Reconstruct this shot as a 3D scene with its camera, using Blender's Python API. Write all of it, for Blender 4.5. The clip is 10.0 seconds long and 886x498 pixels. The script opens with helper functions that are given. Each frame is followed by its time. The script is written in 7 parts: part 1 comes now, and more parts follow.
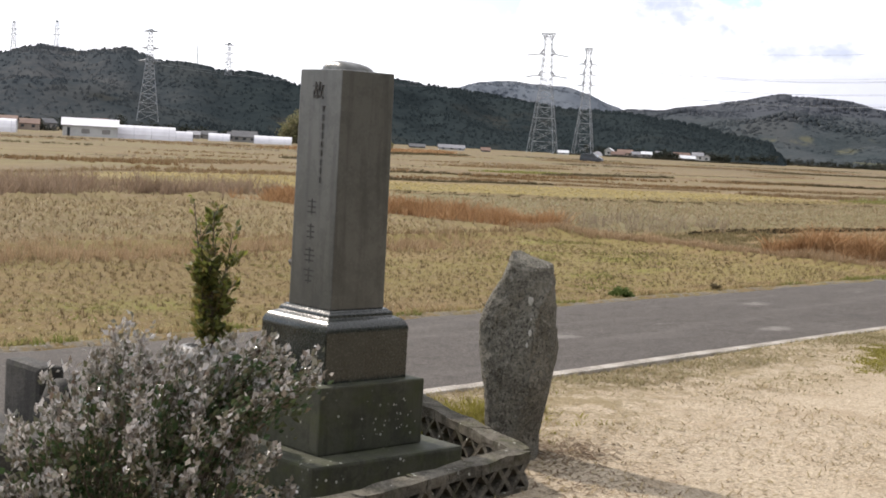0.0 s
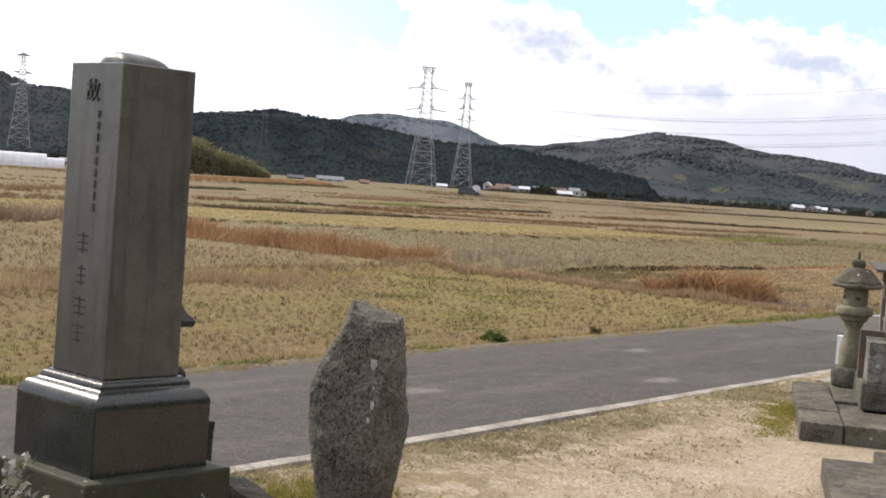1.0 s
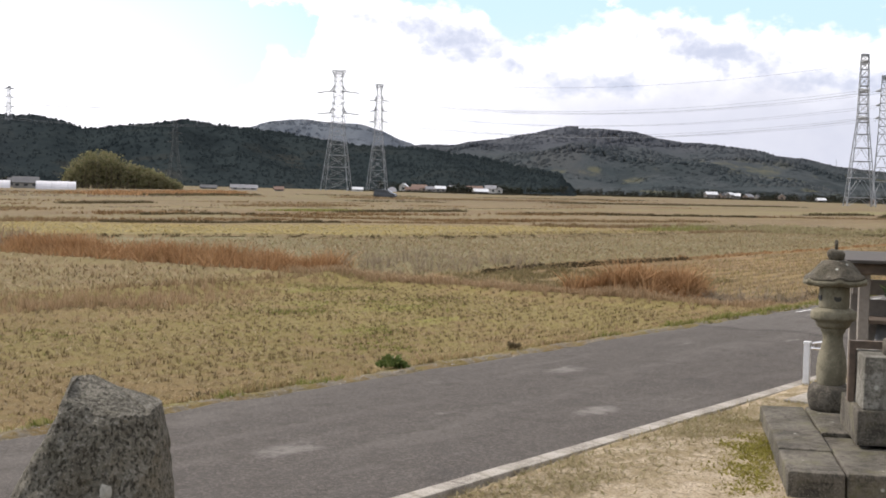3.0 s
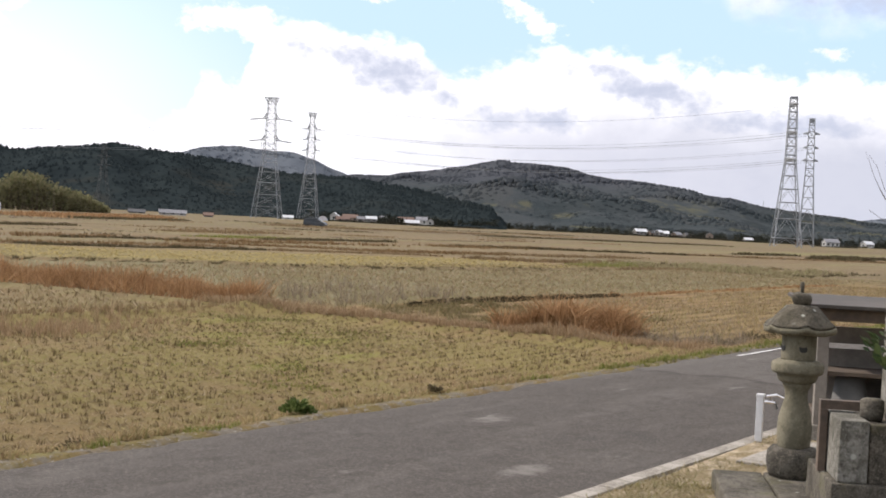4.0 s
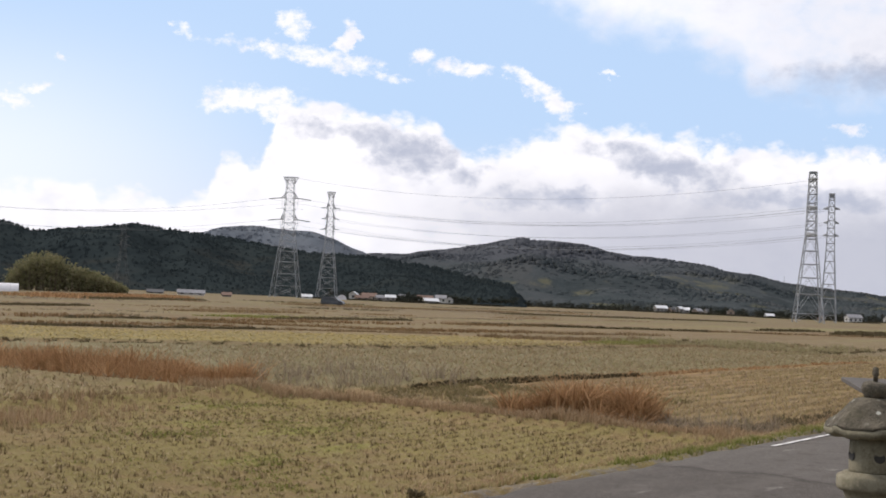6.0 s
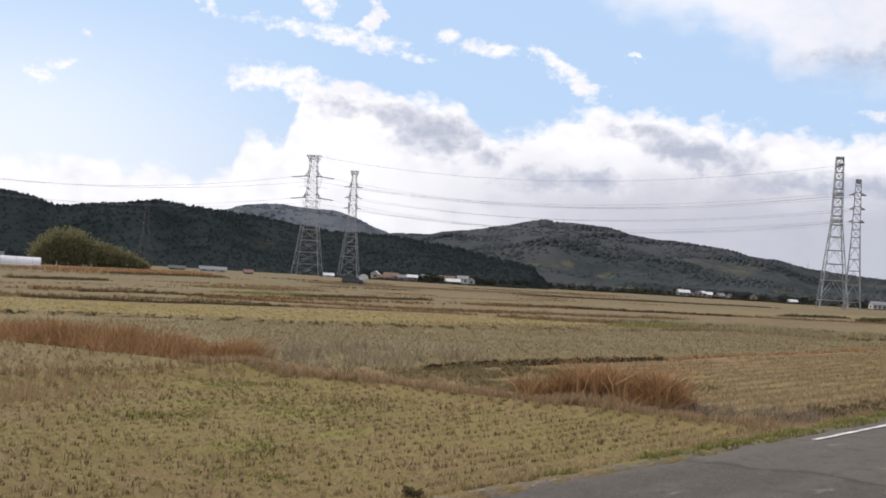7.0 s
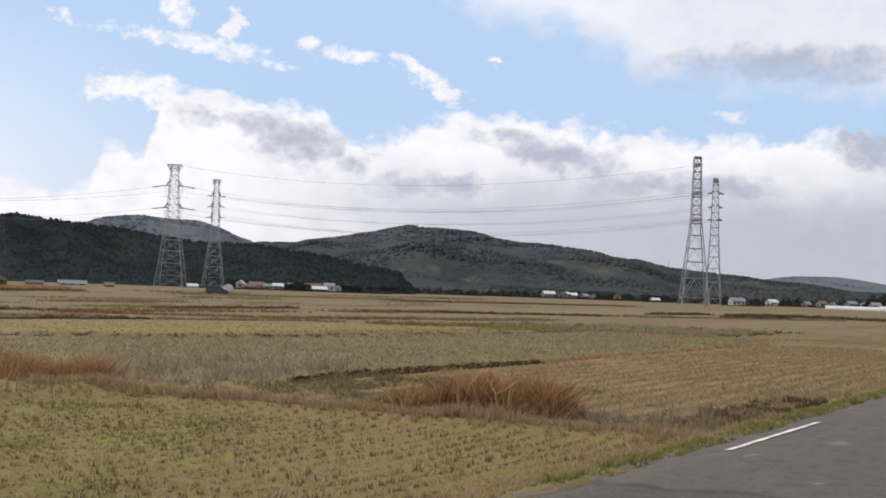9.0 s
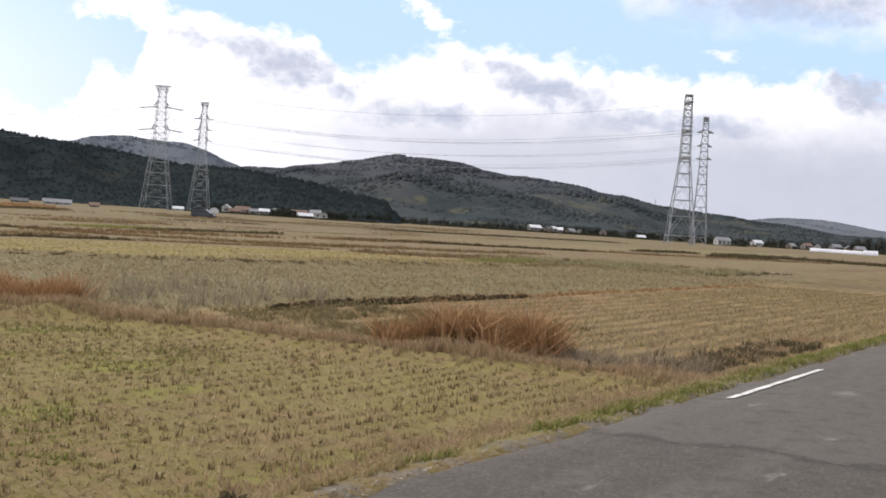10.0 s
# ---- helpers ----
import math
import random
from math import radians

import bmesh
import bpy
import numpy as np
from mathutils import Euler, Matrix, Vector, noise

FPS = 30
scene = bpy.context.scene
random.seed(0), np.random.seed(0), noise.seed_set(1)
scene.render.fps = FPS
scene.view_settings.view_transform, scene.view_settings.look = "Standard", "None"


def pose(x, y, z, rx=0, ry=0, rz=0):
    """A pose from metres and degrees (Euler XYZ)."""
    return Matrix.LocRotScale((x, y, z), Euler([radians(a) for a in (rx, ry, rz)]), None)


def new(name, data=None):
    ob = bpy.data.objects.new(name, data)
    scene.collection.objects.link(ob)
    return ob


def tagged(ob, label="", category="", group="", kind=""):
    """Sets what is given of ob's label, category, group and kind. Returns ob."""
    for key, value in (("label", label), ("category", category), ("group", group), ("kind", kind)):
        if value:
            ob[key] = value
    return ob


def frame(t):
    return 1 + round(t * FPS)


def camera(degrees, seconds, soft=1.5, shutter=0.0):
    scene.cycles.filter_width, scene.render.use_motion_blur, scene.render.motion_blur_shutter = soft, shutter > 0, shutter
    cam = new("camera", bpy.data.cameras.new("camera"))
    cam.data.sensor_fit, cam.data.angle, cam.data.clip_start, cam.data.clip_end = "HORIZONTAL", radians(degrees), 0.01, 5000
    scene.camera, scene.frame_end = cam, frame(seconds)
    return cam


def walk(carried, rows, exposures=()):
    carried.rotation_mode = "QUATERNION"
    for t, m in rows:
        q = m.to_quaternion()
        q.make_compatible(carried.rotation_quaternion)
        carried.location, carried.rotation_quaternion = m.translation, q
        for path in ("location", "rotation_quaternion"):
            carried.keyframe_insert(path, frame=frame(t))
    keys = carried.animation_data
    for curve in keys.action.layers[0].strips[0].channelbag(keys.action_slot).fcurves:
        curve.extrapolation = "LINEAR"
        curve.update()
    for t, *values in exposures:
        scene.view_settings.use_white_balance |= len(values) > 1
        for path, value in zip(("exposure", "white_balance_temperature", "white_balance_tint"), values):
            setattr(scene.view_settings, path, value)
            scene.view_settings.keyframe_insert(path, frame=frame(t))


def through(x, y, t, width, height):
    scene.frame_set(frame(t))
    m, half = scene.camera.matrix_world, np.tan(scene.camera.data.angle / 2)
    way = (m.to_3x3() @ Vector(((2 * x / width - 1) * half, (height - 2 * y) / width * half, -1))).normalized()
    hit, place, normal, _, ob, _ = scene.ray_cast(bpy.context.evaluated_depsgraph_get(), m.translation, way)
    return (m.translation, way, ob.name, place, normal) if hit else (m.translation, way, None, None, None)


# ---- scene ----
cam = camera(35.11, 10.0, soft=1.8)
# seconds, eye x y z, yaw, pitch, roll
ROWS = [
    (0.0, 0.004, -0.000, 1.555, -0.09, -4.39, 3.22),
    (0.5, 0.107, 0.767, 1.529, -1.98, -4.08, 1.29),
    (1.0, 0.221, 1.395, 1.528, -4.98, -2.75, 4.20),
    (1.2, 0.258, 1.649, 1.522, -7.64, -1.06, 3.94),
    (1.5, 0.325, 2.021, 1.513, -9.57, -0.73, 2.44),
    (1.8, 0.435, 2.364, 1.514, -8.29, -1.99, 2.29),
    (2.0, 0.503, 2.585, 1.517, -6.93, -2.39, 3.68),
    (2.5, 0.603, 3.147, 1.521, -7.38, -2.56, 2.46),
    (2.7, 0.654, 3.368, 1.497, -8.03, -2.78, 1.79),
    (3.8, 0.936, 4.669, 1.464, -9.60, -1.13, 2.29),
    (4.0, 1.009, 4.883, 1.447, -11.07, -1.13, 3.02),
    (4.5, 1.166, 5.329, 1.432, -10.69, -0.81, 2.75),
    (5.0, 1.281, 5.733, 1.441, -10.50, -0.38, 2.52),
    (5.5, 1.435, 6.105, 1.444, -11.01, 2.00, 2.77),
    (5.7, 1.513, 6.301, 1.436, -10.07, 2.26, 2.57),
    (6.8, 1.956, 7.782, 1.368, -10.27, 0.97, 2.82),
    (7.0, 2.000, 8.009, 1.349, -9.22, 1.19, 3.49),
    (7.5, 2.089, 8.490, 1.325, -10.35, 1.58, 2.00),
    (8.0, 2.155, 8.909, 1.315, -12.33, 0.23, 1.97),
    (8.5, 2.226, 9.226, 1.296, -9.94, 0.75, 3.52),
    (9.0, 2.280, 9.647, 1.309, -14.69, 1.70, 1.97),
    (9.5, 2.411, 10.094, 1.324, -16.23, 0.63, 3.69),
    (10.0, 2.490, 10.502, 1.285, -15.39, -1.10, 3.75),
]


def eye_pose(x, y, z, yaw, pitch, roll):
    return Matrix.Translation((x, y, z)) @ pose(0, 0, 0, 90 + pitch, 0, yaw) @ pose(0, 0, 0, 0, 0, roll)


walk(cam, [(t, eye_pose(*p)) for t, *p in ROWS],
     exposures=[(0.0, 0.30, 6530, 15), (0.5, 0.28, 6530, 15), (1.0, 0.19, 6550, 15), (1.5, 0.10, 6500, 14), (2.0, 0.12, 6550, 15), (2.5, 0.12, 6550, 15), (4.0, 0.04, 6570, 16), (4.5, -0.16, 6570, 15), (5.0, -0.10, 6570, 15), (5.5, -0.21, 6570, 16), (7.0, -0.30, 6550, 15), (7.5, -0.34, 6550, 16), (8.0, -0.26, 6570, 16), (8.5, -0.32, 6550, 16), (9.0, -0.36, 6550, 15), (9.5, -0.26, 6550, 16), (10.0, -0.08, 6520, 15)])

# ---- light ----
SUN_AZ, SUN_EL = -50.0, 40.0        # degrees clockwise from +y; the sun stands to the left and a little ahead

sun_data = bpy.data.lights.new("sun", "SUN")
sun_data.energy, sun_data.angle, sun_data.color = 4.0, radians(1.0), (1.0, 0.93, 0.82)
sun = new("sun", sun_data)
_a, _e = radians(SUN_AZ), radians(SUN_EL)
SUN_DIR = Vector((math.sin(_a) * math.cos(_e), math.cos(_a) * math.cos(_e), math.sin(_e)))
sun.matrix_world = Matrix.Translation((0, 0, 60)) @ SUN_DIR.to_track_quat("Z", "Y").to_matrix().to_4x4()


class Net:
    """Short hand for building node trees."""

    def __init__(self, tree):
        self.tree = tree
        tree.nodes.clear()

    def node(self, kind, out=0, **inputs):
        return self.fill(self.tree.nodes.new(kind), out, inputs)

    def fill(self, n, out, inputs):
        for k, v in inputs.items():
            key = int(k[1:]) if k[0] == "i" and k[1:].isdigit() else k.replace("_", " ")
            self.put(n.inputs[key], v)
        return n.outputs[out] if out is not None else n

    def put(self, socket, v):
        if isinstance(v, bpy.types.NodeSocket):
            self.tree.links.new(v, socket)
        elif isinstance(v, (tuple, list)) and socket.type == "RGBA" and len(v) == 3:
            socket.default_value = (*v, 1.0)
        else:
            socket.default_value = v

    def math(self, op, a, b=0.0, c=0.0, clamp=False):
        n = self.tree.nodes.new("ShaderNodeMath")
        n.operation, n.use_clamp = op, clamp
        return self.fill(n, 0, {"i0": a, "i1": b, "i2": c})

    def mix(self, fac, a, b, blend="MIX"):
        n = self.tree.nodes.new("ShaderNodeMix")
        n.data_type, n.blend_type = "RGBA", blend
        self.put(n.inputs[0], fac), self.put(n.inputs[6], a), self.put(n.inputs[7], b)
        return n.outputs[2]

    def turned(self, vec, angle):
        n = self.tree.nodes.new("ShaderNodeMapping")
        n.vector_type = "TEXTURE"
        return self.fill(n, 0, {"Vector": vec, "Rotation": (0, 0, angle)})

    def step(self, v, lo, hi):
        n = self.tree.nodes.new("ShaderNodeMapRange")
        n.interpolation_type = "SMOOTHSTEP"
        return self.fill(n, 0, {"i0": v, "i1": lo, "i2": hi, "i3": 0.0, "i4": 1.0})

    def noise(self, vec, scale, detail=4.0, rough=0.6, out=0):
        return self.node("ShaderNodeTexNoise", out, Vector=vec, Scale=scale, Detail=detail, Roughness=rough)


# sky: blue above, with low heaped clouds ahead
world = bpy.data.worlds.new("world")
scene.world = world
world.use_nodes = True
w = Net(world.node_tree)
sky_node = w.node("ShaderNodeTexSky", None)
sky_node.sky_type, sky_node.sun_disc, sky_node.sun_elevation, sky_node.sun_rotation = "NISHITA", False, _e, _a
sky_node.air_density, sky_node.dust_density, sky_node.ozone_density = 1.0, 1.2, 1.0
sky = sky_node.outputs[0]
way = w.node("ShaderNodeTexCoord", 0)
xyz = w.tree.nodes.new("ShaderNodeSeparateXYZ")
w.put(xyz.inputs[0], way)
az = w.math("MULTIPLY", w.math("ARCTAN2", xyz.outputs[0], xyz.outputs[1]), 57.2958)
el = w.math("MULTIPLY", w.math("ARCSINE", xyz.outputs[2]), 57.2958)
flat = w.node("ShaderNodeCombineXYZ", 0, X=az, Y=w.math("MULTIPLY", el, 1.35))
bent = w.node("ShaderNodeVectorMath", 0, i0=flat, i1=w.noise(flat, 0.9, 4.0, 0.6, 1))
wob = w.math("SUBTRACT", w.noise(flat, 0.75, 9.0, 0.6), 0.5)
az_w = w.math("ADD", az, w.math("MULTIPLY", w.math("SUBTRACT", w.noise(flat, 0.8, 6.0, 0.62), 0.5), 2.4))
el_w = w.math("ADD", el, w.math("MULTIPLY", w.math("SUBTRACT", w.noise(w.node("ShaderNodeMapping", 0, Vector=flat, Location=(37, 11, 5)), 0.8, 6.0, 0.62), 0.5), 1.3))
wisp = w.math("SUBTRACT", w.noise(flat, 0.22, 6.0, 0.6), 0.5)
billow = w.math("SUBTRACT", 0.42, w.node("ShaderNodeTexVoronoi", 0, Vector=bent, Scale=0.85, Randomness=1.0))
curl = w.math("SUBTRACT", 0.42, w.node("ShaderNodeTexVoronoi", 0, Vector=bent, Scale=2.3, Randomness=1.0))


def sky_line(points):
    """A line of straight runs over the azimuth, as a sum of bends."""
    (a0, e0), slope = points[0], 0.0
    out = e0
    for (a, e), (b, f) in zip(points, points[1:]):
        bend, slope = (f - e) / (b - a) - slope, (f - e) / (b - a)
        out = w.math("ADD", out, w.math("MULTIPLY", w.math("MAXIMUM", w.math("SUBTRACT", az, a), 0.0), bend))
    return out


def sky_lump(lumps):
    """The nearest of several leaning ovals: azimuth, elevation, half width, half height, lean."""
    out = -9.0
    for ha, he, hw, hh, lean in lumps:
        dx = w.math("SUBTRACT", az_w, ha)
        dy = w.math("SUBTRACT", w.math("SUBTRACT", el_w, he), w.math("MULTIPLY", dx, lean))
        dx, dy = w.math("MULTIPLY", dx, 1.0 / hw), w.math("MULTIPLY", dy, 1.0 / hh)
        r2 = w.math("ADD", w.math("MULTIPLY", dx, dx), w.math("MULTIPLY", dy, dy))
        out = w.math("MAXIMUM", out, w.math("MULTIPLY", w.math("SUBTRACT", 1.0, r2), 0.2 + 0.5 * hh))
    return out


# the tops of the low cloud bank, and the under side of the higher deck to the right
BANK = [(-30, 5.0), (-20, 4.6), (-7.3, 3.9), (-4.1, 4.05), (-1, 3.5), (0.4, 4.0), (0.95, 5.3), (1.7, 5.6), (2.5, 5.3), (2.95, 6.6), (3.2, 7.95), (4.5, 7.9), (5.9, 7.75), (6.8, 7.5), (8.5, 7.45), (9.7, 7.35), (10.15, 6.5), (10.7, 6.1), (12.6, 6.4),
        (14.1, 7.1), (15.1, 7.5), (17.4, 7.4), (19.7, 7.15), (22, 6.8), (24.2, 6.45), (25.7, 6.7), (28, 6.6), (30.5, 7.1), (32, 6.5), (37, 6.0), (60, 7.0)]
DECK = [(9, 15.5), (13, 12.4), (14.6, 11.4), (17.3, 10.7), (19.6, 10.2), (21.6, 9.6), (22.2, 8.8), (24, 8.25), (28, 8.2), (33, 7.9), (60, 7.0)]
WISPS = [(1.3, 7.65, 1.45, 0.62, 0.0), (2.9, 7.5, 1.2, 0.7, 0.0), (2.9, 9.68, 3.4, 0.26, -0.13), (5.2, 9.5, 2.0, 0.42, -0.12), (7.4, 9.02, 1.3, 0.24, -0.12), (3.6, 10.75, 0.65, 0.6, -0.3), (5.75, 10.25, 0.42, 0.75, -0.3), (-0.85, 10.2, 0.45, 0.26, -0.3), (8.7, 9.72, 0.55, 0.28, 0.0),
         (10.7, 9.38, 1.35, 0.33, -0.05), (13.2, 9.0, 1.0, 0.42, -0.55), (14.4, 8.2, 0.9, 0.55, -0.6), (26.1, 7.35, 0.8, 0.22, 0.0), (-6.6, 7.6, 0.7, 0.2, 0.1), (-7.2, 6.95, 0.5, 0.3, -0.3), (-5.7, 8.85, 0.3, 0.25, -0.5), (16.6, 9.4, 0.3, 0.1, 0.0), (-16, 8.0, 6.0, 2.2, 0.1)]
bank = w.math("SUBTRACT", sky_line(BANK), el)
deck = w.math("SUBTRACT", el, sky_line(DECK))
edge = w.math("ADD", w.math("MULTIPLY", wob, 1.9), w.math("ADD", w.math("MULTIPLY", billow, 0.9), w.math("MULTIPLY", curl, 0.35)))
fray = w.math("ADD", w.math("MULTIPLY", w.math("SUBTRACT", w.noise(flat, 1.7, 7.0, 0.65), 0.5), 1.7), w.math("ADD", w.math("MULTIPLY", billow, 0.3), w.math("MULTIPLY", curl, 0.15)))
heap = w.math("MAXIMUM", w.math("ADD", w.math("MINIMUM", bank, 1.4), edge), w.math("ADD", sky_lump(WISPS), fray))
soft = w.math("ADD", w.math("MINIMUM", deck, 1.6), w.math("ADD", w.math("MULTIPLY", edge, 0.6), w.math("MULTIPLY", wisp, 2.4)))
overhead = w.math("MULTIPLY", w.step(w.noise(flat, 0.045, 5.0, 0.6), 0.3, 0.52), w.step(el, 12.5, 20.0))
cloud = w.math("MAXIMUM", w.math("MAXIMUM", w.step(heap, -0.2, 0.55), w.math("MULTIPLY", w.step(soft, -0.3, 1.7), 0.9)), overhead)
# grey undersides
GREYS = [(8.7, 5.85, 1.9, 1.0, -0.15), (7.0, 6.4, 1.9, 0.55, -0.2), (5.3, 6.6, 1.7, 0.38, -0.1), (10.95, 5.05, 0.9, 0.45, 0.0), (19.3, 5.65, 3.0, 0.85, -0.1), (17.8, 6.2, 1.7, 0.55, -0.1), (31.8, 6.1, 2.2, 1.0, -0.2), (28.2, 9.3, 5.5, 0.9, 0.0), (24.8, 8.6, 2.5, 0.4, 0.0), (14.0, 4.3, 3.0, 0.5, 0.0), (24.5, 4.6, 4.0, 0.5, 0.0)]
dim = w.step(w.math("ADD", sky_lump(GREYS), w.math("ADD", w.math("MULTIPLY", wob, 1.3), w.math("MULTIPLY", curl, 0.25))), -0.25, 0.75)
low = w.math("MULTIPLY", w.step(w.math("ADD", el, w.math("MULTIPLY", wisp, 4.0)), 6.0, 3.0), w.step(w.math("ADD", az, w.math("MULTIPLY", wisp, 9.0)), 3.0, 18.0))
inner = w.step(w.math("ADD", w.math("MULTIPLY", wob, 1.2), w.math("MULTIPLY", wisp, 1.2)), -0.12, 0.42)
white = w.mix(w.math("MULTIPLY", inner, 0.5), (12.4, 12.7, 13.0), (8.6, 9.1, 10.1))
white = w.mix(w.math("MULTIPLY", w.math("MULTIPLY", w.step(el, 7.6, 9.4), w.step(az, 17.0, 26.0)), 0.4), white, (8.8, 9.0, 9.6))
white = w.mix(w.math("MULTIPLY", low, 0.82), white, w.mix(w.step(az, 16.0, 30.0), (6.2, 6.6, 7.6), (5.3, 5.8, 6.9)))
white = w.mix(w.math("MULTIPLY", dim, 0.9), white, (5.4, 6.1, 7.5))
veil = w.math("MULTIPLY", w.math("SUBTRACT", 1.0, w.step(el, 0.5, 7.5)), 0.6)
base = w.mix(veil, w.mix(0.8, sky, (6.7, 9.5, 13.0)), w.mix(w.step(az, 14.0, 34.0), (9.8, 10.1, 10.4), (6.0, 6.2, 6.8)))
base = w.mix(w.math("MULTIPLY", w.math("MULTIPLY", w.step(az, 7.0, -9.0), w.step(el, 12.0, 4.5)), 0.75), base, (11.4, 12.4, 13.2))
sky_col = w.mix(cloud, base, white)
bg = w.node("ShaderNodeBackground", 0, Color=sky_col, Strength=0.1)
w.node("ShaderNodeOutputWorld", None, Surface=bg)

# ---- materials ----
UP = "UP"


def material(name, build):
    m = bpy.data.materials.new(name)
    m.use_nodes = True
    n = Net(m.node_tree)
    shader = n.tree.nodes.new("ShaderNodeBsdfPrincipled")
    build(n, shader)
    n.node("ShaderNodeOutputMaterial", None, Surface=shader.outputs[0])
    return m


def bump(n, shader, height, strength, dist):
    n.put(shader.inputs["Normal"], n.node("ShaderNodeBump", 0, Strength=strength, Distance=dist, Height=height))


def stone(name, dark, light, moss=None, moss_amount=0.5, rough=0.8, scale=1.0, spec=0.35, lichen=0.0, streaks=0.45, relief=0.6, speckle=0.6):
    """Weathered stone: grain, stains, streaks and growth."""

    def build(n, s):
        p = n.node("ShaderNodeTexCoord", 3)
        grain = n.noise(p, 90 * scale, 4, 0.7)
        mid = n.noise(p, 17 * scale, 5, 0.68)
        big = n.noise(p, 3.2 * scale, 5, 0.62)
        stretch = n.node("ShaderNodeMapping", 0, Vector=p, Scale=(14 * scale, 14 * scale, 1.3 * scale))
        runs = n.noise(stretch, 1.0, 5, 0.62)
        c = n.mix(n.step(n.math("ADD", n.math("MULTIPLY", big, 0.45), n.math("ADD", n.math("MULTIPLY", mid, 0.35), n.math("MULTIPLY", grain, 0.2))), 0.43, 0.57), dark, light)
        c = n.mix(n.math("MULTIPLY", n.step(runs, 0.48, 0.66), streaks), c, tuple(0.4 * v for v in dark))
        c = n.mix(n.math("MULTIPLY", n.step(grain, 0.54, 0.66), speckle), c, tuple(min(1, 1.45 * v) for v in light))
        pits = n.noise(p, 42 * scale, 5, 0.75)
        c = n.mix(n.math("MULTIPLY", n.step(pits, 0.55, 0.68), min(0.9, relief)), c, tuple(0.3 * v for v in dark))
        c = n.mix(n.math("MULTIPLY", n.step(mid, 0.56, 0.7), 0.9 * speckle), c, tuple(0.45 * v for v in dark))
        if moss:
            c = n.mix(n.math("MULTIPLY", n.step(n.noise(p, 5 * scale, 6, 0.68), 0.62 - 0.25 * moss_amount, 0.8), 0.85), c, moss)
        if lichen:
            v = n.node("ShaderNodeTexVoronoi", 0, Vector=p, Scale=13 * scale, Randomness=1.0)
            spot = n.math("MULTIPLY", n.step(n.math("ADD", v, n.math("MULTIPLY", n.math("SUBTRACT", grain, 0.5), 0.16)), 0.2, 0.12),
                          n.step(n.noise(p, 4 * scale, 3, 0.5), 0.62 - 0.14 * lichen, 0.68))
            c = n.mix(n.math("MULTIPLY", spot, 0.8), c, (0.52, 0.53, 0.47))
        n.put(s.inputs["Base Color"], c)
        n.put(s.inputs["Roughness"], n.math("ADD", rough - 0.12, n.math("MULTIPLY", grain, 0.24)))
        s.inputs["Specular IOR Level"].default_value = spec
        bump(n, s, n.math("ADD", n.math("MULTIPLY", grain, 0.35), n.math("ADD", mid, big)), relief, 0.012)

    return material(name, build)


def pitted_stone():
    """A weathered natural slab: dark pits, pale grains and lichen film on grey stone."""

    def build(n, s):
        p = n.node("ShaderNodeTexCoord", 3)
        big, mid, fine = n.noise(p, 7, 5, 0.65), n.noise(p, 38, 6, 0.75), n.noise(p, 130, 4, 0.75)
        c = n.mix(n.step(n.math("ADD", n.math("MULTIPLY", big, 0.5), n.math("MULTIPLY", mid, 0.5)), 0.4, 0.6), (0.105, 0.098, 0.078), (0.2, 0.188, 0.153))
        c = n.mix(n.math("MULTIPLY", n.step(fine, 0.52, 0.62), 0.6), c, (0.3, 0.285, 0.245))
        c = n.mix(n.math("MULTIPLY", n.step(n.noise(p, 16, 5, 0.7), 0.55, 0.66), 0.5), c, (0.095, 0.092, 0.062))
        holes = n.noise(n.node("ShaderNodeMapping", 0, Vector=p, Scale=(125, 125, 85)), 1.0, 4, 0.7)
        c = n.mix(n.math("MULTIPLY", n.step(holes, 0.53, 0.62), 0.7), c, (0.032, 0.03, 0.024))
        c = n.mix(n.math("MULTIPLY", n.step(n.noise(p, 24, 5, 0.7), 0.62, 0.68), 0.45), c, (0.34, 0.33, 0.29))
        n.put(s.inputs["Base Color"], c)
        s.inputs["Roughness"].default_value, s.inputs["Specular IOR Level"].default_value = 0.9, 0.2
        bump(n, s, n.math("SUBTRACT", n.math("ADD", mid, n.math("MULTIPLY", fine, 0.5)), n.math("MULTIPLY", n.step(holes, 0.52, 0.62), 0.6)), 1.0, 0.012)

    return material("rough_stone", build)


def plain(name, a, b, scale=20.0, rough=0.6, metal=0.0, rel=0.2, spec=0.5):
    """A surface of two near tones with fine and coarse variation."""

    def build(n, s):
        p = n.node("ShaderNodeTexCoord", 3)
        f, g = n.noise(p, scale, 5, 0.65), n.noise(p, scale * 0.13, 3, 0.6)
        n.put(s.inputs["Base Color"], n.mix(n.step(n.math("ADD", n.math("MULTIPLY", f, 0.5), n.math("MULTIPLY", g, 0.5)), 0.35, 0.65), a, b))
        n.put(s.inputs["Roughness"], n.math("ADD", rough - 0.1, n.math("MULTIPLY", f, 0.2)))
        s.inputs["Metallic"].default_value, s.inputs["Specular IOR Level"].default_value = metal, spec
        if rel:
            bump(n, s, f, rel, 0.01)

    return material(name, build)


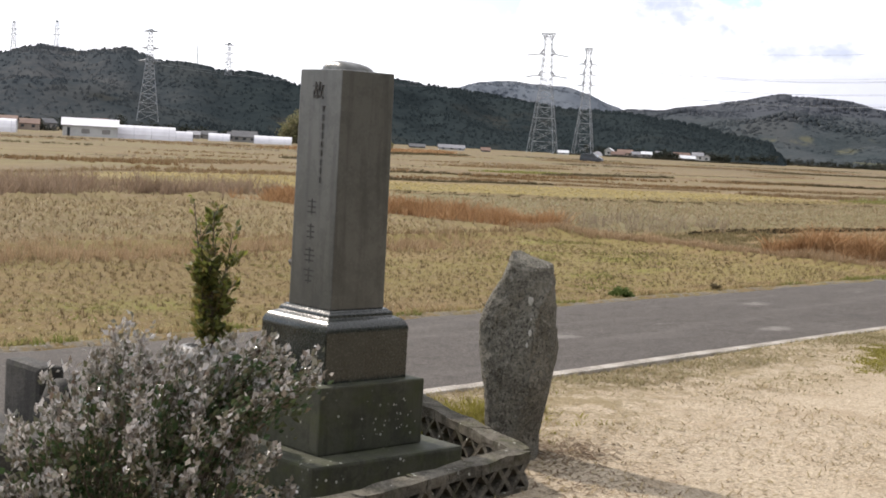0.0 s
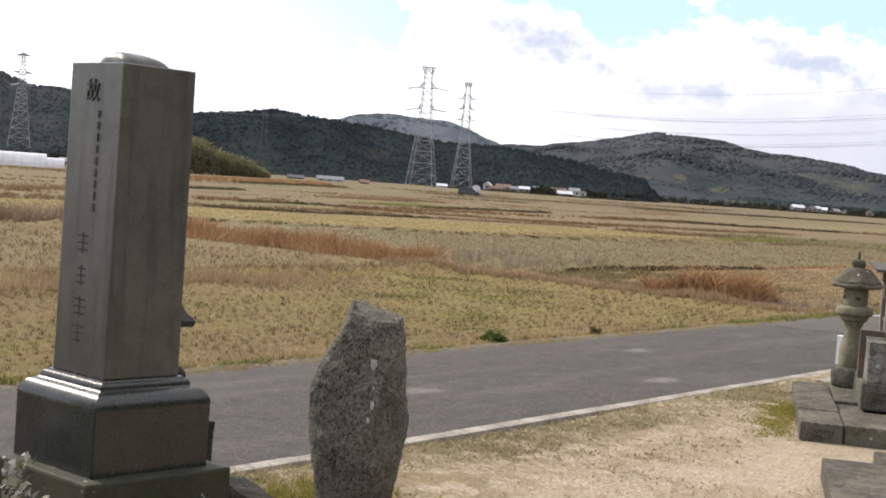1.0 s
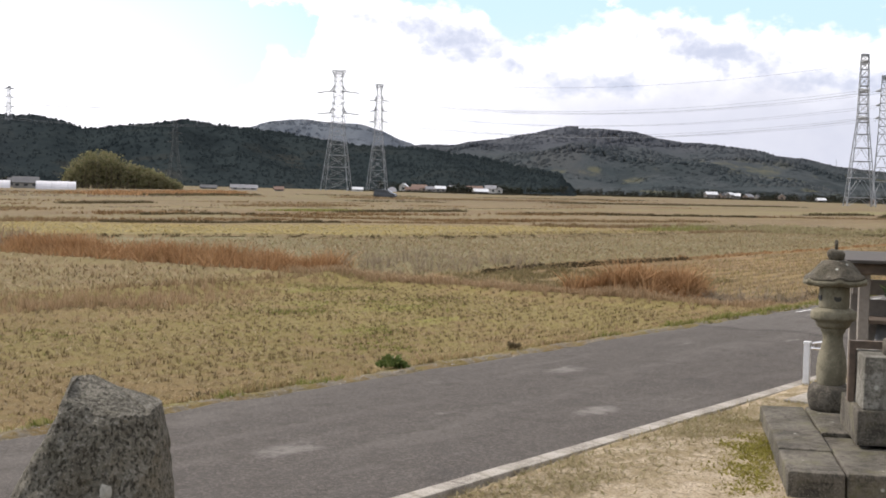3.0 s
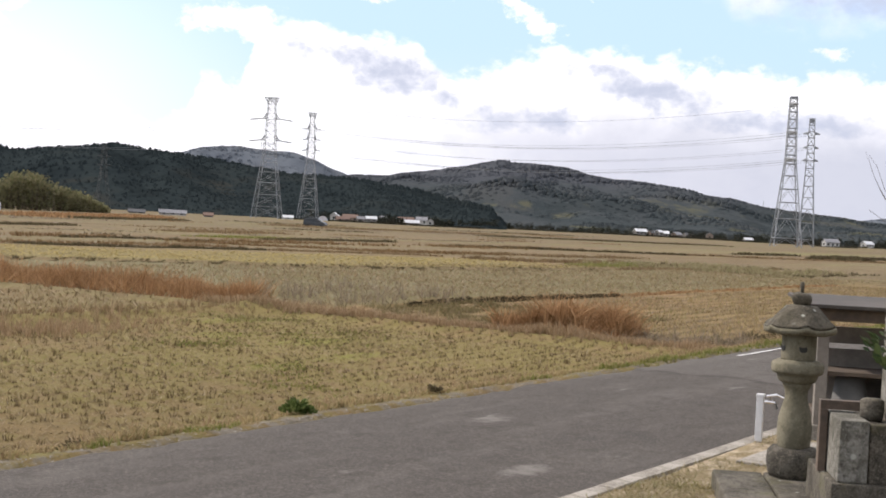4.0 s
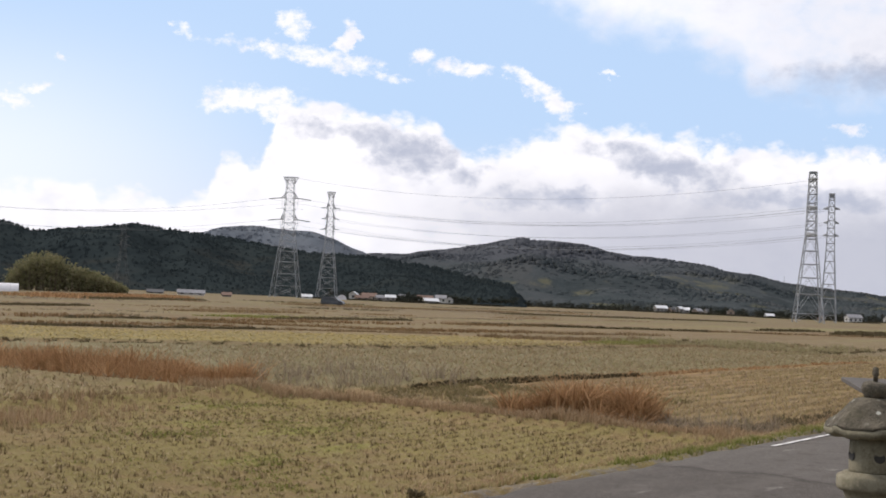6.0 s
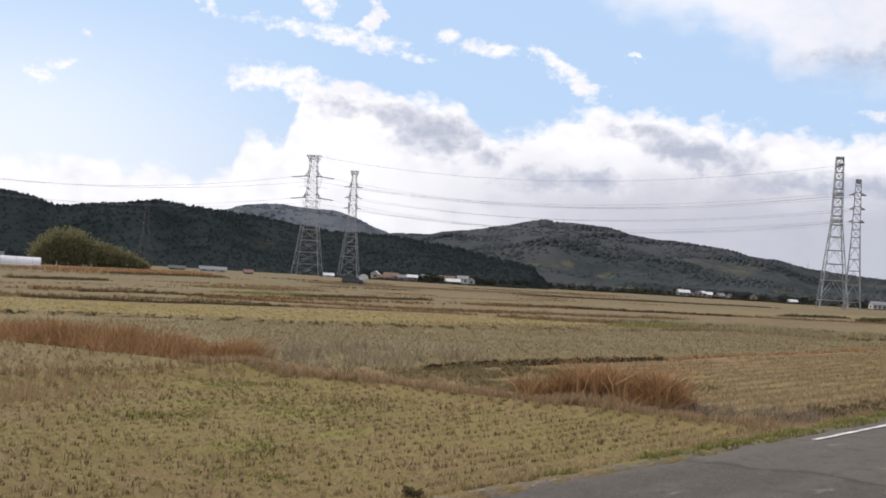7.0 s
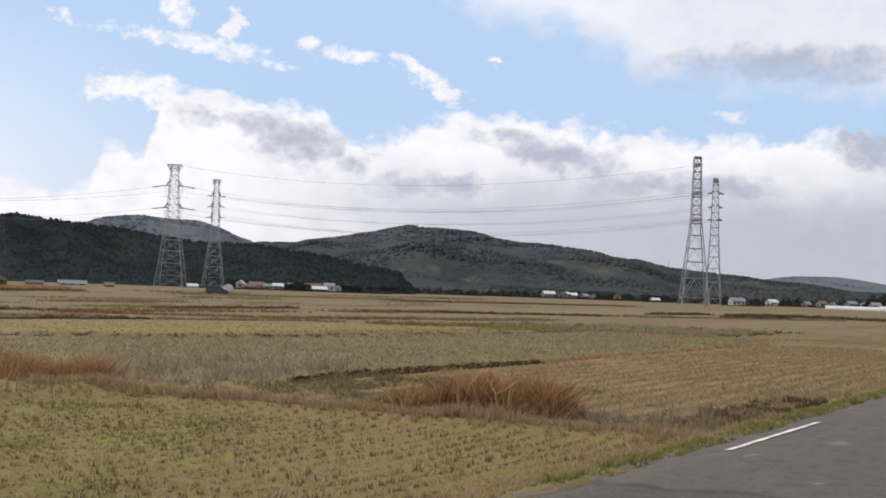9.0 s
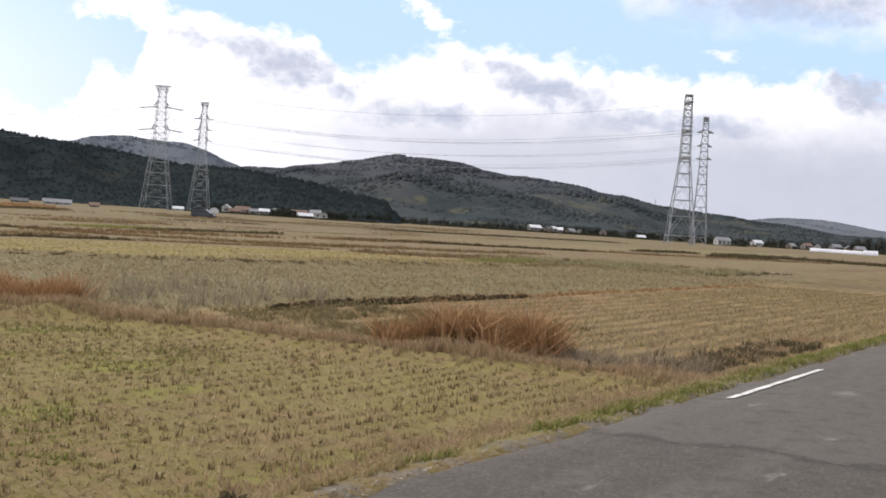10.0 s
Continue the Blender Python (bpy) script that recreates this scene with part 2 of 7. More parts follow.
def leafy(name, colours, rough=0.6, through=0.25, spec=0.3, coat=0.0):
    """Leaves and blades: each piece takes its own tone, and some light passes through."""

    def build(n, s):
        r = n.node("ShaderNodeNewGeometry", 8)
        ramp = n.tree.nodes.new("ShaderNodeValToRGB")
        while len(ramp.color_ramp.elements) < len(colours):
            ramp.color_ramp.elements.new(0.5)
        for i, (e, c) in enumerate(zip(ramp.color_ramp.elements, colours)):
            e.position, e.color = i / max(1, len(colours) - 1), (*c, 1)
        n.put(ramp.inputs[0], r)
        p = n.node("ShaderNodeTexCoord", 3)
        c = n.mix(n.math("MULTIPLY", n.noise(p, 0.6, 3, 0.6), 0.5), ramp.outputs[0], tuple(0.6 * v for v in colours[0]))
        n.put(s.inputs["Base Color"], c)
        s.inputs["Roughness"].default_value, s.inputs["Specular IOR Level"].default_value = rough, spec
        s.inputs["Coat Weight"].default_value, s.inputs["Coat Roughness"].default_value = coat, 0.22
        if through:
            tr = n.node("ShaderNodeBsdfTranslucent", 0, Color=c)
            m = n.tree.nodes.new("ShaderNodeMixShader")
            m.inputs[0].default_value = through
            n.tree.links.new(s.outputs[0], m.inputs[1]), n.tree.links.new(tr, m.inputs[2])
            n.put(n.node("ShaderNodeOutputMaterial", None).inputs[0], m.outputs[0])

    m = material(name, build)
    if through:
        outs = [o for o in m.node_tree.nodes if o.type == "OUTPUT_MATERIAL"]
        m.node_tree.nodes.remove(outs[-1])
    return m


# road axes: s runs along the road, q across it towards the fields
TURN = radians(48)
UX, UY = math.cos(TURN), math.sin(TURN)
ROAD = Matrix.Rotation(TURN, 4, "Z")
KERB_Q, FAR_Q, DRAIN_S = 5.62, 8.47, 26.0
BUNDS = [18.7, 31.0, 43.3, 56.5, 69.0, 82.0, 95.0, 109.0, 124.0, 140.0, 158.0, 178.0, 200.0]


def sq(x, y):
    return x * UX + y * UY, -x * UY + y * UX


def at_road(s, q, z=0.0):
    return Vector((s * UX - q * UY, s * UY + q * UX, z))


def smooth(v, lo, hi):
    k = min(1.0, max(0.0, (v - lo) / (hi - lo)))
    return k * k * (3 - 2 * k)


def lump(x, y, size, seed=0.0):
    return noise.noise(Vector((x / size, y / size, seed)))


def yellow_low(s):
    """The near edge of the even yellow paddy, which lies askew to the lane."""
    return min(36.0, 29.0 + 0.28 * max(0.0, 48.0 - s))


def yellow_top(s):
    return min(44.0, 42.3 - 0.3 * (s - 43.4))


def field_height(s, q):
    z = -0.40 - 0.45 * smooth(q, 30, 110) - 0.35 * smooth(q, 110, 300)
    z -= 0.7 * smooth(q, 150, 250) * smooth(q - s, -20, 60)
    for b in BUNDS:
        if b < 60:
            z += 0.16 * math.exp(-((q - b) / 0.45) ** 2) * (0.7 if s < DRAIN_S else 0.0)
    if s > DRAIN_S + 0.6:
        k = smooth(s, DRAIN_S + 2.2, DRAIN_S + 5.5) * (1 - 0.7 * smooth(s, 36, 46))
        z += 0.11 * k * smooth(q, 18.64, 18.72) * (1 - smooth(q, 60, 90))
        z -= 0.07 * k * math.exp(-((q - 18.6) / 0.12) ** 2)
    if q < 60:
        z += 0.10 * smooth(s, 25, 30) * smooth(q, yellow_low(s) - 0.1, yellow_low(s) + 0.1) * (1 - smooth(s, 60, 70))
        z -= 0.30 * math.exp(-((s - DRAIN_S) / 0.55) ** 2) * smooth(q, 9.6, 10.6)
        z += 0.10 * math.exp(-((s - DRAIN_S + 1.3) / 0.5) ** 2)
    return z + 0.03 * lump(s, q, 1.7) + 0.05 * lump(s, q, 9.0, 3)


def ground_height(s, q):
    site = 0.035 + 0.03 * lump(s, q, 2.5, 7) + 0.02 * lump(s, q, 0.8, 9)
    site += 0.03 * smooth(s, 7, 12)
    under = -0.10
    if q < KERB_Q - 0.10:
        return site
    if q < KERB_Q + 0.02:
        return under
    if q < FAR_Q - 0.25:
        return under
    if q < FAR_Q + 0.9:
        k = smooth(q, FAR_Q - 0.15, FAR_Q + 0.02)
        edge = -0.015 + 0.02 * lump(s, q, 0.5, 2)
        low = field_height(s, q)
        return (under * (1 - k) + edge * k) * (1 - smooth(q, FAR_Q + 0.12, FAR_Q + 0.9)) + low * smooth(q, FAR_Q + 0.12, FAR_Q + 0.9)
    return field_height(s, q)


def ground_material():
    def build(n, s):
        g = n.node("ShaderNodeNewGeometry", 0)
        turn = n.turned(g, TURN)
        x = n.tree.nodes.new("ShaderNodeSeparateXYZ")
        n.put(x.inputs[0], turn)
        ss, q = x.outputs[0], x.outputs[1]
        fine, mid = n.noise(g, 22, 6, 0.7), n.noise(g, 2.2, 5, 0.65)
        wide = n.noise(n.node("ShaderNodeMapping", 0, Vector=turn, Scale=(0.03, 0.12, 1)), 1.0, 4, 0.6)
        big = n.noise(g, 0.35, 4, 0.6)
        # fields: straw, green regrowth, bare soil
        mott = n.noise(g, 6.5, 6, 0.72)
        straw = n.mix(n.step(fine, 0.32, 0.68), (0.155, 0.108, 0.051), (0.27, 0.194, 0.095))
        straw = n.mix(n.math("MULTIPLY", n.step(mott, 0.46, 0.62), 0.6), straw, (0.19, 0.15, 0.075))
        c = n.mix(n.math("MULTIPLY", n.step(n.math("ADD", n.math("ADD", mid, n.math("MULTIPLY", n.step(ss, 10.0, 20.0), 0.1)), n.math("MULTIPLY", big, 0.7)), 0.76, 1.0), n.math("MULTIPLY", 0.75, n.step(ss, 26.6, 24.8))), straw, (0.19, 0.163, 0.057))
        c = n.mix(n.math("MULTIPLY", n.step(wide, 0.5, 0.66), 0.55), c, (0.235, 0.15, 0.08))
        c = n.mix(n.math("MULTIPLY", n.step(n.noise(turn, 0.02, 4, 0.6), 0.52, 0.66), 0.25), c, (0.19, 0.17, 0.075))
        c = n.mix(n.math("MULTIPLY", n.step(n.noise(g, 11, 4, 0.7), 0.56, 0.7), 0.6), c, (0.075, 0.055, 0.03))
        # fresh growth in a few hollows
        for a, b, ra, rb in ((22.6, 17.4, 1.3, 0.5), (20.8, 14.5, 1.0, 0.5), (20.4, 15.8, 0.8, 0.4), (19.6, 12.9, 0.9, 0.4), (17.1, 10.1, 1.3, 0.3), (17.8, 12.9, 0.9, 0.5), (9.0, 12.6, 1.4, 0.6), (5.0, 11.2, 1.6, 0.6)):
            da, db = n.math("MULTIPLY", n.math("SUBTRACT", ss, a), 1 / ra), n.math("MULTIPLY", n.math("SUBTRACT", q, b), 1 / rb)
            spot = n.math("SUBTRACT", 1.0, n.math("ADD", n.math("MULTIPLY", da, da), n.math("MULTIPLY", db, db)))
            c = n.mix(n.math("MULTIPLY", n.step(n.math("ADD", spot, n.math("MULTIPLY", n.math("SUBTRACT", mott, 0.5), 5.0)), 0.0, 1.4), 0.7), c, (0.19, 0.2, 0.045))
        # the near paddy gets darker towards its low-s end
        c = n.mix(n.math("MULTIPLY", n.step(n.math("ADD", ss, n.math("MULTIPLY", big, 6.0)), 25.0, 14.0), 0.36), c, (0.1, 0.076, 0.033))
        # further parcels are duller and browner
        dull = n.step(n.math("MAXIMUM", n.math("SUBTRACT", q, 43.0), n.math("SUBTRACT", n.math("MULTIPLY", ss, 0.45), 30.0)), 0.0, 1.5)
        c = n.mix(n.math("MULTIPLY", dull, 0.85), c, n.mix(n.step(n.math("ADD", n.math("MULTIPLY", mid, 0.4), n.math("MULTIPLY", big, 0.6)), 0.4, 0.6), (0.1, 0.076, 0.04), (0.17, 0.131, 0.064)))
        # plough rows in the paddy beside the lane
        rows = n.math("SINE", n.math("ADD", n.math("MULTIPLY", q, 10.5), n.math("MULTIPLY", mid, 1.6)))
        inside = n.math("MULTIPLY", n.step(ss, 26.6, 27.6), n.math("MULTIPLY", n.step(q, 9.3, 9.8), n.math("SUBTRACT", 1.0, n.step(q, 17.8, 18.3))))
        c = n.mix(n.math("MULTIPLY", n.math("MULTIPLY", n.step(rows, 0.0, 0.8), inside), 0.85), c, (0.1, 0.07, 0.04))
        # parcels differ in tone
        cell = n.node("ShaderNodeCombineXYZ", 0, X=n.math("FLOOR", n.math("MULTIPLY", n.math("ADD", ss, 24.0), 0.02)),
                      Y=n.math("FLOOR", n.math("MULTIPLY", n.math("ADD", q, -5.9), 0.0798)))
        tone = n.node("ShaderNodeTexWhiteNoise", 0, Vector=cell)
        c = n.mix(n.math("MULTIPLY", n.math("MULTIPLY", tone, n.step(q, 19.0, 32.0)), 0.3), c, (0.25, 0.18, 0.095))
        c = n.mix(n.math("MULTIPLY", n.step(n.math("MAXIMUM", q, n.math("MULTIPLY", ss, 0.6)), 80.0, 150.0), 0.6), c, n.mix(n.step(wide, 0.4, 0.6), (0.095, 0.074, 0.046), (0.145, 0.104, 0.062)))
        c = n.mix(n.math("MULTIPLY", n.step(q, 18.6, 22.0), 0.42), c, n.mix(mott, (0.1, 0.081, 0.052), (0.175, 0.142, 0.096)))
        # banks seen as dark and russet lines far off
        lines = n.noise(n.node("ShaderNodeMapping", 0, Vector=turn, Scale=(0.006, 0.22, 1)), 1.0, 3, 0.6)
        away = n.step(n.math("MAXIMUM", q, n.math("MULTIPLY", ss, 0.55)), 42.0, 65.0)
        c = n.mix(n.math("MULTIPLY", n.math("MULTIPLY", n.step(lines, 0.54, 0.62), away), 0.75), c, (0.13, 0.085, 0.045))
        c = n.mix(n.math("MULTIPLY", n.math("MULTIPLY", n.step(lines, 0.46, 0.4), away), 0.6), c, (0.17, 0.165, 0.065))
        # an even yellow paddy and, before it, a grey-green one
        near_edge = n.math("MINIMUM", 36.0, n.math("ADD", 29.0, n.math("MULTIPLY", n.math("MAXIMUM", 0.0, n.math("SUBTRACT", 48.0, ss)), 0.28)))
        far_edge = n.math("MINIMUM", 44.0, n.math("SUBTRACT", 55.3, n.math("MULTIPLY", ss, 0.3)))
        wavy = n.math("ADD", q, n.math("MULTIPLY", n.math("SUBTRACT", mid, 0.5), 0.7))
        yellow = n.math("MULTIPLY", n.math("MULTIPLY", n.step(n.math("SUBTRACT", wavy, near_edge), 0.0, 0.3), n.step(n.math("SUBTRACT", far_edge, wavy), 0.0, 0.5)), n.math("SUBTRACT", 1.0, n.step(n.math("ADD", ss, mid), 62.0, 63.5)))
        c = n.mix(n.math("MULTIPLY", yellow, 0.85), c, n.mix(n.step(n.math("ADD", n.math("MULTIPLY", fine, 0.5), n.math("MULTIPLY", big, 0.5)), 0.4, 0.6), (0.175, 0.146, 0.062), (0.23, 0.192, 0.09)))
        grey_green = n.math("MULTIPLY", n.math("MULTIPLY", n.step(q, 18.7, 18.9), n.step(n.math("SUBTRACT", near_edge, wavy), 0.0, 0.3)), n.math("MULTIPLY", n.step(ss, 26.5, 29.0), n.math("SUBTRACT", 1.0, n.step(n.math("ADD", ss, n.math("MULTIPLY", mid, 4.0)), 66.0, 72.0))))
        c = n.mix(n.math("MULTIPLY", grey_green, 0.7), c, n.mix(n.step(n.math("ADD", n.math("MULTIPLY", fine, 0.6), n.math("MULTIPLY", big, 0.4)), 0.4, 0.62), (0.115, 0.108, 0.05), (0.2, 0.188, 0.115)))
        # clods and tussocks on the further parcels
        out = n.step(n.math("MAXIMUM", q, n.math("MULTIPLY", ss, 0.52)), 31.0, 36.0)
        clods = n.noise(n.node("ShaderNodeMapping", 0, Vector=turn, Scale=(0.55, 0.9, 1)), 1.0, 6, 0.72)
        c = n.mix(n.math("MULTIPLY", n.math("MULTIPLY", n.step(clods, 0.52, 0.64), out), 0.55), c, (0.085, 0.063, 0.033))
        c = n.mix(n.math("MULTIPLY", n.math("MULTIPLY", n.step(clods, 0.45, 0.36), out), 0.4), c, (0.205, 0.16, 0.087))
        # mown verge along the road
        verge = n.math("MULTIPLY", n.step(q, 8.5, 8.75), n.math("SUBTRACT", 1.0, n.step(n.math("ADD", q, n.math("MULTIPLY", mid, 0.9)), 9.5, 10.3)))
        c = n.mix(n.math("MULTIPLY", verge, n.step(mid, 0.35, 0.6)), c, n.mix(fine, (0.1, 0.11, 0.035), (0.24, 0.21, 0.1)))
        grit = n.math("MULTIPLY", n.step(n.noise(g, 3.0, 4, 0.7), 0.45, 0.6), n.math("SUBTRACT", 1.0, n.step(n.math("ADD", q, n.math("MULTIPLY", mid, 0.4)), 8.72, 8.95)))
        c = n.mix(grit, c, n.mix(fine, (0.1, 0.088, 0.068), (0.24, 0.212, 0.17)))
        # the grave yard: pale decomposed granite with thin dry grass
        sand = n.mix(n.step(n.noise(g, 55, 4, 0.75), 0.3, 0.7), (0.27, 0.22, 0.15), (0.48, 0.405, 0.3))
        grains = n.node("ShaderNodeTexVoronoi", 1, Vector=g, Scale=95.0)
        tint = n.tree.nodes.new("ShaderNodeSeparateXYZ")
        n.put(tint.inputs[0], grains)
        sand = n.mix(n.math("MULTIPLY", n.step(tint.outputs[0], 0.7, 0.95), 0.6), sand, (0.17, 0.13, 0.09))
        sand = n.mix(n.math("MULTIPLY", n.step(tint.outputs[1], 0.84, 0.97), 0.35), sand, (0.6, 0.53, 0.42))
        sand = n.mix(n.math("MULTIPLY", n.step(mid, 0.5, 0.72), 0.5), sand, (0.25, 0.185, 0.115))
        sand = n.mix(n.math("MULTIPLY", n.step(n.noise(g, 9, 5, 0.7), 0.57, 0.72), 0.55), sand, (0.15, 0.11, 0.065))
        grassy = n.math("MULTIPLY", n.step(n.math("ADD", q, n.math("MULTIPLY", n.math("SUBTRACT", big, 0.5), 2.4)), 3.9, 5.2), n.step(n.noise(g, 5, 5, 0.72), 0.4, 0.58))
        sand = n.mix(n.math("MULTIPLY", grassy, 0.8), sand, n.mix(fine, (0.13, 0.105, 0.05), (0.27, 0.21, 0.12)))
        c = n.mix(n.step(q, 6.5, 6.6), sand, c)
        n.put(s.inputs["Base Color"], c)
        s.inputs["Roughness"].default_value, s.inputs["Specular IOR Level"].default_value = 0.95, 0.1
        bump(n, s, n.math("ADD", fine, n.math("MULTIPLY", mid, 2.0)), 0.8, 0.03)

    return material("earth", build)


def asphalt_material():
    def build(n, s):
        g = n.node("ShaderNodeNewGeometry", 0)
        turn = n.turned(g, TURN)
        fine, mid = n.noise(g, 90, 3, 0.7), n.noise(g, 1.3, 5, 0.6)
        streak = n.noise(n.node("ShaderNodeMapping", 0, Vector=turn, Scale=(0.35, 2.6, 1)), 1.0, 4, 0.6)
        c = n.mix(n.step(fine, 0.3, 0.75), (0.05, 0.045, 0.041), (0.108, 0.097, 0.087))
        c = n.mix(n.math("MULTIPLY", n.step(streak, 0.48, 0.7), 0.32), c, (0.14, 0.129, 0.117))
        c = n.mix(n.math("MULTIPLY", n.step(mid, 0.55, 0.72), 0.4), c, (0.045, 0.042, 0.04))
        vor = n.node("ShaderNodeTexVoronoi", None, Vector=n.node("ShaderNodeMapping", 0, Vector=turn, Scale=(0.16, 0.5, 1)), Scale=1.0)
        vor.feature = "DISTANCE_TO_EDGE"
        crack = n.math("SUBTRACT", 1.0, n.step(n.math("ADD", vor.outputs[0], n.math("MULTIPLY", n.math("SUBTRACT", mid, 0.5), 0.12)), 0.0, 0.009))
        c = n.mix(n.math("MULTIPLY", crack, 0.12), c, (0.03, 0.028, 0.026))
        axes = n.tree.nodes.new("ShaderNodeSeparateXYZ")
        n.put(axes.inputs[0], turn)
        # a tarred joint across the lane, the newer surface beyond it paler
        along = n.math("ADD", axes.outputs[0], n.math("MULTIPLY", n.math("SUBTRACT", n.noise(g, 1.6, 3, 0.6), 0.5), 0.7))
        c = n.mix(n.math("MULTIPLY", n.step(along, 18.05, 18.2), 0.35), c, (0.125, 0.116, 0.107))
        tar = n.math("MULTIPLY", n.step(along, 17.9, 18.02), n.math("SUBTRACT", 1.0, n.step(along, 18.04, 18.16)))
        c = n.mix(n.math("MULTIPLY", tar, 0.5), c, (0.03, 0.028, 0.026))
        # bleached scuffs
        for a, b in ((13.36, 7.45), (11.71, 6.3), (22.1, 7.45), (9.2, 6.9)):
            da, db = n.math("MULTIPLY", n.math("SUBTRACT", axes.outputs[0], a), 3.2), n.math("MULTIPLY", n.math("SUBTRACT", axes.outputs[1], b), 7.0)
            spot = n.math("SUBTRACT", 1.0, n.math("ADD", n.math("MULTIPLY", da, da), n.math("MULTIPLY", db, db)))
            c = n.mix(n.math("MULTIPLY", n.step(n.math("ADD", spot, n.math("MULTIPLY", n.math("SUBTRACT", n.noise(g, 9, 4, 0.7), 0.5), 3.0)), 0.0, 1.3), 0.4), c, (0.3, 0.28, 0.26))
        chips = n.node("ShaderNodeTexVoronoi", 1, Vector=g, Scale=70.0)
        tint = n.tree.nodes.new("ShaderNodeSeparateXYZ")
        n.put(tint.inputs[0], chips)
        c = n.mix(n.math("MULTIPLY", n.step(tint.outputs[0], 0.68, 0.92), 0.3), c, (0.19, 0.17, 0.148))
        c = n.mix(n.math("MULTIPLY", n.step(n.noise(g, 5, 5, 0.7), 0.5, 0.66), 0.45), c, (0.05, 0.044, 0.038))
        worn = n.noise(n.node("ShaderNodeMapping", 0, Vector=turn, Scale=(0.9, 2.2, 1)), 1.0, 5, 0.65)
        c = n.mix(n.math("MULTIPLY", n.step(worn, 0.63, 0.74), 0.55), c, (0.25, 0.235, 0.215))
        n.put(s.inputs["Base Color"], c)
        s.inputs["Roughness"].default_value, s.inputs["Specular IOR Level"].default_value = 0.9, 0.08
        bump(n, s, fine, 0.5, 0.01)

    return material("asphalt", build)


def hill_material(name, dark, light, tan, crest=None, tan_below=60.0, west_haze=None, relief=0.7):
    """Woodland seen from afar: stands of darker and paler trees, clearings low on the slope."""

    def build(n, s):
        g = n.node("ShaderNodeNewGeometry", 0)
        x = n.tree.nodes.new("ShaderNodeSeparateXYZ")
        n.put(x.inputs[0], g)
        a, b, f = n.noise(g, 0.03, 5, 0.65), n.noise(g, 0.009, 4, 0.6), n.noise(g, 0.3, 3, 0.6)
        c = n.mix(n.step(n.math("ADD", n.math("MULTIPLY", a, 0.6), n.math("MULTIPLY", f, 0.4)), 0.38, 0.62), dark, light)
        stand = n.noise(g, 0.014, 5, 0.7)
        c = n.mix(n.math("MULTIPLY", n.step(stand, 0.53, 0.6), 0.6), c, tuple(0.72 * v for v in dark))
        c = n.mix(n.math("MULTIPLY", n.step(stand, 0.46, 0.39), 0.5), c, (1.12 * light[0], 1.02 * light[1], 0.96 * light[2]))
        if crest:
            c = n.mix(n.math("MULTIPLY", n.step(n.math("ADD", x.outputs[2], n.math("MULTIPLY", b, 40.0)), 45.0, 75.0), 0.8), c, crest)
        if west_haze:
            # paler westward: haze and glare put into the colour, beside bare winter trees
            c = n.mix(n.math("MULTIPLY", n.step(n.math("ADD", x.outputs[0], n.math("MULTIPLY", b, 120.0)), -30.0, -190.0), 0.8), c, n.mix(n.step(n.math("ADD", n.math("MULTIPLY", a, 0.7), n.math("MULTIPLY", f, 0.3)), 0.42, 0.58), *west_haze))
        low = n.math("SUBTRACT", 1.0, n.step(x.outputs[2], tan_below * 0.4, tan_below))
        c = n.mix(n.math("MULTIPLY", n.math("MULTIPLY", n.math("MULTIPLY", n.step(b, 0.54, 0.62), n.step(n.noise(g, 0.05, 5, 0.7), 0.45, 0.6)), low), 0.75), c, tan)
        n.put(s.inputs["Base Color"], c)
        s.inputs["Roughness"].default_value, s.inputs["Specular IOR Level"].default_value = 1.0, 0.0
        bump(n, s, a, relief, 4.0)

    return material(name, build)


M_EARTH, M_ASPHALT = ground_material(), asphalt_material()
M_GRANITE = stone("grey_granite", (0.064, 0.065, 0.057), (0.092, 0.092, 0.082), None, 0, 0.32, 1.0, 0.5, 0, 0.45, 0.03, 0.15)
M_POLISHED = stone("polished_granite", (0.016, 0.019, 0.015), (0.028, 0.031, 0.025), None, 0, 0.26, 1.0, 0.55, 0, 0.25, 0.02, 0.15)
M_MOSSY = stone("mossy_granite", (0.028, 0.03, 0.02), (0.052, 0.053, 0.037), (0.04, 0.048, 0.014), 0.9, 0.7, 1.9, 0.3, 1.2, 0.4, 0.3, 0.3)
M_ROUGH = pitted_stone()
M_LANTERN = stone("lantern_granite", (0.14, 0.127, 0.088), (0.215, 0.198, 0.143), (0.11, 0.1, 0.06), 0.35, 0.85, 1.0, 0.2, 0.3, 0.3, 0.35, 0.2)
M_LANROOF = stone("weathered_roof_stone", (0.055, 0.049, 0.037), (0.125, 0.11, 0.083), (0.055, 0.05, 0.03), 0.5, 0.9, 1.3, 0.2, 0.8, 0.3, 0.9, 0.3)
M_DARK = stone("dark_stone", (0.03, 0.029, 0.026), (0.065, 0.061, 0.054), (0.04, 0.045, 0.022), 0.3, 0.75, 1.2, 0.2, 0.2)
M_SLAB = stone("platform_stone", (0.052, 0.047, 0.038), (0.138, 0.124, 0.1), (0.105, 0.1, 0.048), 0.55, 0.9, 1.1, 0.2, 0.5, 0.2, 0.9)
M_CONCRETE = stone("kerb_concrete", (0.21, 0.19, 0.16), (0.345, 0.32, 0.28), (0.13, 0.115, 0.075), 0.35, 0.9, 1.4, 0.2, 0, 0.2)
M_LATTICE = stone("block_concrete", (0.055, 0.05, 0.04), (0.14, 0.128, 0.105), (0.06, 0.066, 0.026), 0.6, 0.95, 1.6, 0.1, 0.9, 0.3, 0.9)
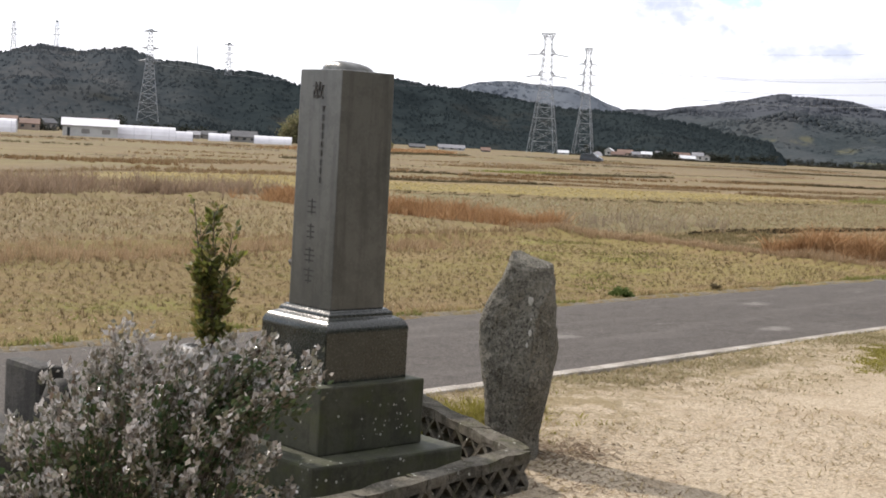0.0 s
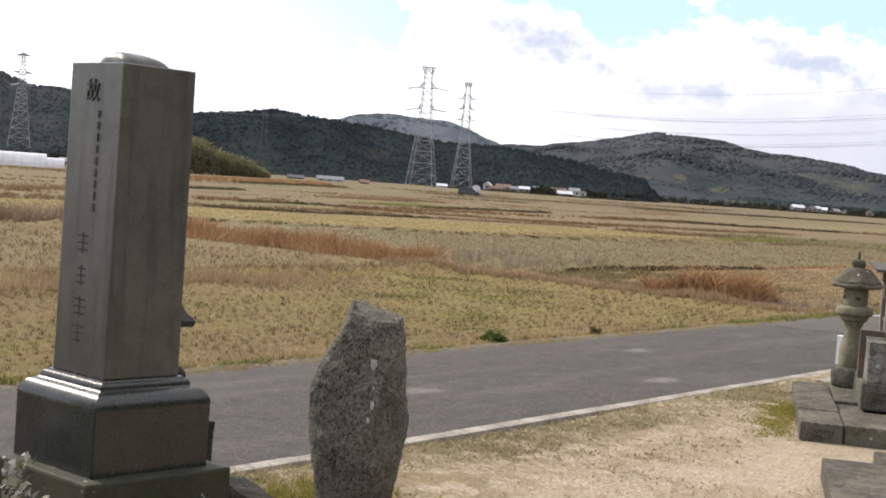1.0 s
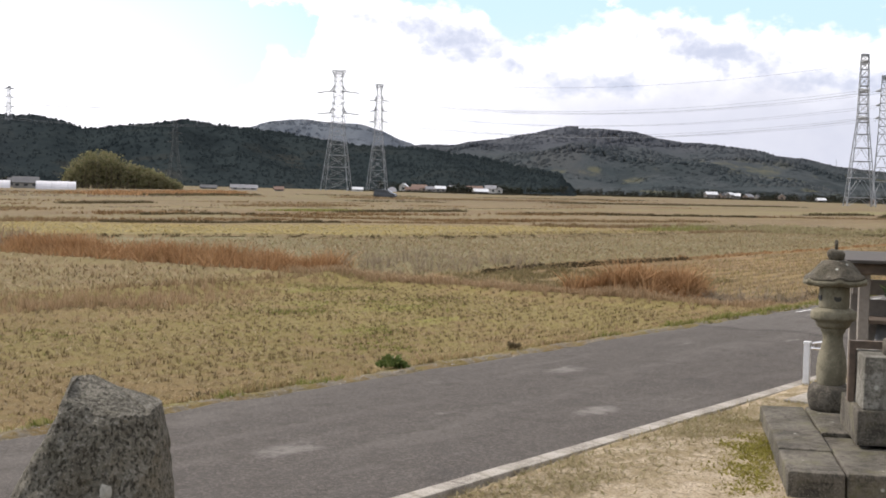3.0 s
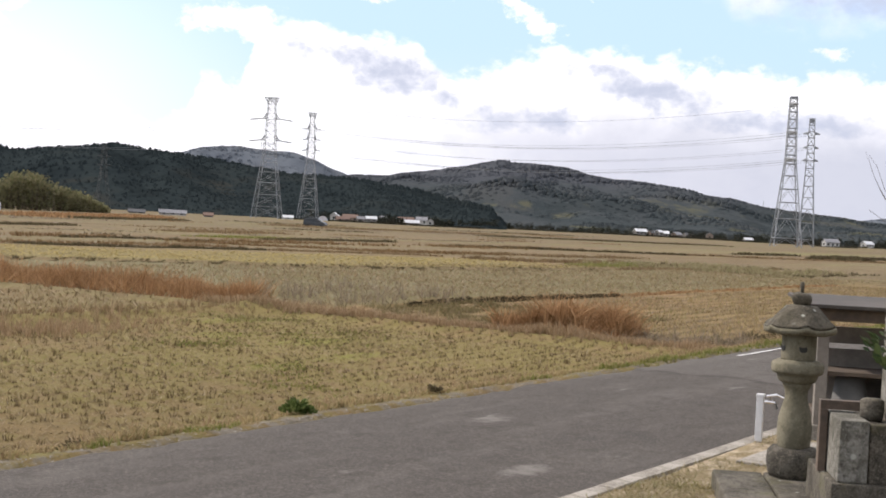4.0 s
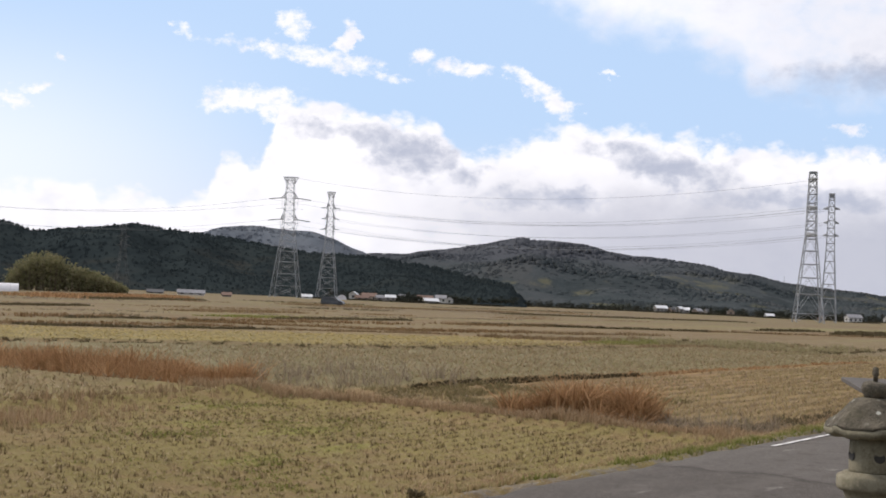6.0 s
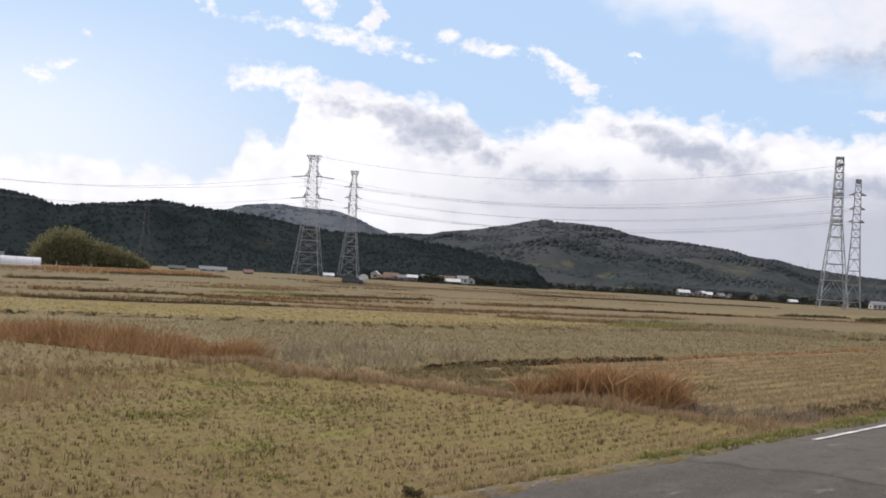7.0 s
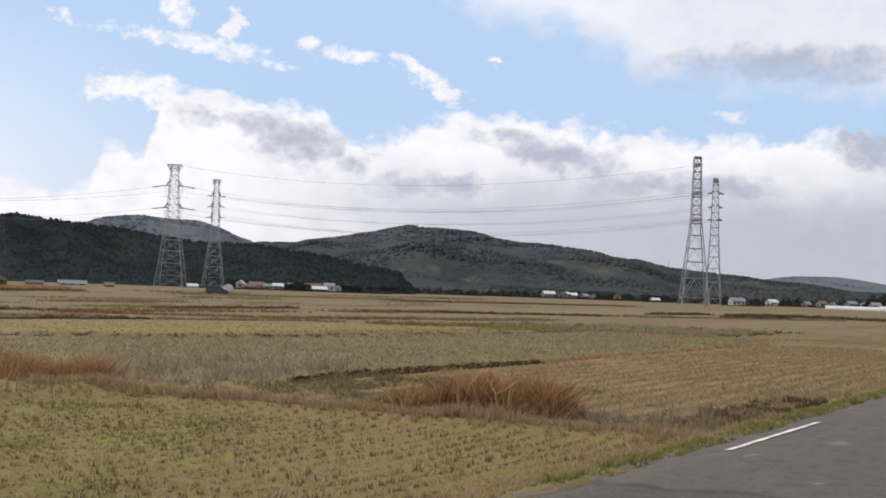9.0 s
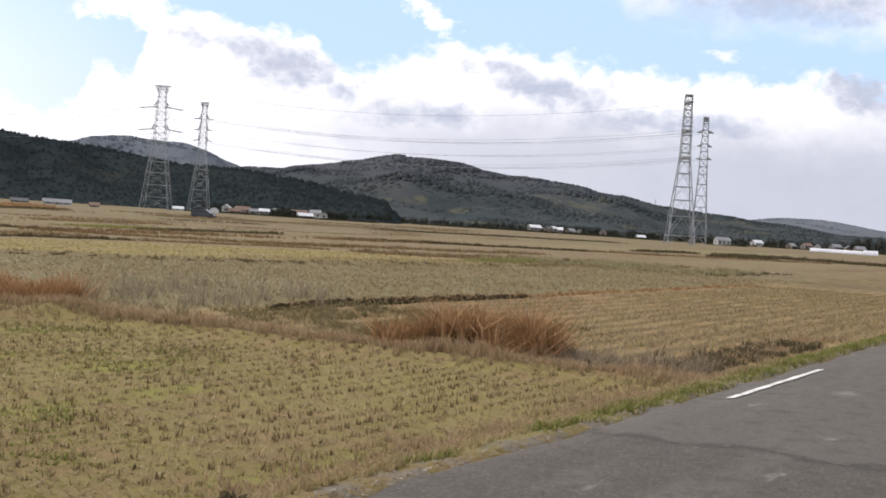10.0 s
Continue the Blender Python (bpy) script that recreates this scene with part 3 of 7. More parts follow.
M_WHITE = plain("road_paint", (0.3, 0.29, 0.28), (0.72, 0.72, 0.7), 25, 0.7)
M_BLOCK = stone("pale_granite", (0.15, 0.145, 0.132), (0.24, 0.232, 0.215), None, 0, 0.55, 1.2, 0.4, 0.3, 0.3, 0.15, 0.3)
M_STEEL = plain("galvanised_steel", (0.2, 0.215, 0.23), (0.27, 0.285, 0.3), 2.0, 0.55, 0.2, 0)
M_WIRE = plain("wire", (0.16, 0.17, 0.18), (0.22, 0.23, 0.24), 1.0, 0.6, 0.2, 0)


def part(name, bm, mat, parent=None, label="", smooth_faces=False):
    """Links a bmesh as one mesh object under a thing or a part."""
    me = bpy.data.meshes.new(name)
    bm.to_mesh(me)
    bm.free()
    for m in (mat if isinstance(mat, (list, tuple)) else [mat]):
        me.materials.append(m)
    if smooth_faces:
        me.shade_smooth()
    ob = new(name, me)
    if parent is not None:
        ob.parent = parent
    if label:
        ob["label"] = label
    return ob


def mesh_part(name, verts, faces, mat, parent=None, label="", slots=None):
    me = bpy.data.meshes.new(name)
    me.from_pydata(verts, [], faces)
    for m in (mat if isinstance(mat, (list, tuple)) else [mat]):
        me.materials.append(m)
    if slots is not None:
        me.polygons.foreach_set("material_index", slots)
    me.update()
    ob = new(name, me)
    if parent is not None:
        ob.parent = parent
    if label:
        ob["label"] = label
    return ob


def thing(name, m, label, category, group="", kind=""):
    ob = new(name)
    ob.matrix_world = m
    ob.empty_display_size = 0.1
    return tagged(ob, label, category, group, kind)


def box(bm, x0, x1, y0, y1, z0, z1, bevel=0.0, jitter=0.0, cuts=0):
    vs = [bm.verts.new((x, y, z)) for z in (z0, z1) for y in (y0, y1) for x in (x0, x1)]
    fs = [bm.faces.new([vs[i] for i in f]) for f in ((0, 2, 3, 1), (4, 5, 7, 6), (0, 1, 5, 4), (1, 3, 7, 5), (3, 2, 6, 7), (2, 0, 4, 6))]
    edges = list({e for f in fs for e in f.edges})
    if cuts:
        r = bmesh.ops.subdivide_edges(bm, edges=edges, cuts=cuts, use_grid_fill=True)
    if bevel and not cuts:
        bmesh.ops.bevel(bm, geom=edges, offset=bevel, segments=2, affect="EDGES", profile=0.6)
    if jitter:
        for v in bm.verts:
            v.co += jitter * noise.noise_vector(v.co * 7)
    return bm


def fresh_box(*a, **k):
    return box(bmesh.new(), *a, **k)


def lathe(bm, rings, sides=32, jitter=0.0, square=0.0):
    """Turns rings of (radius, z) about the upright axis."""
    rows = []
    for r, z in rings:
        row = []
        for i in range(sides):
            a = 2 * math.pi * i / sides
            row.append(bm.verts.new((r * math.cos(a), r * math.sin(a), z)))
        rows.append(row)
    for lo, hi in zip(rows, rows[1:]):
        for i in range(sides):
            bm.faces.new((lo[i], lo[(i + 1) % sides], hi[(i + 1) % sides], hi[i]))
    bm.faces.new(rows[0][::-1]), bm.faces.new(rows[-1])
    if jitter:
        for v in bm.verts:
            v.co += jitter * noise.noise_vector(v.co * 9)
    return bm


def rod(bm, a, b, r, sides=6, r2=None):
    a, b = Vector(a), Vector(b)
    q = (b - a).to_track_quat("Z", "Y")
    ends = []
    for p, rr in ((a, r), (b, r if r2 is None else r2)):
        ends.append([bm.verts.new(p + q @ Vector((rr * math.cos(2 * math.pi * i / sides), rr * math.sin(2 * math.pi * i / sides), 0))) for i in range(sides)])
    for i in range(sides):
        bm.faces.new((ends[0][i], ends[0][(i + 1) % sides], ends[1][(i + 1) % sides], ends[1][i]))
    bm.faces.new(ends[0][::-1]), bm.faces.new(ends[1])
    return bm


# ---- ground ----
def spread(near, far, first, growth, start):
    out, v, d = [start], start, first
    while v < far:
        if v > near:
            d *= growth
        v += d
        out.append(v)
    return out


def build_ground():
    ss = spread(45, 2600, 0.35, 1.06, -8.0)
    ss = [-8 - (v + 8) for v in spread(-4, 900, 0.8, 1.16, -8.0)[:0:-1]] + ss
    qs = [-60, -30, -14, -7, -4, -2, -1] + spread(34, 2600, 0.3, 1.055, 0.0)
    for b in (18.5, 18.62, 18.7, 18.78, 18.9, KERB_Q - 0.13, KERB_Q - 0.08, FAR_Q - 0.2, FAR_Q - 0.08, FAR_Q + 0.03):
        qs.append(b)
    qs = sorted(qs)
    verts = [at_road(a, b, ground_height(a, b)) for b in qs for a in ss]
    w = len(ss)
    faces = [(j * w + i, j * w + i + 1, (j + 1) * w + i + 1, (j + 1) * w + i) for j in range(len(qs) - 1) for i in range(w - 1)]
    ob = mesh_part("ground", verts, faces, M_EARTH)
    ob.data.shade_smooth()
    tagged(ob, "harvested rice fields and a pale sandy grave yard", "ground", kind="structure")


def build_road():
    bm = bmesh.new()
    rows = []
    for i in range(0, 640):
        s = -30 + i * 0.25
        r = 0.11 * lump(s, 0, 0.5, 5) + 0.07 * lump(s, 3, 1.7, 5) - 0.02
        rows.append([bm.verts.new(at_road(s, q, z)) for q, z in ((KERB_Q - 0.03, -0.02), (6.4, 0.0), (7.3, 0.012), (8.0, 0.0), (FAR_Q + r - 0.1, -0.016), (FAR_Q + r - 0.02, -0.05))])
    for a, b in zip(rows, rows[1:]):
        for i in range(5):
            bm.faces.new((a[i], b[i], b[i + 1], a[i + 1]))
    tagged(part("road", bm, M_ASPHALT, smooth_faces=True), "narrow worn grey asphalt lane between graves and fields", "road", kind="structure")
    bm = bmesh.new()
    for k, (s0, s1) in enumerate(((20.8, 24.4),)):
        n = int((s1 - s0) / 0.3)
        for i in range(n):
            a, b = s0 + (s1 - s0) * i / n, s0 + (s1 - s0) * (i + 1) / n
            q0, q1 = 8.105 + 0.012 * lump(a, 0, 0.2), 8.172 + 0.014 * lump(a, 4, 0.2)
            bm.faces.new([bm.verts.new(at_road(*p)) for p in ((a, q0, 0.004), (b, q0, 0.004), (b, q1, -0.001), (a, q1, -0.001))])
    tagged(part("road_marking", bm, M_WHITE), "worn white edge line on the asphalt", "marking", kind="structure")


def build_kerb():
    kerb = thing("kerb", Matrix.Identity(4), "row of pale concrete kerb blocks along the lane", "kerb", kind="structure")
    bm = fresh_box(0, 0.592, -0.055, 0.055, -0.1, 0.055, bevel=0.01)
    first = part("kerb_block", bm, M_CONCRETE, kerb)
    for i in range(52):
        s = -16.3 + 0.6 * i
        ob = first if i == 0 else new("kerb_block", first.data)
        ob.parent = kerb
        ob.matrix_local = Matrix.Translation(at_road(s, KERB_Q - 0.02 + 0.004 * lump(s, 1, 0.6), 0.004 * lump(s, 2, 0.6))) @ ROAD


build_ground(), build_road(), build_kerb()


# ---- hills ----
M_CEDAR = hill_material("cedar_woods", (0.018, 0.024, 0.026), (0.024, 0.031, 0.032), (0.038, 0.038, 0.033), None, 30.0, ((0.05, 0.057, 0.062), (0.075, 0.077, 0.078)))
# distance haze is put into the blue-grey base colours of these two woods
M_WOODS = hill_material("hazed_winter_woods", (0.038, 0.047, 0.05), (0.056, 0.063, 0.066), (0.105, 0.102, 0.066), (0.066, 0.07, 0.08), 42.0)
M_HAZEWOODS = hill_material("haze_tinted_woods", (0.1, 0.114, 0.133), (0.113, 0.127, 0.144), (0.12, 0.13, 0.14), relief=0.25)


def skyline(points):
    def f(a):
        if a <= points[0][0]:
            return points[0][1]
        for (a0, e0), (a1, e1) in zip(points, points[1:]):
            if a <= a1:
                k = (a - a0) / (a1 - a0)
                return e0 + (e1 - e0) * (k * k * (3 - 2 * k) * 0.5 + k * 0.5)
        return points[-1][1]
    return f


def build_hill(name, points, foot, crest, tree_h, mat, trees, label, seed, conical, sink=0.6):
    """A wooded ridge: its foot and crest lie at set distances, its crest follows the skyline."""
    f = skyline(points)
    rnd = random.Random(seed)
    a0, a1 = points[0][0], points[-1][0]
    depth = 22

    def height(a, k):
        top = math.tan(radians(max(0.0, f(a)))) * crest + 1.5 - tree_h * (0.95 - sink)
        rise = math.sin(min(1.0, k) * math.pi / 2) ** 1.25
        if k > 1:
            rise = 1 - (k - 1) * 0.9
        d = foot + (crest - foot) * k
        bumps = (lump(a * 12, d, 90, seed) * 0.34 + lump(a * 30, d, 70, seed + 3) * 0.16) * min(1, k * 3) * (1 if k < 0.8 else max(0, (1 - k) * 5))
        return -2.0 + (max(0.0, top) + 2.0) * max(0.0, min(rise + bumps, 1.0 if k >= 0.95 else 0.97))

    def place(a, k):
        d = foot + (crest - foot) * k
        r = radians(a)
        return Vector((d * math.sin(r), d * math.cos(r), height(a, k)))

    na = int((a1 - a0) * 5)
    verts = [place(a0 + (a1 - a0) * i / na, j / (depth - 6)) for j in range(depth) for i in range(na + 1)]
    w = na + 1
    faces = [(j * w + i, j * w + i + 1, (j + 1) * w + i + 1, (j + 1) * w + i) for j in range(depth - 1) for i in range(na)]
    hill = mesh_part(name, verts, faces, mat)
    hill.data.shade_smooth()
    tagged(hill, label, "hill", kind="structure")
    vs, fs = [], []
    for _ in range(trees):
        a, k = rnd.uniform(a0, a1), rnd.random() ** 0.9 * 1.06
        p = place(a, k)
        h = tree_h * rnd.uniform(0.65, 1.2)
        deep = sink + (0.86 - sink) * (1 - smooth(k, 0.8, 0.97)) if conical else sink
        if p.z < -1.5 and k > 0.3:
            continue
        b = len(vs)
        r = h * (rnd.uniform(0.3, 0.42) if conical else rnd.uniform(0.34, 0.5))
        levels = ((0.05, 0.9), (0.5, 0.85), (0.97, 0.2)) if conical else ((0.1, 0.9), (0.55, 1.15), (0.9, 0.65))
        n = 5
        for z, rr in levels:
            t0 = rnd.random() * 6
            for i in range(n):
                g = r * rr * rnd.uniform(0.65, 1.25)
                vs.append((p.x + g * math.cos(t0 * 0.1 + i * math.tau / n), p.y + g * math.sin(t0 * 0.1 + i * math.tau / n), p.z + h * (z - deep + rnd.uniform(-0.07, 0.07))))
        for l in range(2):
            for i in range(n):
                fs.append((b + l * n + i, b + l * n + (i + 1) % n, b + (l + 1) * n + (i + 1) % n, b + (l + 1) * n + i))
        fs.append(tuple(b + 2 * n + i for i in range(n)))
    woods = mesh_part(name + "_woods", vs, fs, mat)
    woods.data.shade_smooth()
    tagged(woods, label + ", its trees", "woods", kind="stuff")


FRONT = [(-40, 1.8), (-30, 2.5), (-24, 2.2), (-18, 2.5), (-16, 2.93), (-14.6, 2.75), (-13, 3.03), (-11.5, 2.55), (-8.5, 2.36), (-6, 2.0), (-3.8, 2.16),
         (-2.2, 2.42), (-0.4, 2.22), (1.5, 2.07), (4.7, 1.65), (7, 1.6), (9.4, 1.35), (11.7, 0.9), (12.9, 0.72), (13.3, 0.3), (13.6, 0.0)]
BACK = [(-4, 1.4), (0.3, 2.2), (1.2, 2.47), (2.4, 2.58), (3.5, 2.5), (4.7, 2.38), (5.6, 2.17), (6.6, 1.8), (7.2, 1.6), (9, 1.2), (11, 0.9)]
MAIN = [(5, 1.3), (7.7, 1.66), (10, 1.88), (11.6, 2.12), (13.4, 2.44), (15.7, 2.26), (18.4, 2.03), (20.6, 1.76), (22, 1.55), (24, 1.16), (26.3, 0.98), (28, 0.8), (31, 0.5), (36, 0.3)]
FAR = [(24, 0.5), (27, 0.8), (28.8, 1.03), (30.3, 1.04), (32.9, 0.72), (37, 0.9), (44, 1.5), (60, 1.2)]
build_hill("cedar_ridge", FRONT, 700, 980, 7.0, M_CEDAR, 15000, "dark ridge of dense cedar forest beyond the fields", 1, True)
build_hill("far_peak", BACK, 1900, 2400, 9.0, M_HAZEWOODS, 5000, "hazy rounded wooded hill behind the cedar ridge", 2, False, 0.94)
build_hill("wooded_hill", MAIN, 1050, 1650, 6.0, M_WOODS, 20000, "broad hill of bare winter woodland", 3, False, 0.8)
build_hill("far_ridge", FAR, 1900, 2500, 9.0, M_HAZEWOODS, 6000, "low distant wooded ridge", 4, False, 0.94)


# ---- pylons ----
def build_pylon(x, y, base_z, height, widths, turn, arms, label, flare=1.0, r=0.15, open_panels=False, mat=None):
    """A lattice tower; widths are (height share, width), arms are (height share, reach of the truss, reach of the insulator strings)."""
    ob = thing("transmission_tower", Matrix.Translation((x, y, base_z)) @ Matrix.Rotation(radians(turn), 4, "Z"), label, "pylon", "transmission towers")

    def half(k):
        for (k0, w0), (k1, w1) in zip(widths, widths[1:]):
            if k <= k1:
                return 0.5 * (w0 + (w1 - w0) * (k - k0) / (k1 - k0))
        return 0.5 * widths[-1][1]

    knees = [k for k, _ in widths]
    levels = [0, 0.1, 0.2, 0.3, 0.39, 0.47, 0.53, 0.58, 0.63, 0.68, 0.73, 0.78, 0.83, 0.88, 0.92, 0.96, 1.0] if not open_panels else [0, 0.06, 0.19, 0.3, 0.39, 0.48, 0.56, 0.62, 0.68, 0.74, 0.8, 0.86, 0.91, 0.96, 1.0]
    corners = ((1, 1), (1, -1), (-1, -1), (-1, 1))
    for sx, sy in corners:
        bm = bmesh.new()
        for a, b in zip(knees, knees[1:]):
            rod(bm, (sx * half(a), sy * half(a), a * height), (sx * half(b), sy * half(b), b * height), r * (1.1 if a < 0.5 else 0.85), 4)
        part("leg", bm, mat or M_STEEL, ob)
    bm = bmesh.new()
    for n, (a, b) in enumerate(zip(levels, levels[1:])):
        ha, hb = half(a), half(b)
        for i in range(4):
            c0, c1 = corners[i], corners[(i + 1) % 4]
            if open_panels and b < 0.57:
                mid = ((c0[0] + c1[0]) / 2 * hb, (c0[1] + c1[1]) / 2 * hb, b * height)
                rod(bm, (c0[0] * ha, c0[1] * ha, a * height), mid, r * 0.38, 4)
                rod(bm, (c1[0] * ha, c1[1] * ha, a * height), mid, r * 0.38, 4)
            else:
                rod(bm, (c0[0] * ha, c0[1] * ha, a * height), (c1[0] * hb, c1[1] * hb, b * height), r * 0.4, 4)
                rod(bm, (c1[0] * ha, c1[1] * ha, a * height), (c0[0] * hb, c0[1] * hb, b * height), r * 0.4, 4)
            rod(bm, (c0[0] * hb, c0[1] * hb, b * height), (c1[0] * hb, c1[1] * hb, b * height), r * (0.75 if open_panels else 0.5), 4)
    part("bracing", bm, mat or M_STEEL, ob)["kind"] = "stuff"
    for k, reach, strings in arms:
        h, up = half(k), 0.045 if strings else 0.014
        for side in (-1, 1):
            bm = bmesh.new()
            tip = (side * reach, 0, k * height)
            for sy in (-1, 1):
                rod(bm, (side * h, sy * h, k * height), tip, r * 1.5, 4)
                rod(bm, (side * half(k + up), sy * half(k + up), (k + up) * height), tip, r * 1.3, 4)
                for j in (0.3, 0.6):
                    e = h + (reach - h) * j
                    rod(bm, (side * h, sy * h, (k + up * (1 - j)) * height), (side * e, sy * h * (1 - j), k * height), r * 0.5, 4)
            rod(bm, (side * (h + reach) / 2, -h / 2, k * height), (side * (h + reach) / 2, h / 2, k * height), r * 0.5, 4)
            part("cross_arm", bm, mat or M_STEEL, ob)
            if strings:
                end = (side * strings, 0, k * height - 0.12 * (strings - reach))
                part("insulator_string", rod(bmesh.new(), tip, end, 0.2, 5), M_INSULATOR, ob, "dark insulator string")
                bm = bmesh.new()
                foot = (side * reach * 0.88, 0, (k - 0.085) * height)
                rod(bm, tip, foot, r * 0.6, 4), rod(bm, foot, (side * h, 0, (k - 0.1) * height), r * 0.5, 4)
                rod(bm, (side * h, 0, (k - 0.088) * height), (side * strings * 0.68, 0, (k - 0.092) * height), r * 0.45, 4)
                part("jumper", bm, M_INSULATOR, ob, "hanging jumper loop")
    bm = bmesh.new()
    top, neck, hw = half(1.0), half(0.95), half(1.0) * flare
    for sx in (-1, 1):
        for sy in (-1, 1):
            rod(bm, (sx * neck, sy * neck, 0.955 * height), (sx * hw, sy * top, height * 1.01), r * 0.7, 4)
    for sy in (-1, 1):
        rod(bm, (-hw, sy * top, height * 1.01), (hw, sy * top, height * 1.01), r * 0.9, 4)
        rod(bm, (sy * hw, -top, height * 1.01), (sy * hw, top, height * 1.01), r * 0.9, 4)
        for j in range(4):
            xa, xb = (-1 + j * 0.5) * hw, (-0.5 + j * 0.5) * hw
            rod(bm, (xa, sy * top, height * 1.01), ((xa + xb) * 0.4, sy * top, height * 0.975), r * 0.55, 4)
            rod(bm, (xb, sy * top, height * 1.01), ((xa + xb) * 0.4, sy * top, height * 0.975), r * 0.55, 4)
    part("top_frame", bm, mat or M_STEEL, ob)
    return ob


M_DULLSTEEL = plain("weathered_steel", (0.035, 0.042, 0.045), (0.05, 0.056, 0.058), 2.0, 0.7, 0.0, 0)
M_INSULATOR = plain("insulator", (0.1, 0.1, 0.105), (0.15, 0.15, 0.155), 2.0, 0.4, 0.0, 0)
SLIM = [(0, 6.5), (0.6, 2.4), (1.0, 1.6)]
pylon_a = build_pylon(38.4, 564, -1.1, 47.4, [(0, 10.9), (0.57, 4.6), (0.95, 2.9), (1.0, 2.9)], -14, [(0.655, 3.6, 8.4), (0.835, 3.4, 8.4)], "lattice steel transmission tower with a flared top", 1.9, 0.115)
pylon_b = build_pylon(63.3, 653, -1.2, 49.0, [(0, 9.2), (0.55, 3.6), (0.95, 2.1), (1.0, 2.1)], -14, [(0.66, 2.2, 4.4), (0.76, 2.2, 4.0), (0.86, 2.2, 4.4)], "slender lattice steel transmission tower with three pairs of arms", 1.8, 0.11)
pylon_c = build_pylon(185.8, 405, -0.9, 45.4, [(0, 8.4), (0.57, 3.1), (1.0, 2.1)], 74, [(0.585, 7.5, 0), (0.765, 7.0, 0), (0.955, 7.0, 0)], "tall lattice steel transmission tower seen end on", 1.0, 0.16, True)
pylon_d = build_pylon(225.7, 475, -1.0, 45.8, [(0, 5.6), (0.55, 3.0), (1.0, 1.8)], -22, [(0.68, 2.7, 0), (0.78, 2.6, 0), (0.89, 2.9, 0)], "tall narrow lattice steel transmission tower", 1.0, 0.14, True)
pylon_e = build_pylon(-126, 590, 3.0, 38.0, [(0, 9.0), (0.62, 3.4), (1.0, 1.4)], 12, [(0.66, 4.6, 0), (0.8, 3.6, 0), (0.985, 2.8, 0)], "lattice steel transmission tower before the cedar ridge", 1.0, 0.14)
pylon_f = build_pylon(-134, 850, 23.0, 30.0, SLIM, 10, [(0.62, 3.0, 0), (0.8, 2.8, 0), (0.97, 3.0, 0)], "slim lattice steel transmission tower on the cedar ridge", 1.0, 0.13)
pylon_g = build_pylon(-306, 985, 36.0, 32.0, SLIM, 10, [(0.72, 3.0, 0), (0.84, 2.6, 0)], "slim lattice steel transmission tower on the cedar ridge", 1.0, 0.13)
pylon_h = build_pylon(-276, 985, 36.0, 34.0, SLIM, 10, [(0.72, 3.0, 0), (0.84, 2.6, 0)], "slim lattice steel transmission tower on the cedar ridge", 1.0, 0.13)
pylon_i = build_pylon(-29.5, 655, -1.5, 29.0, SLIM, 20, [(0.7, 3.4, 0), (0.84, 3.2, 0), (0.96, 3.2, 0)], "weathered dark lattice tower before the cedar ridge", 1.0, 0.07, False, M_DULLSTEEL)


def build_mast(az_deg, dist, z, height, label):
    """A slender tapering steel mast with short spars."""
    ob = thing("radio_mast", Matrix.Translation((dist * math.sin(radians(az_deg)), dist * math.cos(radians(az_deg)), z)), label, "mast")
    part("pole", rod(bmesh.new(), (0, 0, 0), (0, 0, height), 0.45, 8, 0.2), M_STEEL, ob)
    for k in (0.7, 0.85):
        part("spar", rod(bmesh.new(), (-0.9, 0, k * height), (0.9, 0, k * height), 0.12, 5), M_STEEL, ob)


build_mast(-10.2, 985, 38.0, 26.0, "slender grey mast on the cedar ridge")
build_mast(23.8, 1630, 22.0, 22.0, "slender grey mast on the wooded hill")


def build_wires(name, a, b, pairs, sag, label):
    """Conductors slung between two towers, each one a part."""
    ob = thing(name, Matrix.Identity(4), label, "power line", "power lines")
    bpy.context.view_layer.update()
    for (xa, za), (xb, zb) in pairs:
        p, q = a.matrix_world @ Vector((xa, 0, za)), b.matrix_world @ Vector((xb, 0, zb))
        bm = bmesh.new()
        last = None
        for i in range(33):
            k = i / 32
            c = p.lerp(q, k) - Vector((0, 0, sag * 4 * k * (1 - k)))
            r = 0.02 + 0.00004 * c.length
            ring = [bm.verts.new(c + Vector((0, dy * r, dz * r))) for dy, dz in ((1, 0), (-0.5, 0.87), (-0.5, -0.87))]
            if last:
                for j in range(3):
                    bm.faces.new((last[j], last[(j + 1) % 3], ring[(j + 1) % 3], ring[j]))
            last = ring
        part("conductor", bm, M_WIRE, ob)


build_wires("power_line", pylon_a, pylon_c, [((s * 8.4, 30.5), (s * 7.5, 26.5)) for s in (-1, 1)] + [((s * 8.4, 39.0), (s * 7.0, 34.7)) for s in (-1, 1)] + [((2.5, 47.6), (1, 43.4))], 7.0, "thin dark conductors sagging between two towers")
build_wires("power_line", pylon_b, pylon_d, [((s * r, z), (s * 2.7, y)) for s in (-1, 1) for r, z, y in ((4.4, 32.1, 31.1), (4.0, 37.0, 35.7), (4.4, 41.9, 40.7))], 7.0, "thin dark conductors sagging between two towers")
build_wires("power_line", pylon_a, pylon_e, [((s * 8.4, 30.5), (s * 4.6, 25)) for s in (-1, 1)] + [((s * 8.4, 39.0), (s * 3.6, 30.4)) for s in (-1, 1)], 6.0, "thin dark conductors sagging between two towers")
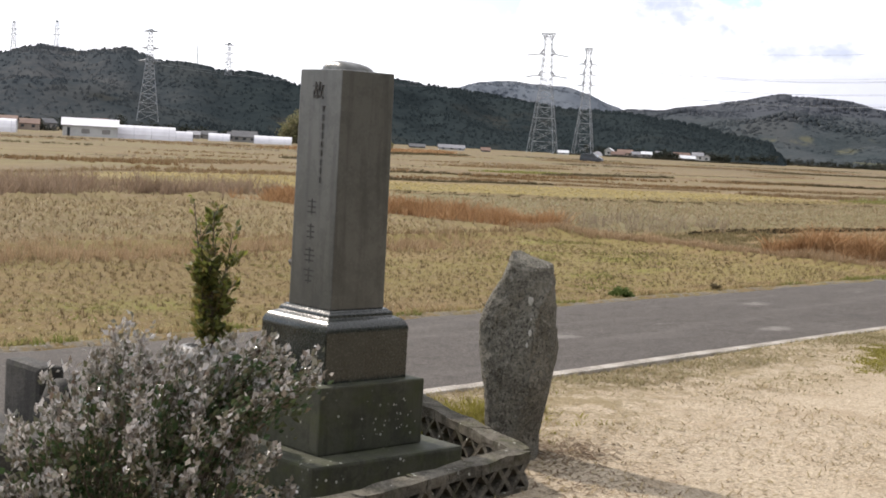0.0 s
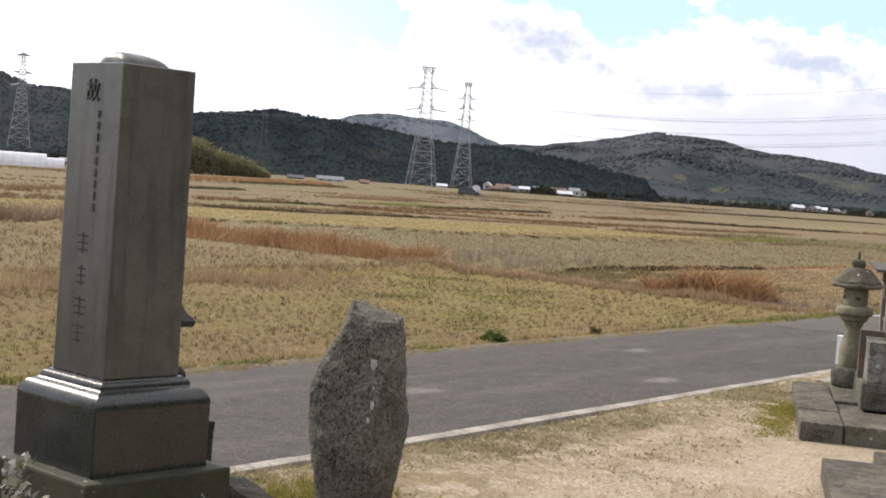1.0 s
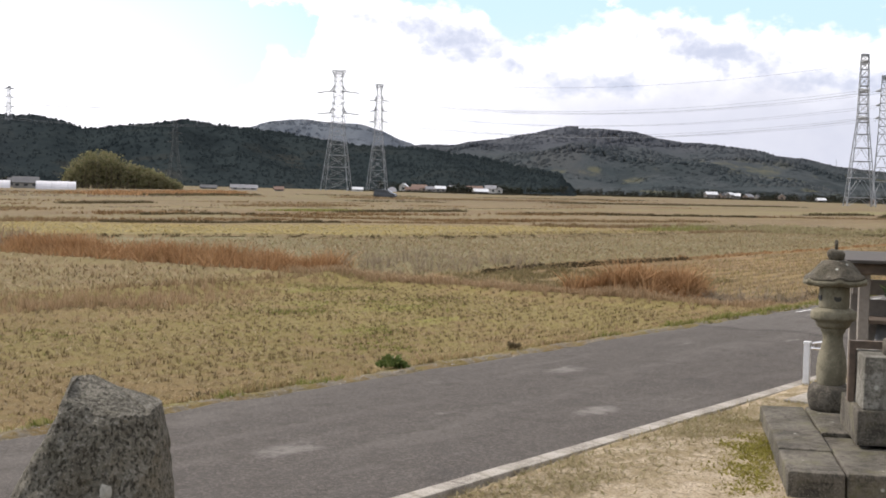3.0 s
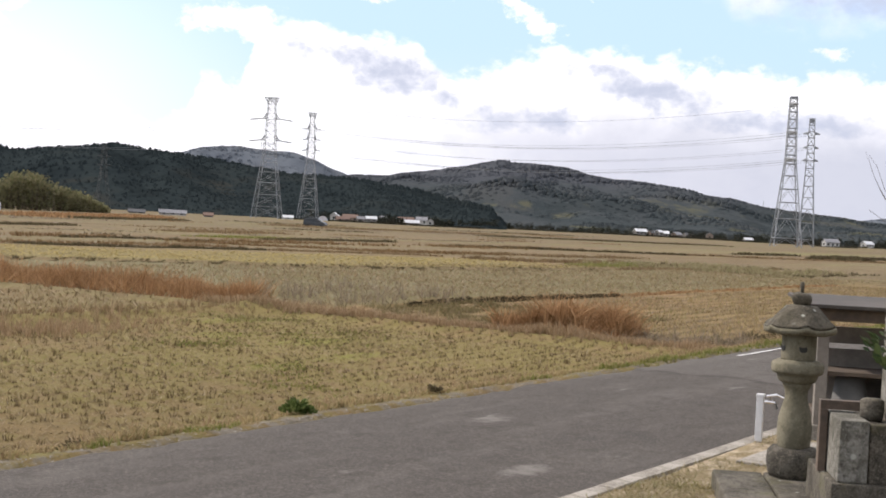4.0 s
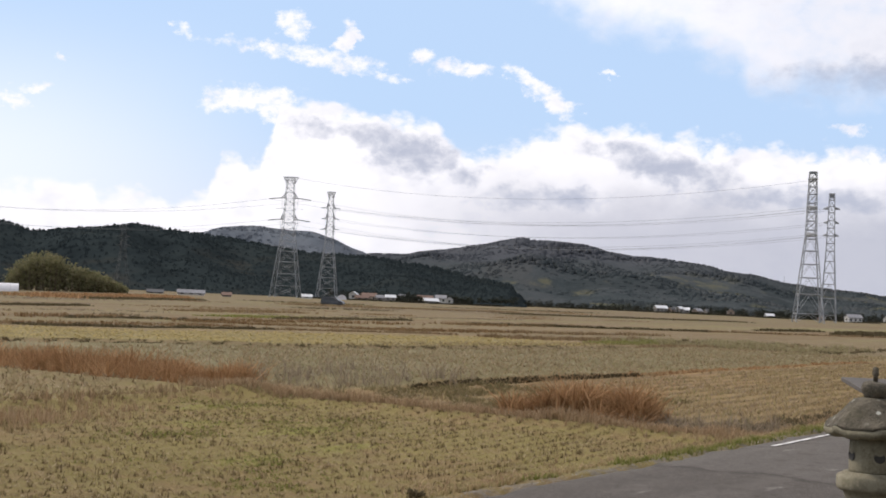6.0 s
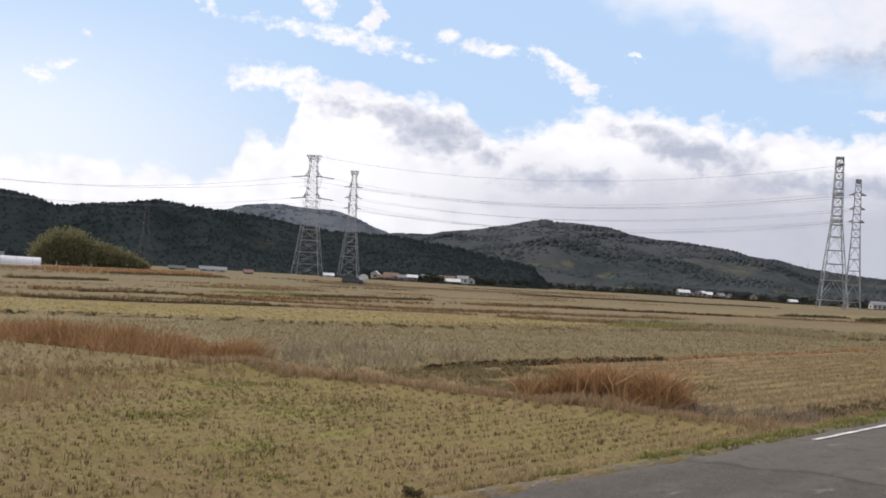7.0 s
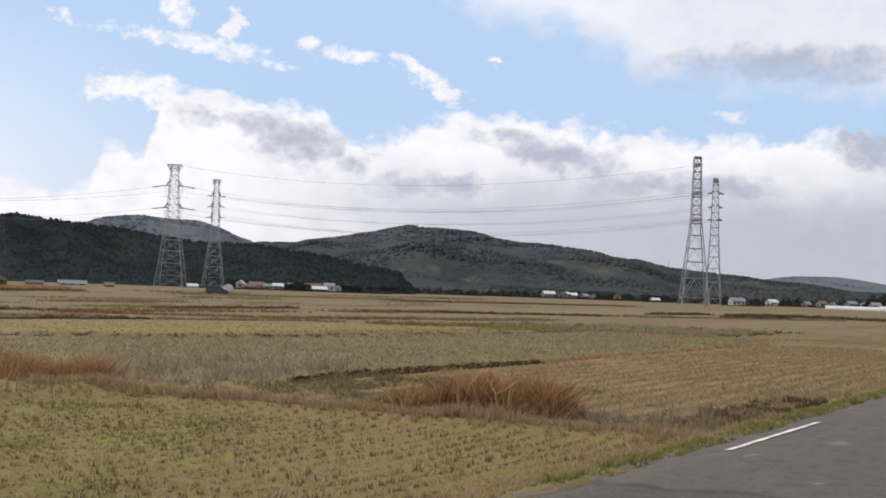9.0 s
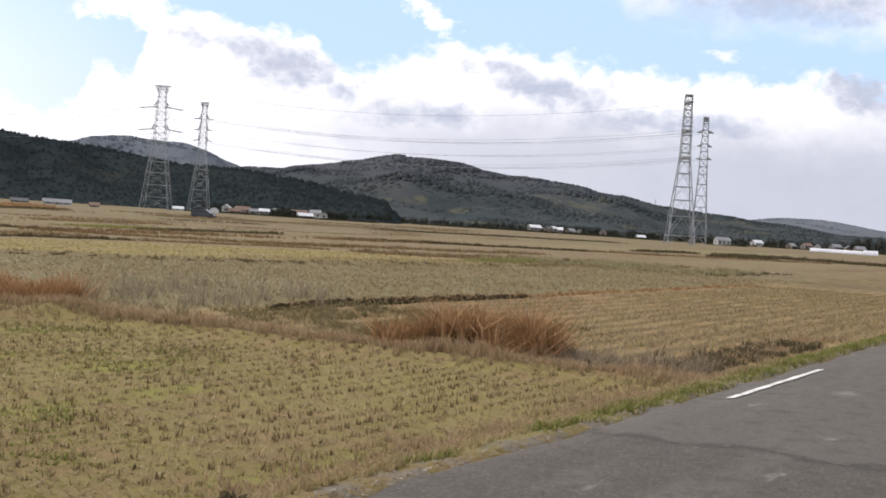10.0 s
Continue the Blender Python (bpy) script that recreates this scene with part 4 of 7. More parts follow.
# ---- graves on the near side ----
M_LICHEN = plain("lichen", (0.26, 0.255, 0.22), (0.4, 0.39, 0.35), 60, 0.95)
M_INK = plain("faded_ink", (0.022, 0.021, 0.02), (0.05, 0.048, 0.044), 30, 0.8, 0, 0)
MON = Matrix.Translation((-0.453, 6.272, 0)) @ Matrix.Rotation(radians(90 - 47), 4, "Z")


def square_rings(bm, rings, jitter=0.0):
    """A square tower from rings of (half width, z)."""
    rows = []
    for h, z in rings:
        rows.append([bm.verts.new((sx * h, sy * h, z)) for sx, sy in ((-1, -1), (1, -1), (1, 1), (-1, 1))])
    for lo, hi in zip(rows, rows[1:]):
        for i in range(4):
            bm.faces.new((lo[i], lo[(i + 1) % 4], hi[(i + 1) % 4], hi[i]))
    bm.faces.new(rows[0][::-1]), bm.faces.new(rows[-1])
    return bm


def soften(bm, offset, segments=2):
    bmesh.ops.bevel(bm, geom=list(bm.edges), offset=offset, segments=segments, affect="EDGES", profile=0.6)
    return bm


def written(text, size, parent, m, mat, depth=0.002):
    cu = bpy.data.curves.new("inscription", "FONT")
    cu.body, cu.size, cu.extrude, cu.align_x, cu.align_y = text, size, depth, "CENTER", "CENTER"
    tmp = new("inscription", cu)
    bpy.context.view_layer.update()
    me = bpy.data.meshes.new_from_object(tmp.evaluated_get(bpy.context.evaluated_depsgraph_get()))
    bpy.data.objects.remove(tmp)
    me.materials.clear()
    me.materials.append(mat)
    ob = new("inscription", me)
    ob.parent, ob.matrix_local = parent, m
    ob["label"] = "carved dark character"
    return ob


def build_monument():
    ob = thing("memorial_pillar", MON, "tall grey granite memorial pillar on a stepped mossy base", "monument")
    bm = fresh_box(-0.43, 0.43, -0.43, 0.43, 0.0, 0.19, 0.015)
    part("plinth", bm, M_MOSSY, ob)
    part("lower_step", fresh_box(-0.295, 0.295, -0.295, 0.295, 0.19, 0.487, 0.01), M_MOSSY, ob)
    ovolo = [(0.183 + 0.052 * math.cos(radians(t)), 0.7 + 0.06 * math.sin(radians(t))) for t in range(6, 85, 6)]
    roll = [(0.168 + 0.014 * math.cos(radians(t)), 0.764 + 0.022 * math.sin(radians(t))) for t in range(0, 91, 15)]
    bm = square_rings(bmesh.new(), [(0.235, 0.487), (0.235, 0.7)] + ovolo + roll + [(0.164, 0.792)])
    bmesh.ops.bevel(bm, geom=[e for e in bm.edges if abs(e.verts[0].co.z - e.verts[1].co.z) > 0.1], offset=0.004, segments=2, affect="EDGES")
    part("upper_step", bm, M_POLISHED, ob, "moulded granite block with a polished upper edge")
    shaft = part("shaft", soften(square_rings(bmesh.new(), [(0.152, 0.792), (0.15, 1.3), (0.148, 1.84)]), 0.005), M_GRANITE, ob, "upright square granite shaft with carved characters")
    bm = bmesh.new()
    rings = [[bm.verts.new((0.105 * k * math.cos(a) * (1 + 0.12 * math.cos(4 * a + math.pi)) - 0.055 * (1 - k), 0.105 * k * math.sin(a) * (1 + 0.12 * math.cos(4 * a + math.pi)), 1.8385 + 0.046 * math.sqrt(max(0.0, 1 - k * k)))) for a in (i * math.tau / 32 for i in range(32))] for k in (1.0, 0.97, 0.9, 0.78, 0.6, 0.4, 0.2)]
    for lo, hi in zip(rings, rings[1:]):
        for i in range(32):
            bm.faces.new((lo[i], lo[(i + 1) % 32], hi[(i + 1) % 32], hi[i]))
    bm.faces.new(rings[-1])
    part("crown", bm, M_GRANITE, ob, "low rounded cap of the shaft", True)
    face = Matrix.Translation((-0.1515, 0, 0)) @ Matrix(((0, 0, -1, 0), (-1, 0, 0, 0), (0, 1, 0, 0), (0, 0, 0, 1)))
    written("故", 0.08, shaft, face @ pose(-0.012, 1.742, 0), M_INK)
    rnd = random.Random(5)
    for i in range(26):
        bm = bmesh.new()
        x, z, r = rnd.triangular(-0.12, 0.27, 0.2), rnd.triangular(0.21, 0.44, 0.26), rnd.uniform(0.0025, 0.0065)
        bm.faces.new([bm.verts.new((x + r * rnd.uniform(0.6, 1.2) * math.cos(t), -0.2965, z + r * rnd.uniform(0.6, 1.3) * math.sin(t))) for t in (k * math.tau / 8 for k in range(8))])
        bmesh.ops.solidify(bm, geom=bm.faces[:], thickness=0.0012)
        part("lichen_speck", bm, M_LICHEN, ob)

    def glyph(x, z, size):
        """Writing not to be read: a few plain bars of its size."""
        bm = bmesh.new()
        for k in range(3):
            zz = z + size * (0.3 - 0.3 * k)
            w = size * rnd.uniform(0.28, 0.48)
            box(bm, -0.1525, -0.149, -x - w, -x + w, zz - size * 0.038, zz + size * 0.038)
        box(bm, -0.1528, -0.149, -x - size * 0.036, -x + size * 0.036, z - size * 0.45, z + size * 0.45)
        part("inscription", bm, M_INK, shaft, "carved dark character")

    for i in range(9):
        glyph(0.03, 1.668 - 0.039 * i, 0.03)
    for z in (1.235, 1.125, 1.02, 0.93):
        glyph(-0.018, z, 0.078)


def build_standing_stone():
    """A natural slab: its two sides and thickness given by height."""
    sides = [(-0.03, -0.10, 0.12, 0.16), (0.12, -0.135, 0.115, 0.15), (0.3, -0.155, 0.14, 0.15), (0.45, -0.178, 0.168, 0.15), (0.56, -0.196, 0.178, 0.14), (0.66, -0.198, 0.168, 0.13),
             (0.74, -0.178, 0.162, 0.12), (0.81, -0.148, 0.157, 0.11), (0.88, -0.112, 0.15, 0.1), (0.94, -0.084, 0.143, 0.09), (0.985, -0.07, 0.135, 0.088), (1.0, -0.066, 0.13, 0.085)]
    FACETS = [(Vector((0.105, -0.13, 0.5)), Vector((0.8, -0.6, 0.05)).normalized()), (Vector((0.03, -0.075, 0.93)), Vector((0.12, -0.55, 0.82)).normalized()),
              (Vector((0.07, -0.1, 0.84)), Vector((0.4, -0.85, 0.3)).normalized())]
    bm = bmesh.new()
    rows, n = [], 104
    levels = 130
    for l in range(levels + 1):
        z = -0.03 + 1.03 * l / levels
        for a, b in zip(sides, sides[1:]):
            if a[0] <= z <= b[0] + 1e-6:
                k = (z - a[0]) / (b[0] - a[0])
                lo, hi, th = (a[i] + (b[i] - a[i]) * k for i in (1, 2, 3))
        row = []
        for i in range(n):
            t = 2 * math.pi * i / n
            c, s = math.cos(t), math.sin(t)
            x = (lo + hi) / 2 + (hi - lo) / 2 * math.copysign(abs(c) ** 0.42, c)
            y = th * math.copysign(abs(s) ** 0.45, s)
            p = Vector((x, y, z))
            p.z -= 0.28 * max(0.0, p.x + 0.02) * smooth(z, 0.8, 1.0)
            p.y -= 0.03 * smooth(p.x * 0.8 + 0.62 - p.z, -0.12, 0.12) * (1 if s < 0 else 0)
            if s < 0:
                p.y += 0.075 * smooth(0.95 * (p.x - 0.02) - 0.313 * (p.z - 0.18), -0.01, 0.09) * (1 - smooth(p.z, 0.5, 0.68))
            for pt, no in FACETS:
                over = (p - pt).dot(no)
                if over > 0:
                    p -= no * over * 0.92
            g = Vector((p.x, p.y, p.z * 0.38))
            p += 0.014 * noise.noise_vector(g * 6) + 0.007 * noise.noise_vector(g * 15) + 0.004 * noise.noise_vector(p * 33)
            p += Vector((c, s, 0)) * (0.022 * min(0.0, noise.noise(g * 21) + 0.15) + 0.009 * min(0.0, noise.noise(g * 42) + 0.1))
            row.append(bm.verts.new(p))
        rows.append(row)
    for lo, hi in zip(rows, rows[1:]):
        for i in range(n):
            bm.faces.new((lo[i], lo[(i + 1) % n], hi[(i + 1) % n], hi[i]))
    bm.faces.new(rows[0][::-1]), bm.faces.new(rows[-1])
    bm.normal_update()
    ob = thing("standing_stone", Matrix.Translation((0.425, 6.87, 0.03)) @ Matrix.Rotation(radians(-8), 4, "Z"), "rough natural standing stone with pale lichen spots", "stone")
    rnd = random.Random(2)
    spots = []
    for x, z, r in ((0.03, 0.78, 0.015), (0.06, 0.63, 0.011), (0.035, 0.57, 0.009), (0.05, 0.69, 0.005)):
        v = min((v for v in bm.verts if v.normal.y < -0.3), key=lambda v: (v.co.x - x) ** 2 + (v.co.z - z) ** 2)
        spots.append((v.co.copy(), v.normal.copy(), r))
    part("slab", bm, M_ROUGH, ob)
    for co, no, r in spots:
        q = no.to_track_quat("Z", "Y")
        bm = bmesh.new()
        mid = bm.verts.new(co + no * 0.007)
        rim = [bm.verts.new(co + q @ Vector((0.8 * r * k * math.cos(i * math.tau / 11), 1.6 * r * k * math.sin(i * math.tau / 11), 0.001))) for i, k in ((i, rnd.uniform(0.75, 1.2)) for i in range(11))]
        for i in range(11):
            bm.faces.new((mid, rim[i], rim[(i + 1) % 11]))
        part("lichen_patch", bm, M_LICHEN, ob, "pale grey lichen patch")


def build_lattice(points, top, label):
    """A low wall of openwork concrete blocks, with crossing bars under a cap."""
    ob = thing("lattice_block_wall", Matrix.Identity(4), label, "wall")
    for (x0, y0), (x1, y1) in zip(points, points[1:]):
        length = math.hypot(x1 - x0, y1 - y0)
        m = Matrix.Translation((x0, y0, 0)) @ Matrix.Rotation(math.atan2(y1 - y0, x1 - x0), 4, "Z")
        count = max(1, round(length / 0.38))
        step = length / count
        for i in range(count):
            a, b = i * step + 0.003, (i + 1) * step - 0.003
            bm = fresh_box(a, b, -0.055, 0.055, -0.02, 0.045, jitter=0.004)
            box(bm, a, b, -0.055, 0.055, top - 0.045, top, cuts=3)
            for k in range(3):
                p0, p1 = a + (b - a) * k / 3, a + (b - a) * (k + 1) / 3
                for u, v in ((p0, p1), (p1, p0)):
                    vs = []
                    for z, x in ((0.04, u), (top - 0.035, v)):
                        vs += [bm.verts.new((x + dx, dy, z)) for dx, dy in ((-0.016, -0.05), (0.016, -0.05), (0.016, 0.05), (-0.016, 0.05))]
                    for f in ((0, 1, 5, 4), (1, 2, 6, 5), (2, 3, 7, 6), (3, 0, 4, 7)):
                        bm.faces.new([vs[j] for j in f])
            for v in bm.verts:
                v.co += 0.005 * noise.noise_vector(v.co * 11 + Vector((x0 * 9, y0 * 9, i))) + (0.011 if v.co.z > top - 0.06 else 0.003) * noise.noise_vector(v.co * 23)
            bmesh.ops.transform(bm, matrix=m, verts=bm.verts)
            part("openwork_block", bm, M_LATTICE, ob)


def leaf_cloud(rnd, count, place, size, bend=0.3, broad=1.0):
    """Pointed, slightly folded leaves; place gives a point and a growing direction."""
    vs, fs = [], []
    for _ in range(count):
        p, d = place()
        d = d.normalized()
        side = d.cross(Vector((rnd.uniform(-1, 1), rnd.uniform(-1, 1), rnd.uniform(-1, 1)))).normalized()
        up = side.cross(d)
        l = size * rnd.uniform(0.6, 1.3)
        w = l * broad * rnd.uniform(0.2, 0.32)
        b = len(vs)
        vs += [tuple(p), tuple(p + d * l * 0.5 + side * w + up * w * bend), tuple(p + d * l - up * l * 0.12), tuple(p + d * l * 0.5 - side * w + up * w * bend)]
        fs += [(b, b + 1, b + 2), (b, b + 2, b + 3)]
    return vs, fs


M_NANDINA = leafy("bronze_green_leaves", [(0.03, 0.055, 0.022), (0.052, 0.088, 0.034), (0.085, 0.11, 0.048), (0.15, 0.11, 0.08), (0.11, 0.115, 0.06), (0.08, 0.1, 0.04)], 0.5, 0.3, 0.25, 0.0)
# pinkish tip leaves; the near-white tones paint sun glints into the colour
M_TIPS = leafy("glint_pale_leaves", [(0.08, 0.09, 0.045), (0.18, 0.15, 0.115), (0.44, 0.4, 0.37), (0.1, 0.1, 0.06), (0.66, 0.62, 0.6), (0.36, 0.33, 0.29), (0.18, 0.115, 0.085)], 0.28, 0.3, 0.8, 0.6)
M_SAKAKI = leafy("bright_evergreen_leaves", [(0.05, 0.065, 0.02), (0.14, 0.16, 0.035), (0.25, 0.27, 0.06), (0.24, 0.18, 0.065), (0.09, 0.115, 0.03)], 0.4, 0.5, 0.5)
M_TWIG = plain("twig_bark", (0.06, 0.045, 0.03), (0.13, 0.1, 0.075), 30, 0.9)


def build_bush():
    rnd = random.Random(11)
    ob = thing("flowering_shrub", Matrix.Translation((-0.97, 4.14, 0.02)) @ Matrix.Diagonal((0.9, 0.93, 1.0, 1)), "dense low shrub of small glossy bronze-green leaves", "shrub")
    bm = bmesh.new()
    tips = []
    for i in range(190):
        a, r = rnd.uniform(0, math.tau), math.sqrt(rnd.random())
        x, y = 0.86 * r * math.cos(a), 0.55 * r * math.sin(a)
        h = 0.40 + 0.46 * (1 - r * r) * rnd.uniform(0.7, 1.12)
        h *= (0.48 + 0.56 * smooth(x, -0.45, 0.0)) * (1 - 0.5 * smooth(x, 0.4, 0.62))
        base = Vector((x * 0.3, y * 0.3, 0))
        mid = Vector((x * 0.75, y * 0.75, h * 0.6))
        tip = Vector((x + rnd.uniform(-0.08, 0.08), y + rnd.uniform(-0.08, 0.08), h))
        rod(bm, base, mid, 0.006, 4, 0.004), rod(bm, mid, tip, 0.004, 4, 0.0015)
        tips.append((base, mid, tip))
    for i in range(16):
        x = rnd.uniform(0.25, 0.6)
        base, mid = Vector((0.2, 0.0, 0.1)), Vector((x * 0.8, rnd.uniform(-0.1, 0.2), 0.6))
        tip = Vector((x + 0.08, mid.y + rnd.uniform(-0.05, 0.1), rnd.uniform(0.72, 0.9)))
        rod(bm, base, mid, 0.005, 4, 0.004), rod(bm, mid, tip, 0.004, 4, 0.0015)
        tips.append((mid.lerp(tip, 0.2), mid.lerp(tip, 0.4), tip))
    # low shoots spreading before the base
    for i in range(34):
        x, y = rnd.uniform(0.25, 0.66), rnd.uniform(-0.3, 0.15)
        base, mid = Vector((x * 0.4, y * 0.5, 0.0)), Vector((x * 0.8, y, 0.2))
        tip = Vector((x, y + rnd.uniform(-0.05, 0.05), rnd.uniform(0.24, 0.46 - 0.18 * smooth(x, 0.5, 0.78))))
        rod(bm, base, mid, 0.005, 4, 0.004), rod(bm, mid, tip, 0.004, 4, 0.0015)
        tips.append((base, mid, tip))
    # low leafy shoots towards the yard
    for i in range(70):
        x, y = rnd.uniform(-0.85, 0.2), rnd.uniform(-0.62, -0.25)
        base, mid = Vector((x * 0.6, y * 0.5, 0.0)), Vector((x * 0.9, y * 0.9, 0.16))
        tip = Vector((x, y, rnd.uniform(0.2, 0.42)))
        rod(bm, base, mid, 0.005, 4, 0.004), rod(bm, mid, tip, 0.004, 4, 0.0015)
        tips.append((base, mid, tip))
    part("twig_tangle", bm, M_TWIG, ob)["kind"] = "stuff"

    def inner():
        base, mid, tip = rnd.choice(tips)
        k = rnd.random()
        p = mid.lerp(tip, 0.75 * k) if rnd.random() < 0.7 else base.lerp(mid, 0.4 + 0.6 * k)
        out = Vector((p.x, p.y * 1.2, 0.25)).normalized() + Vector((rnd.gauss(0, 0.6), rnd.gauss(0, 0.6), rnd.gauss(0.25, 0.5)))
        return p + Vector((rnd.gauss(0, 0.03), rnd.gauss(0, 0.03), rnd.gauss(0, 0.03))), out

    glint_shoots = [t for t in tips if t[2].z > 0.2 + 0.2 * rnd.random()]
    rnd.shuffle(glint_shoots)
    glint_shoots = glint_shoots[:225]

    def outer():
        base, mid, tip = rnd.choice(glint_shoots)
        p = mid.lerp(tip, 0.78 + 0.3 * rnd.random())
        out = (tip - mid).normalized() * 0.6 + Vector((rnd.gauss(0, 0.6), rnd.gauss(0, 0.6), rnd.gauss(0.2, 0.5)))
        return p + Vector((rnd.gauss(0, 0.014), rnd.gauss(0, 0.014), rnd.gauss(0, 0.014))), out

    vs, fs = leaf_cloud(rnd, 26000, inner, 0.026, 0.3, 1.3)
    mesh_part("foliage", vs, fs, M_NANDINA, ob)["kind"] = "stuff"
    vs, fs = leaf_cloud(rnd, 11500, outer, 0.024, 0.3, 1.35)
    mesh_part("glinting_foliage", vs, fs, M_TIPS, ob, "pinkish-bronze leaves at the shoot tips, with glints painted near-white")["kind"] = "stuff"


def build_evergreen():
    rnd = random.Random(12)
    ob = thing("evergreen_sprig", Matrix.Translation((-0.98, 6.05, 0.60)), "upright sprig of bright evergreen leaves in a stone vase", "plant")
    bm = bmesh.new()
    stems = []
    for i in range(9):
        a = rnd.uniform(0, math.tau)
        tip = Vector((0.1 * math.cos(a) * rnd.random(), 0.1 * math.sin(a) * rnd.random(), rnd.uniform(0.36, 0.66)))
        foot = Vector((0, 0, -0.05))
        rod(bm, foot, tip, 0.005, 5, 0.002)
        stems.append((foot, tip))
        for k in (0.12, 0.3, 0.5, 0.7):
            b = rnd.uniform(0, math.tau)
            start = foot.lerp(tip, k + rnd.uniform(-0.1, 0.1))
            end = start + Vector((0.07 * math.cos(b), 0.07 * math.sin(b), rnd.uniform(0.07, 0.14))) * rnd.uniform(0.6, 1.15)
            rod(bm, start, end, 0.003, 4, 0.0015)
            stems.append((start, end))
    part("twig_tangle", bm, M_TWIG, ob)["kind"] = "stuff"

    def place():
        foot, tip = rnd.choice(stems)
        a = rnd.uniform(0, math.tau)
        return foot.lerp(tip, rnd.uniform(0.2, 1.04)) + Vector((math.cos(a), math.sin(a), 0)) * 0.02 * rnd.random(), Vector((math.cos(a), math.sin(a), rnd.uniform(0.1, 1.4)))

    vs, fs = leaf_cloud(rnd, 1900, place, 0.038)
    mesh_part("foliage", vs, fs, M_SAKAKI, ob)["kind"] = "stuff"
    vase = part("flower_vase", lathe(bmesh.new(), [(0.1, 0), (0.118, 0.05), (0.126, 0.3), (0.13, 0.51), (0.127, 0.555), (0.112, 0.58), (0.088, 0.584), (0.082, 0.55), (0.04, 0.5)], 28), M_BLOCK, smooth_faces=True)
    vase.matrix_world = Matrix.Translation((-1.0, 6.1, 0.02)) @ Matrix.Rotation(radians(40), 4, "Z")
    tagged(vase, "round pale granite flower vase behind the shrub", "vase")


def build_dark_lantern():
    ob = thing("dark_stone_lantern", Matrix.Translation((-0.565, 7.6, 0.0)) @ Matrix.Rotation(radians(20), 4, "Z"), "dark polished stone lantern with a flared roof", "lantern")
    part("foundation", soften(square_rings(bmesh.new(), [(0.3, 0.0), (0.3, 0.36)]), 0.015), M_DARK, ob)
    bm = fresh_box(-0.3, 0.3, -0.3, 0.3, 0.35, 0.43, cuts=7)
    for v in bm.verts:
        v.co += 0.012 * noise.noise_vector(v.co * 9) + 0.008 * noise.noise_vector(v.co * 21)
    part("lower_slab", bm, M_DARK, ob, "rough-edged dark stone slab")
    part("pedestal", soften(square_rings(bmesh.new(), [(0.19, 0.425), (0.19, 0.625), (0.17, 0.645)]), 0.006), M_DARK, ob)
    part("drum", lathe(bmesh.new(), [(0.13, 0.645), (0.165, 0.67), (0.178, 0.72), (0.17, 0.78), (0.14, 0.815)]), M_DARK, ob, smooth_faces=True)
    part("roof", soften(square_rings(bmesh.new(), [(0.13, 0.812), (0.206, 0.825), (0.214, 0.85), (0.178, 0.885), (0.15, 0.935), (0.133, 1.0), (0.125, 1.06), (0.11, 1.072)]), 0.004), M_DARK, ob, "square roof with a concave slope")
    part("finial", lathe(bmesh.new(), [(0.06, 1.07), (0.075, 1.09), (0.06, 1.12), (0.02, 1.15)], 16), M_DARK, ob, smooth_faces=True)


def build_low_stones():
    """Old stones beside the kerb: a block, a round stone and a ledge before them."""
    ob = part("stone_block", fresh_box(3.3, 3.42, 5.24, 5.54, 0, 0.49, 0.025, jitter=0.008), M_DARK)
    ob.matrix_world = ROAD
    tagged(ob, "low dark weathered stone block beside the kerb", "stone")
    bm = lathe(bmesh.new(), [(0.07, 0), (0.085, 0.2), (0.082, 0.36), (0.06, 0.43), (0.025, 0.455)], 14, 0.02)
    ob = part("round_stone", bm, M_DARK, smooth_faces=True)
    ob.matrix_world = Matrix.Translation(at_road(3.33, 5.13, 0.0))
    tagged(ob, "small dark rounded stone beside a low block", "stone")
    ob = part("stone_ledge", fresh_box(2.9, 3.28, 4.98, 5.5, 0, 0.25, 0.02, jitter=0.008), M_DARK)
    ob.matrix_world = ROAD
    tagged(ob, "low weathered stone ledge before a dark block", "stone")


build_monument(), build_standing_stone()
build_lattice([(-0.10, 7.4), (0.41, 6.2), (-0.27, 5.22), (-1.5, 4.1)], 0.20, "low mossy wall of openwork concrete blocks round the pillar")
build_bush(), build_evergreen(), build_dark_lantern(), build_low_stones()

# ---- platform with lantern and grave ----
PLAT = Matrix.Translation((3.35, 10.07, 0.0)) @ Matrix.Rotation(radians(-17.5), 4, "Z")     # x to the right along its front, y to the lane
PZ = 0.165


def build_platform():
    ob = thing("stone_platform", PLAT, "low weathered stone platform of jointed slabs", "platform")
    cuts = [(0.0, 0.27, 0.0, 0.62), (0.0, 0.27, 0.627, 1.35), (0.0, 0.27, 1.357, 2.2), (0.278, 0.95, 0.0, 0.7), (0.958, 1.7, 0.0, 0.7), (1.708, 2.5, 0.0, 0.7),
            (0.278, 1.2, 0.712, 1.22), (0.278, 1.2, 1.23, 2.2), (1.208, 2.5, 0.708, 2.2)]
    for i, (x0, x1, y0, y1) in enumerate(cuts):
        dz = 0.006 * math.sin(i * 2.3) - (0.03 if i == 6 else 0)
        bm = fresh_box(x0, x1, y0, y1, -0.03, PZ + dz, 0.014, jitter=0.006)
        part("slab", bm, M_SLAB, ob)


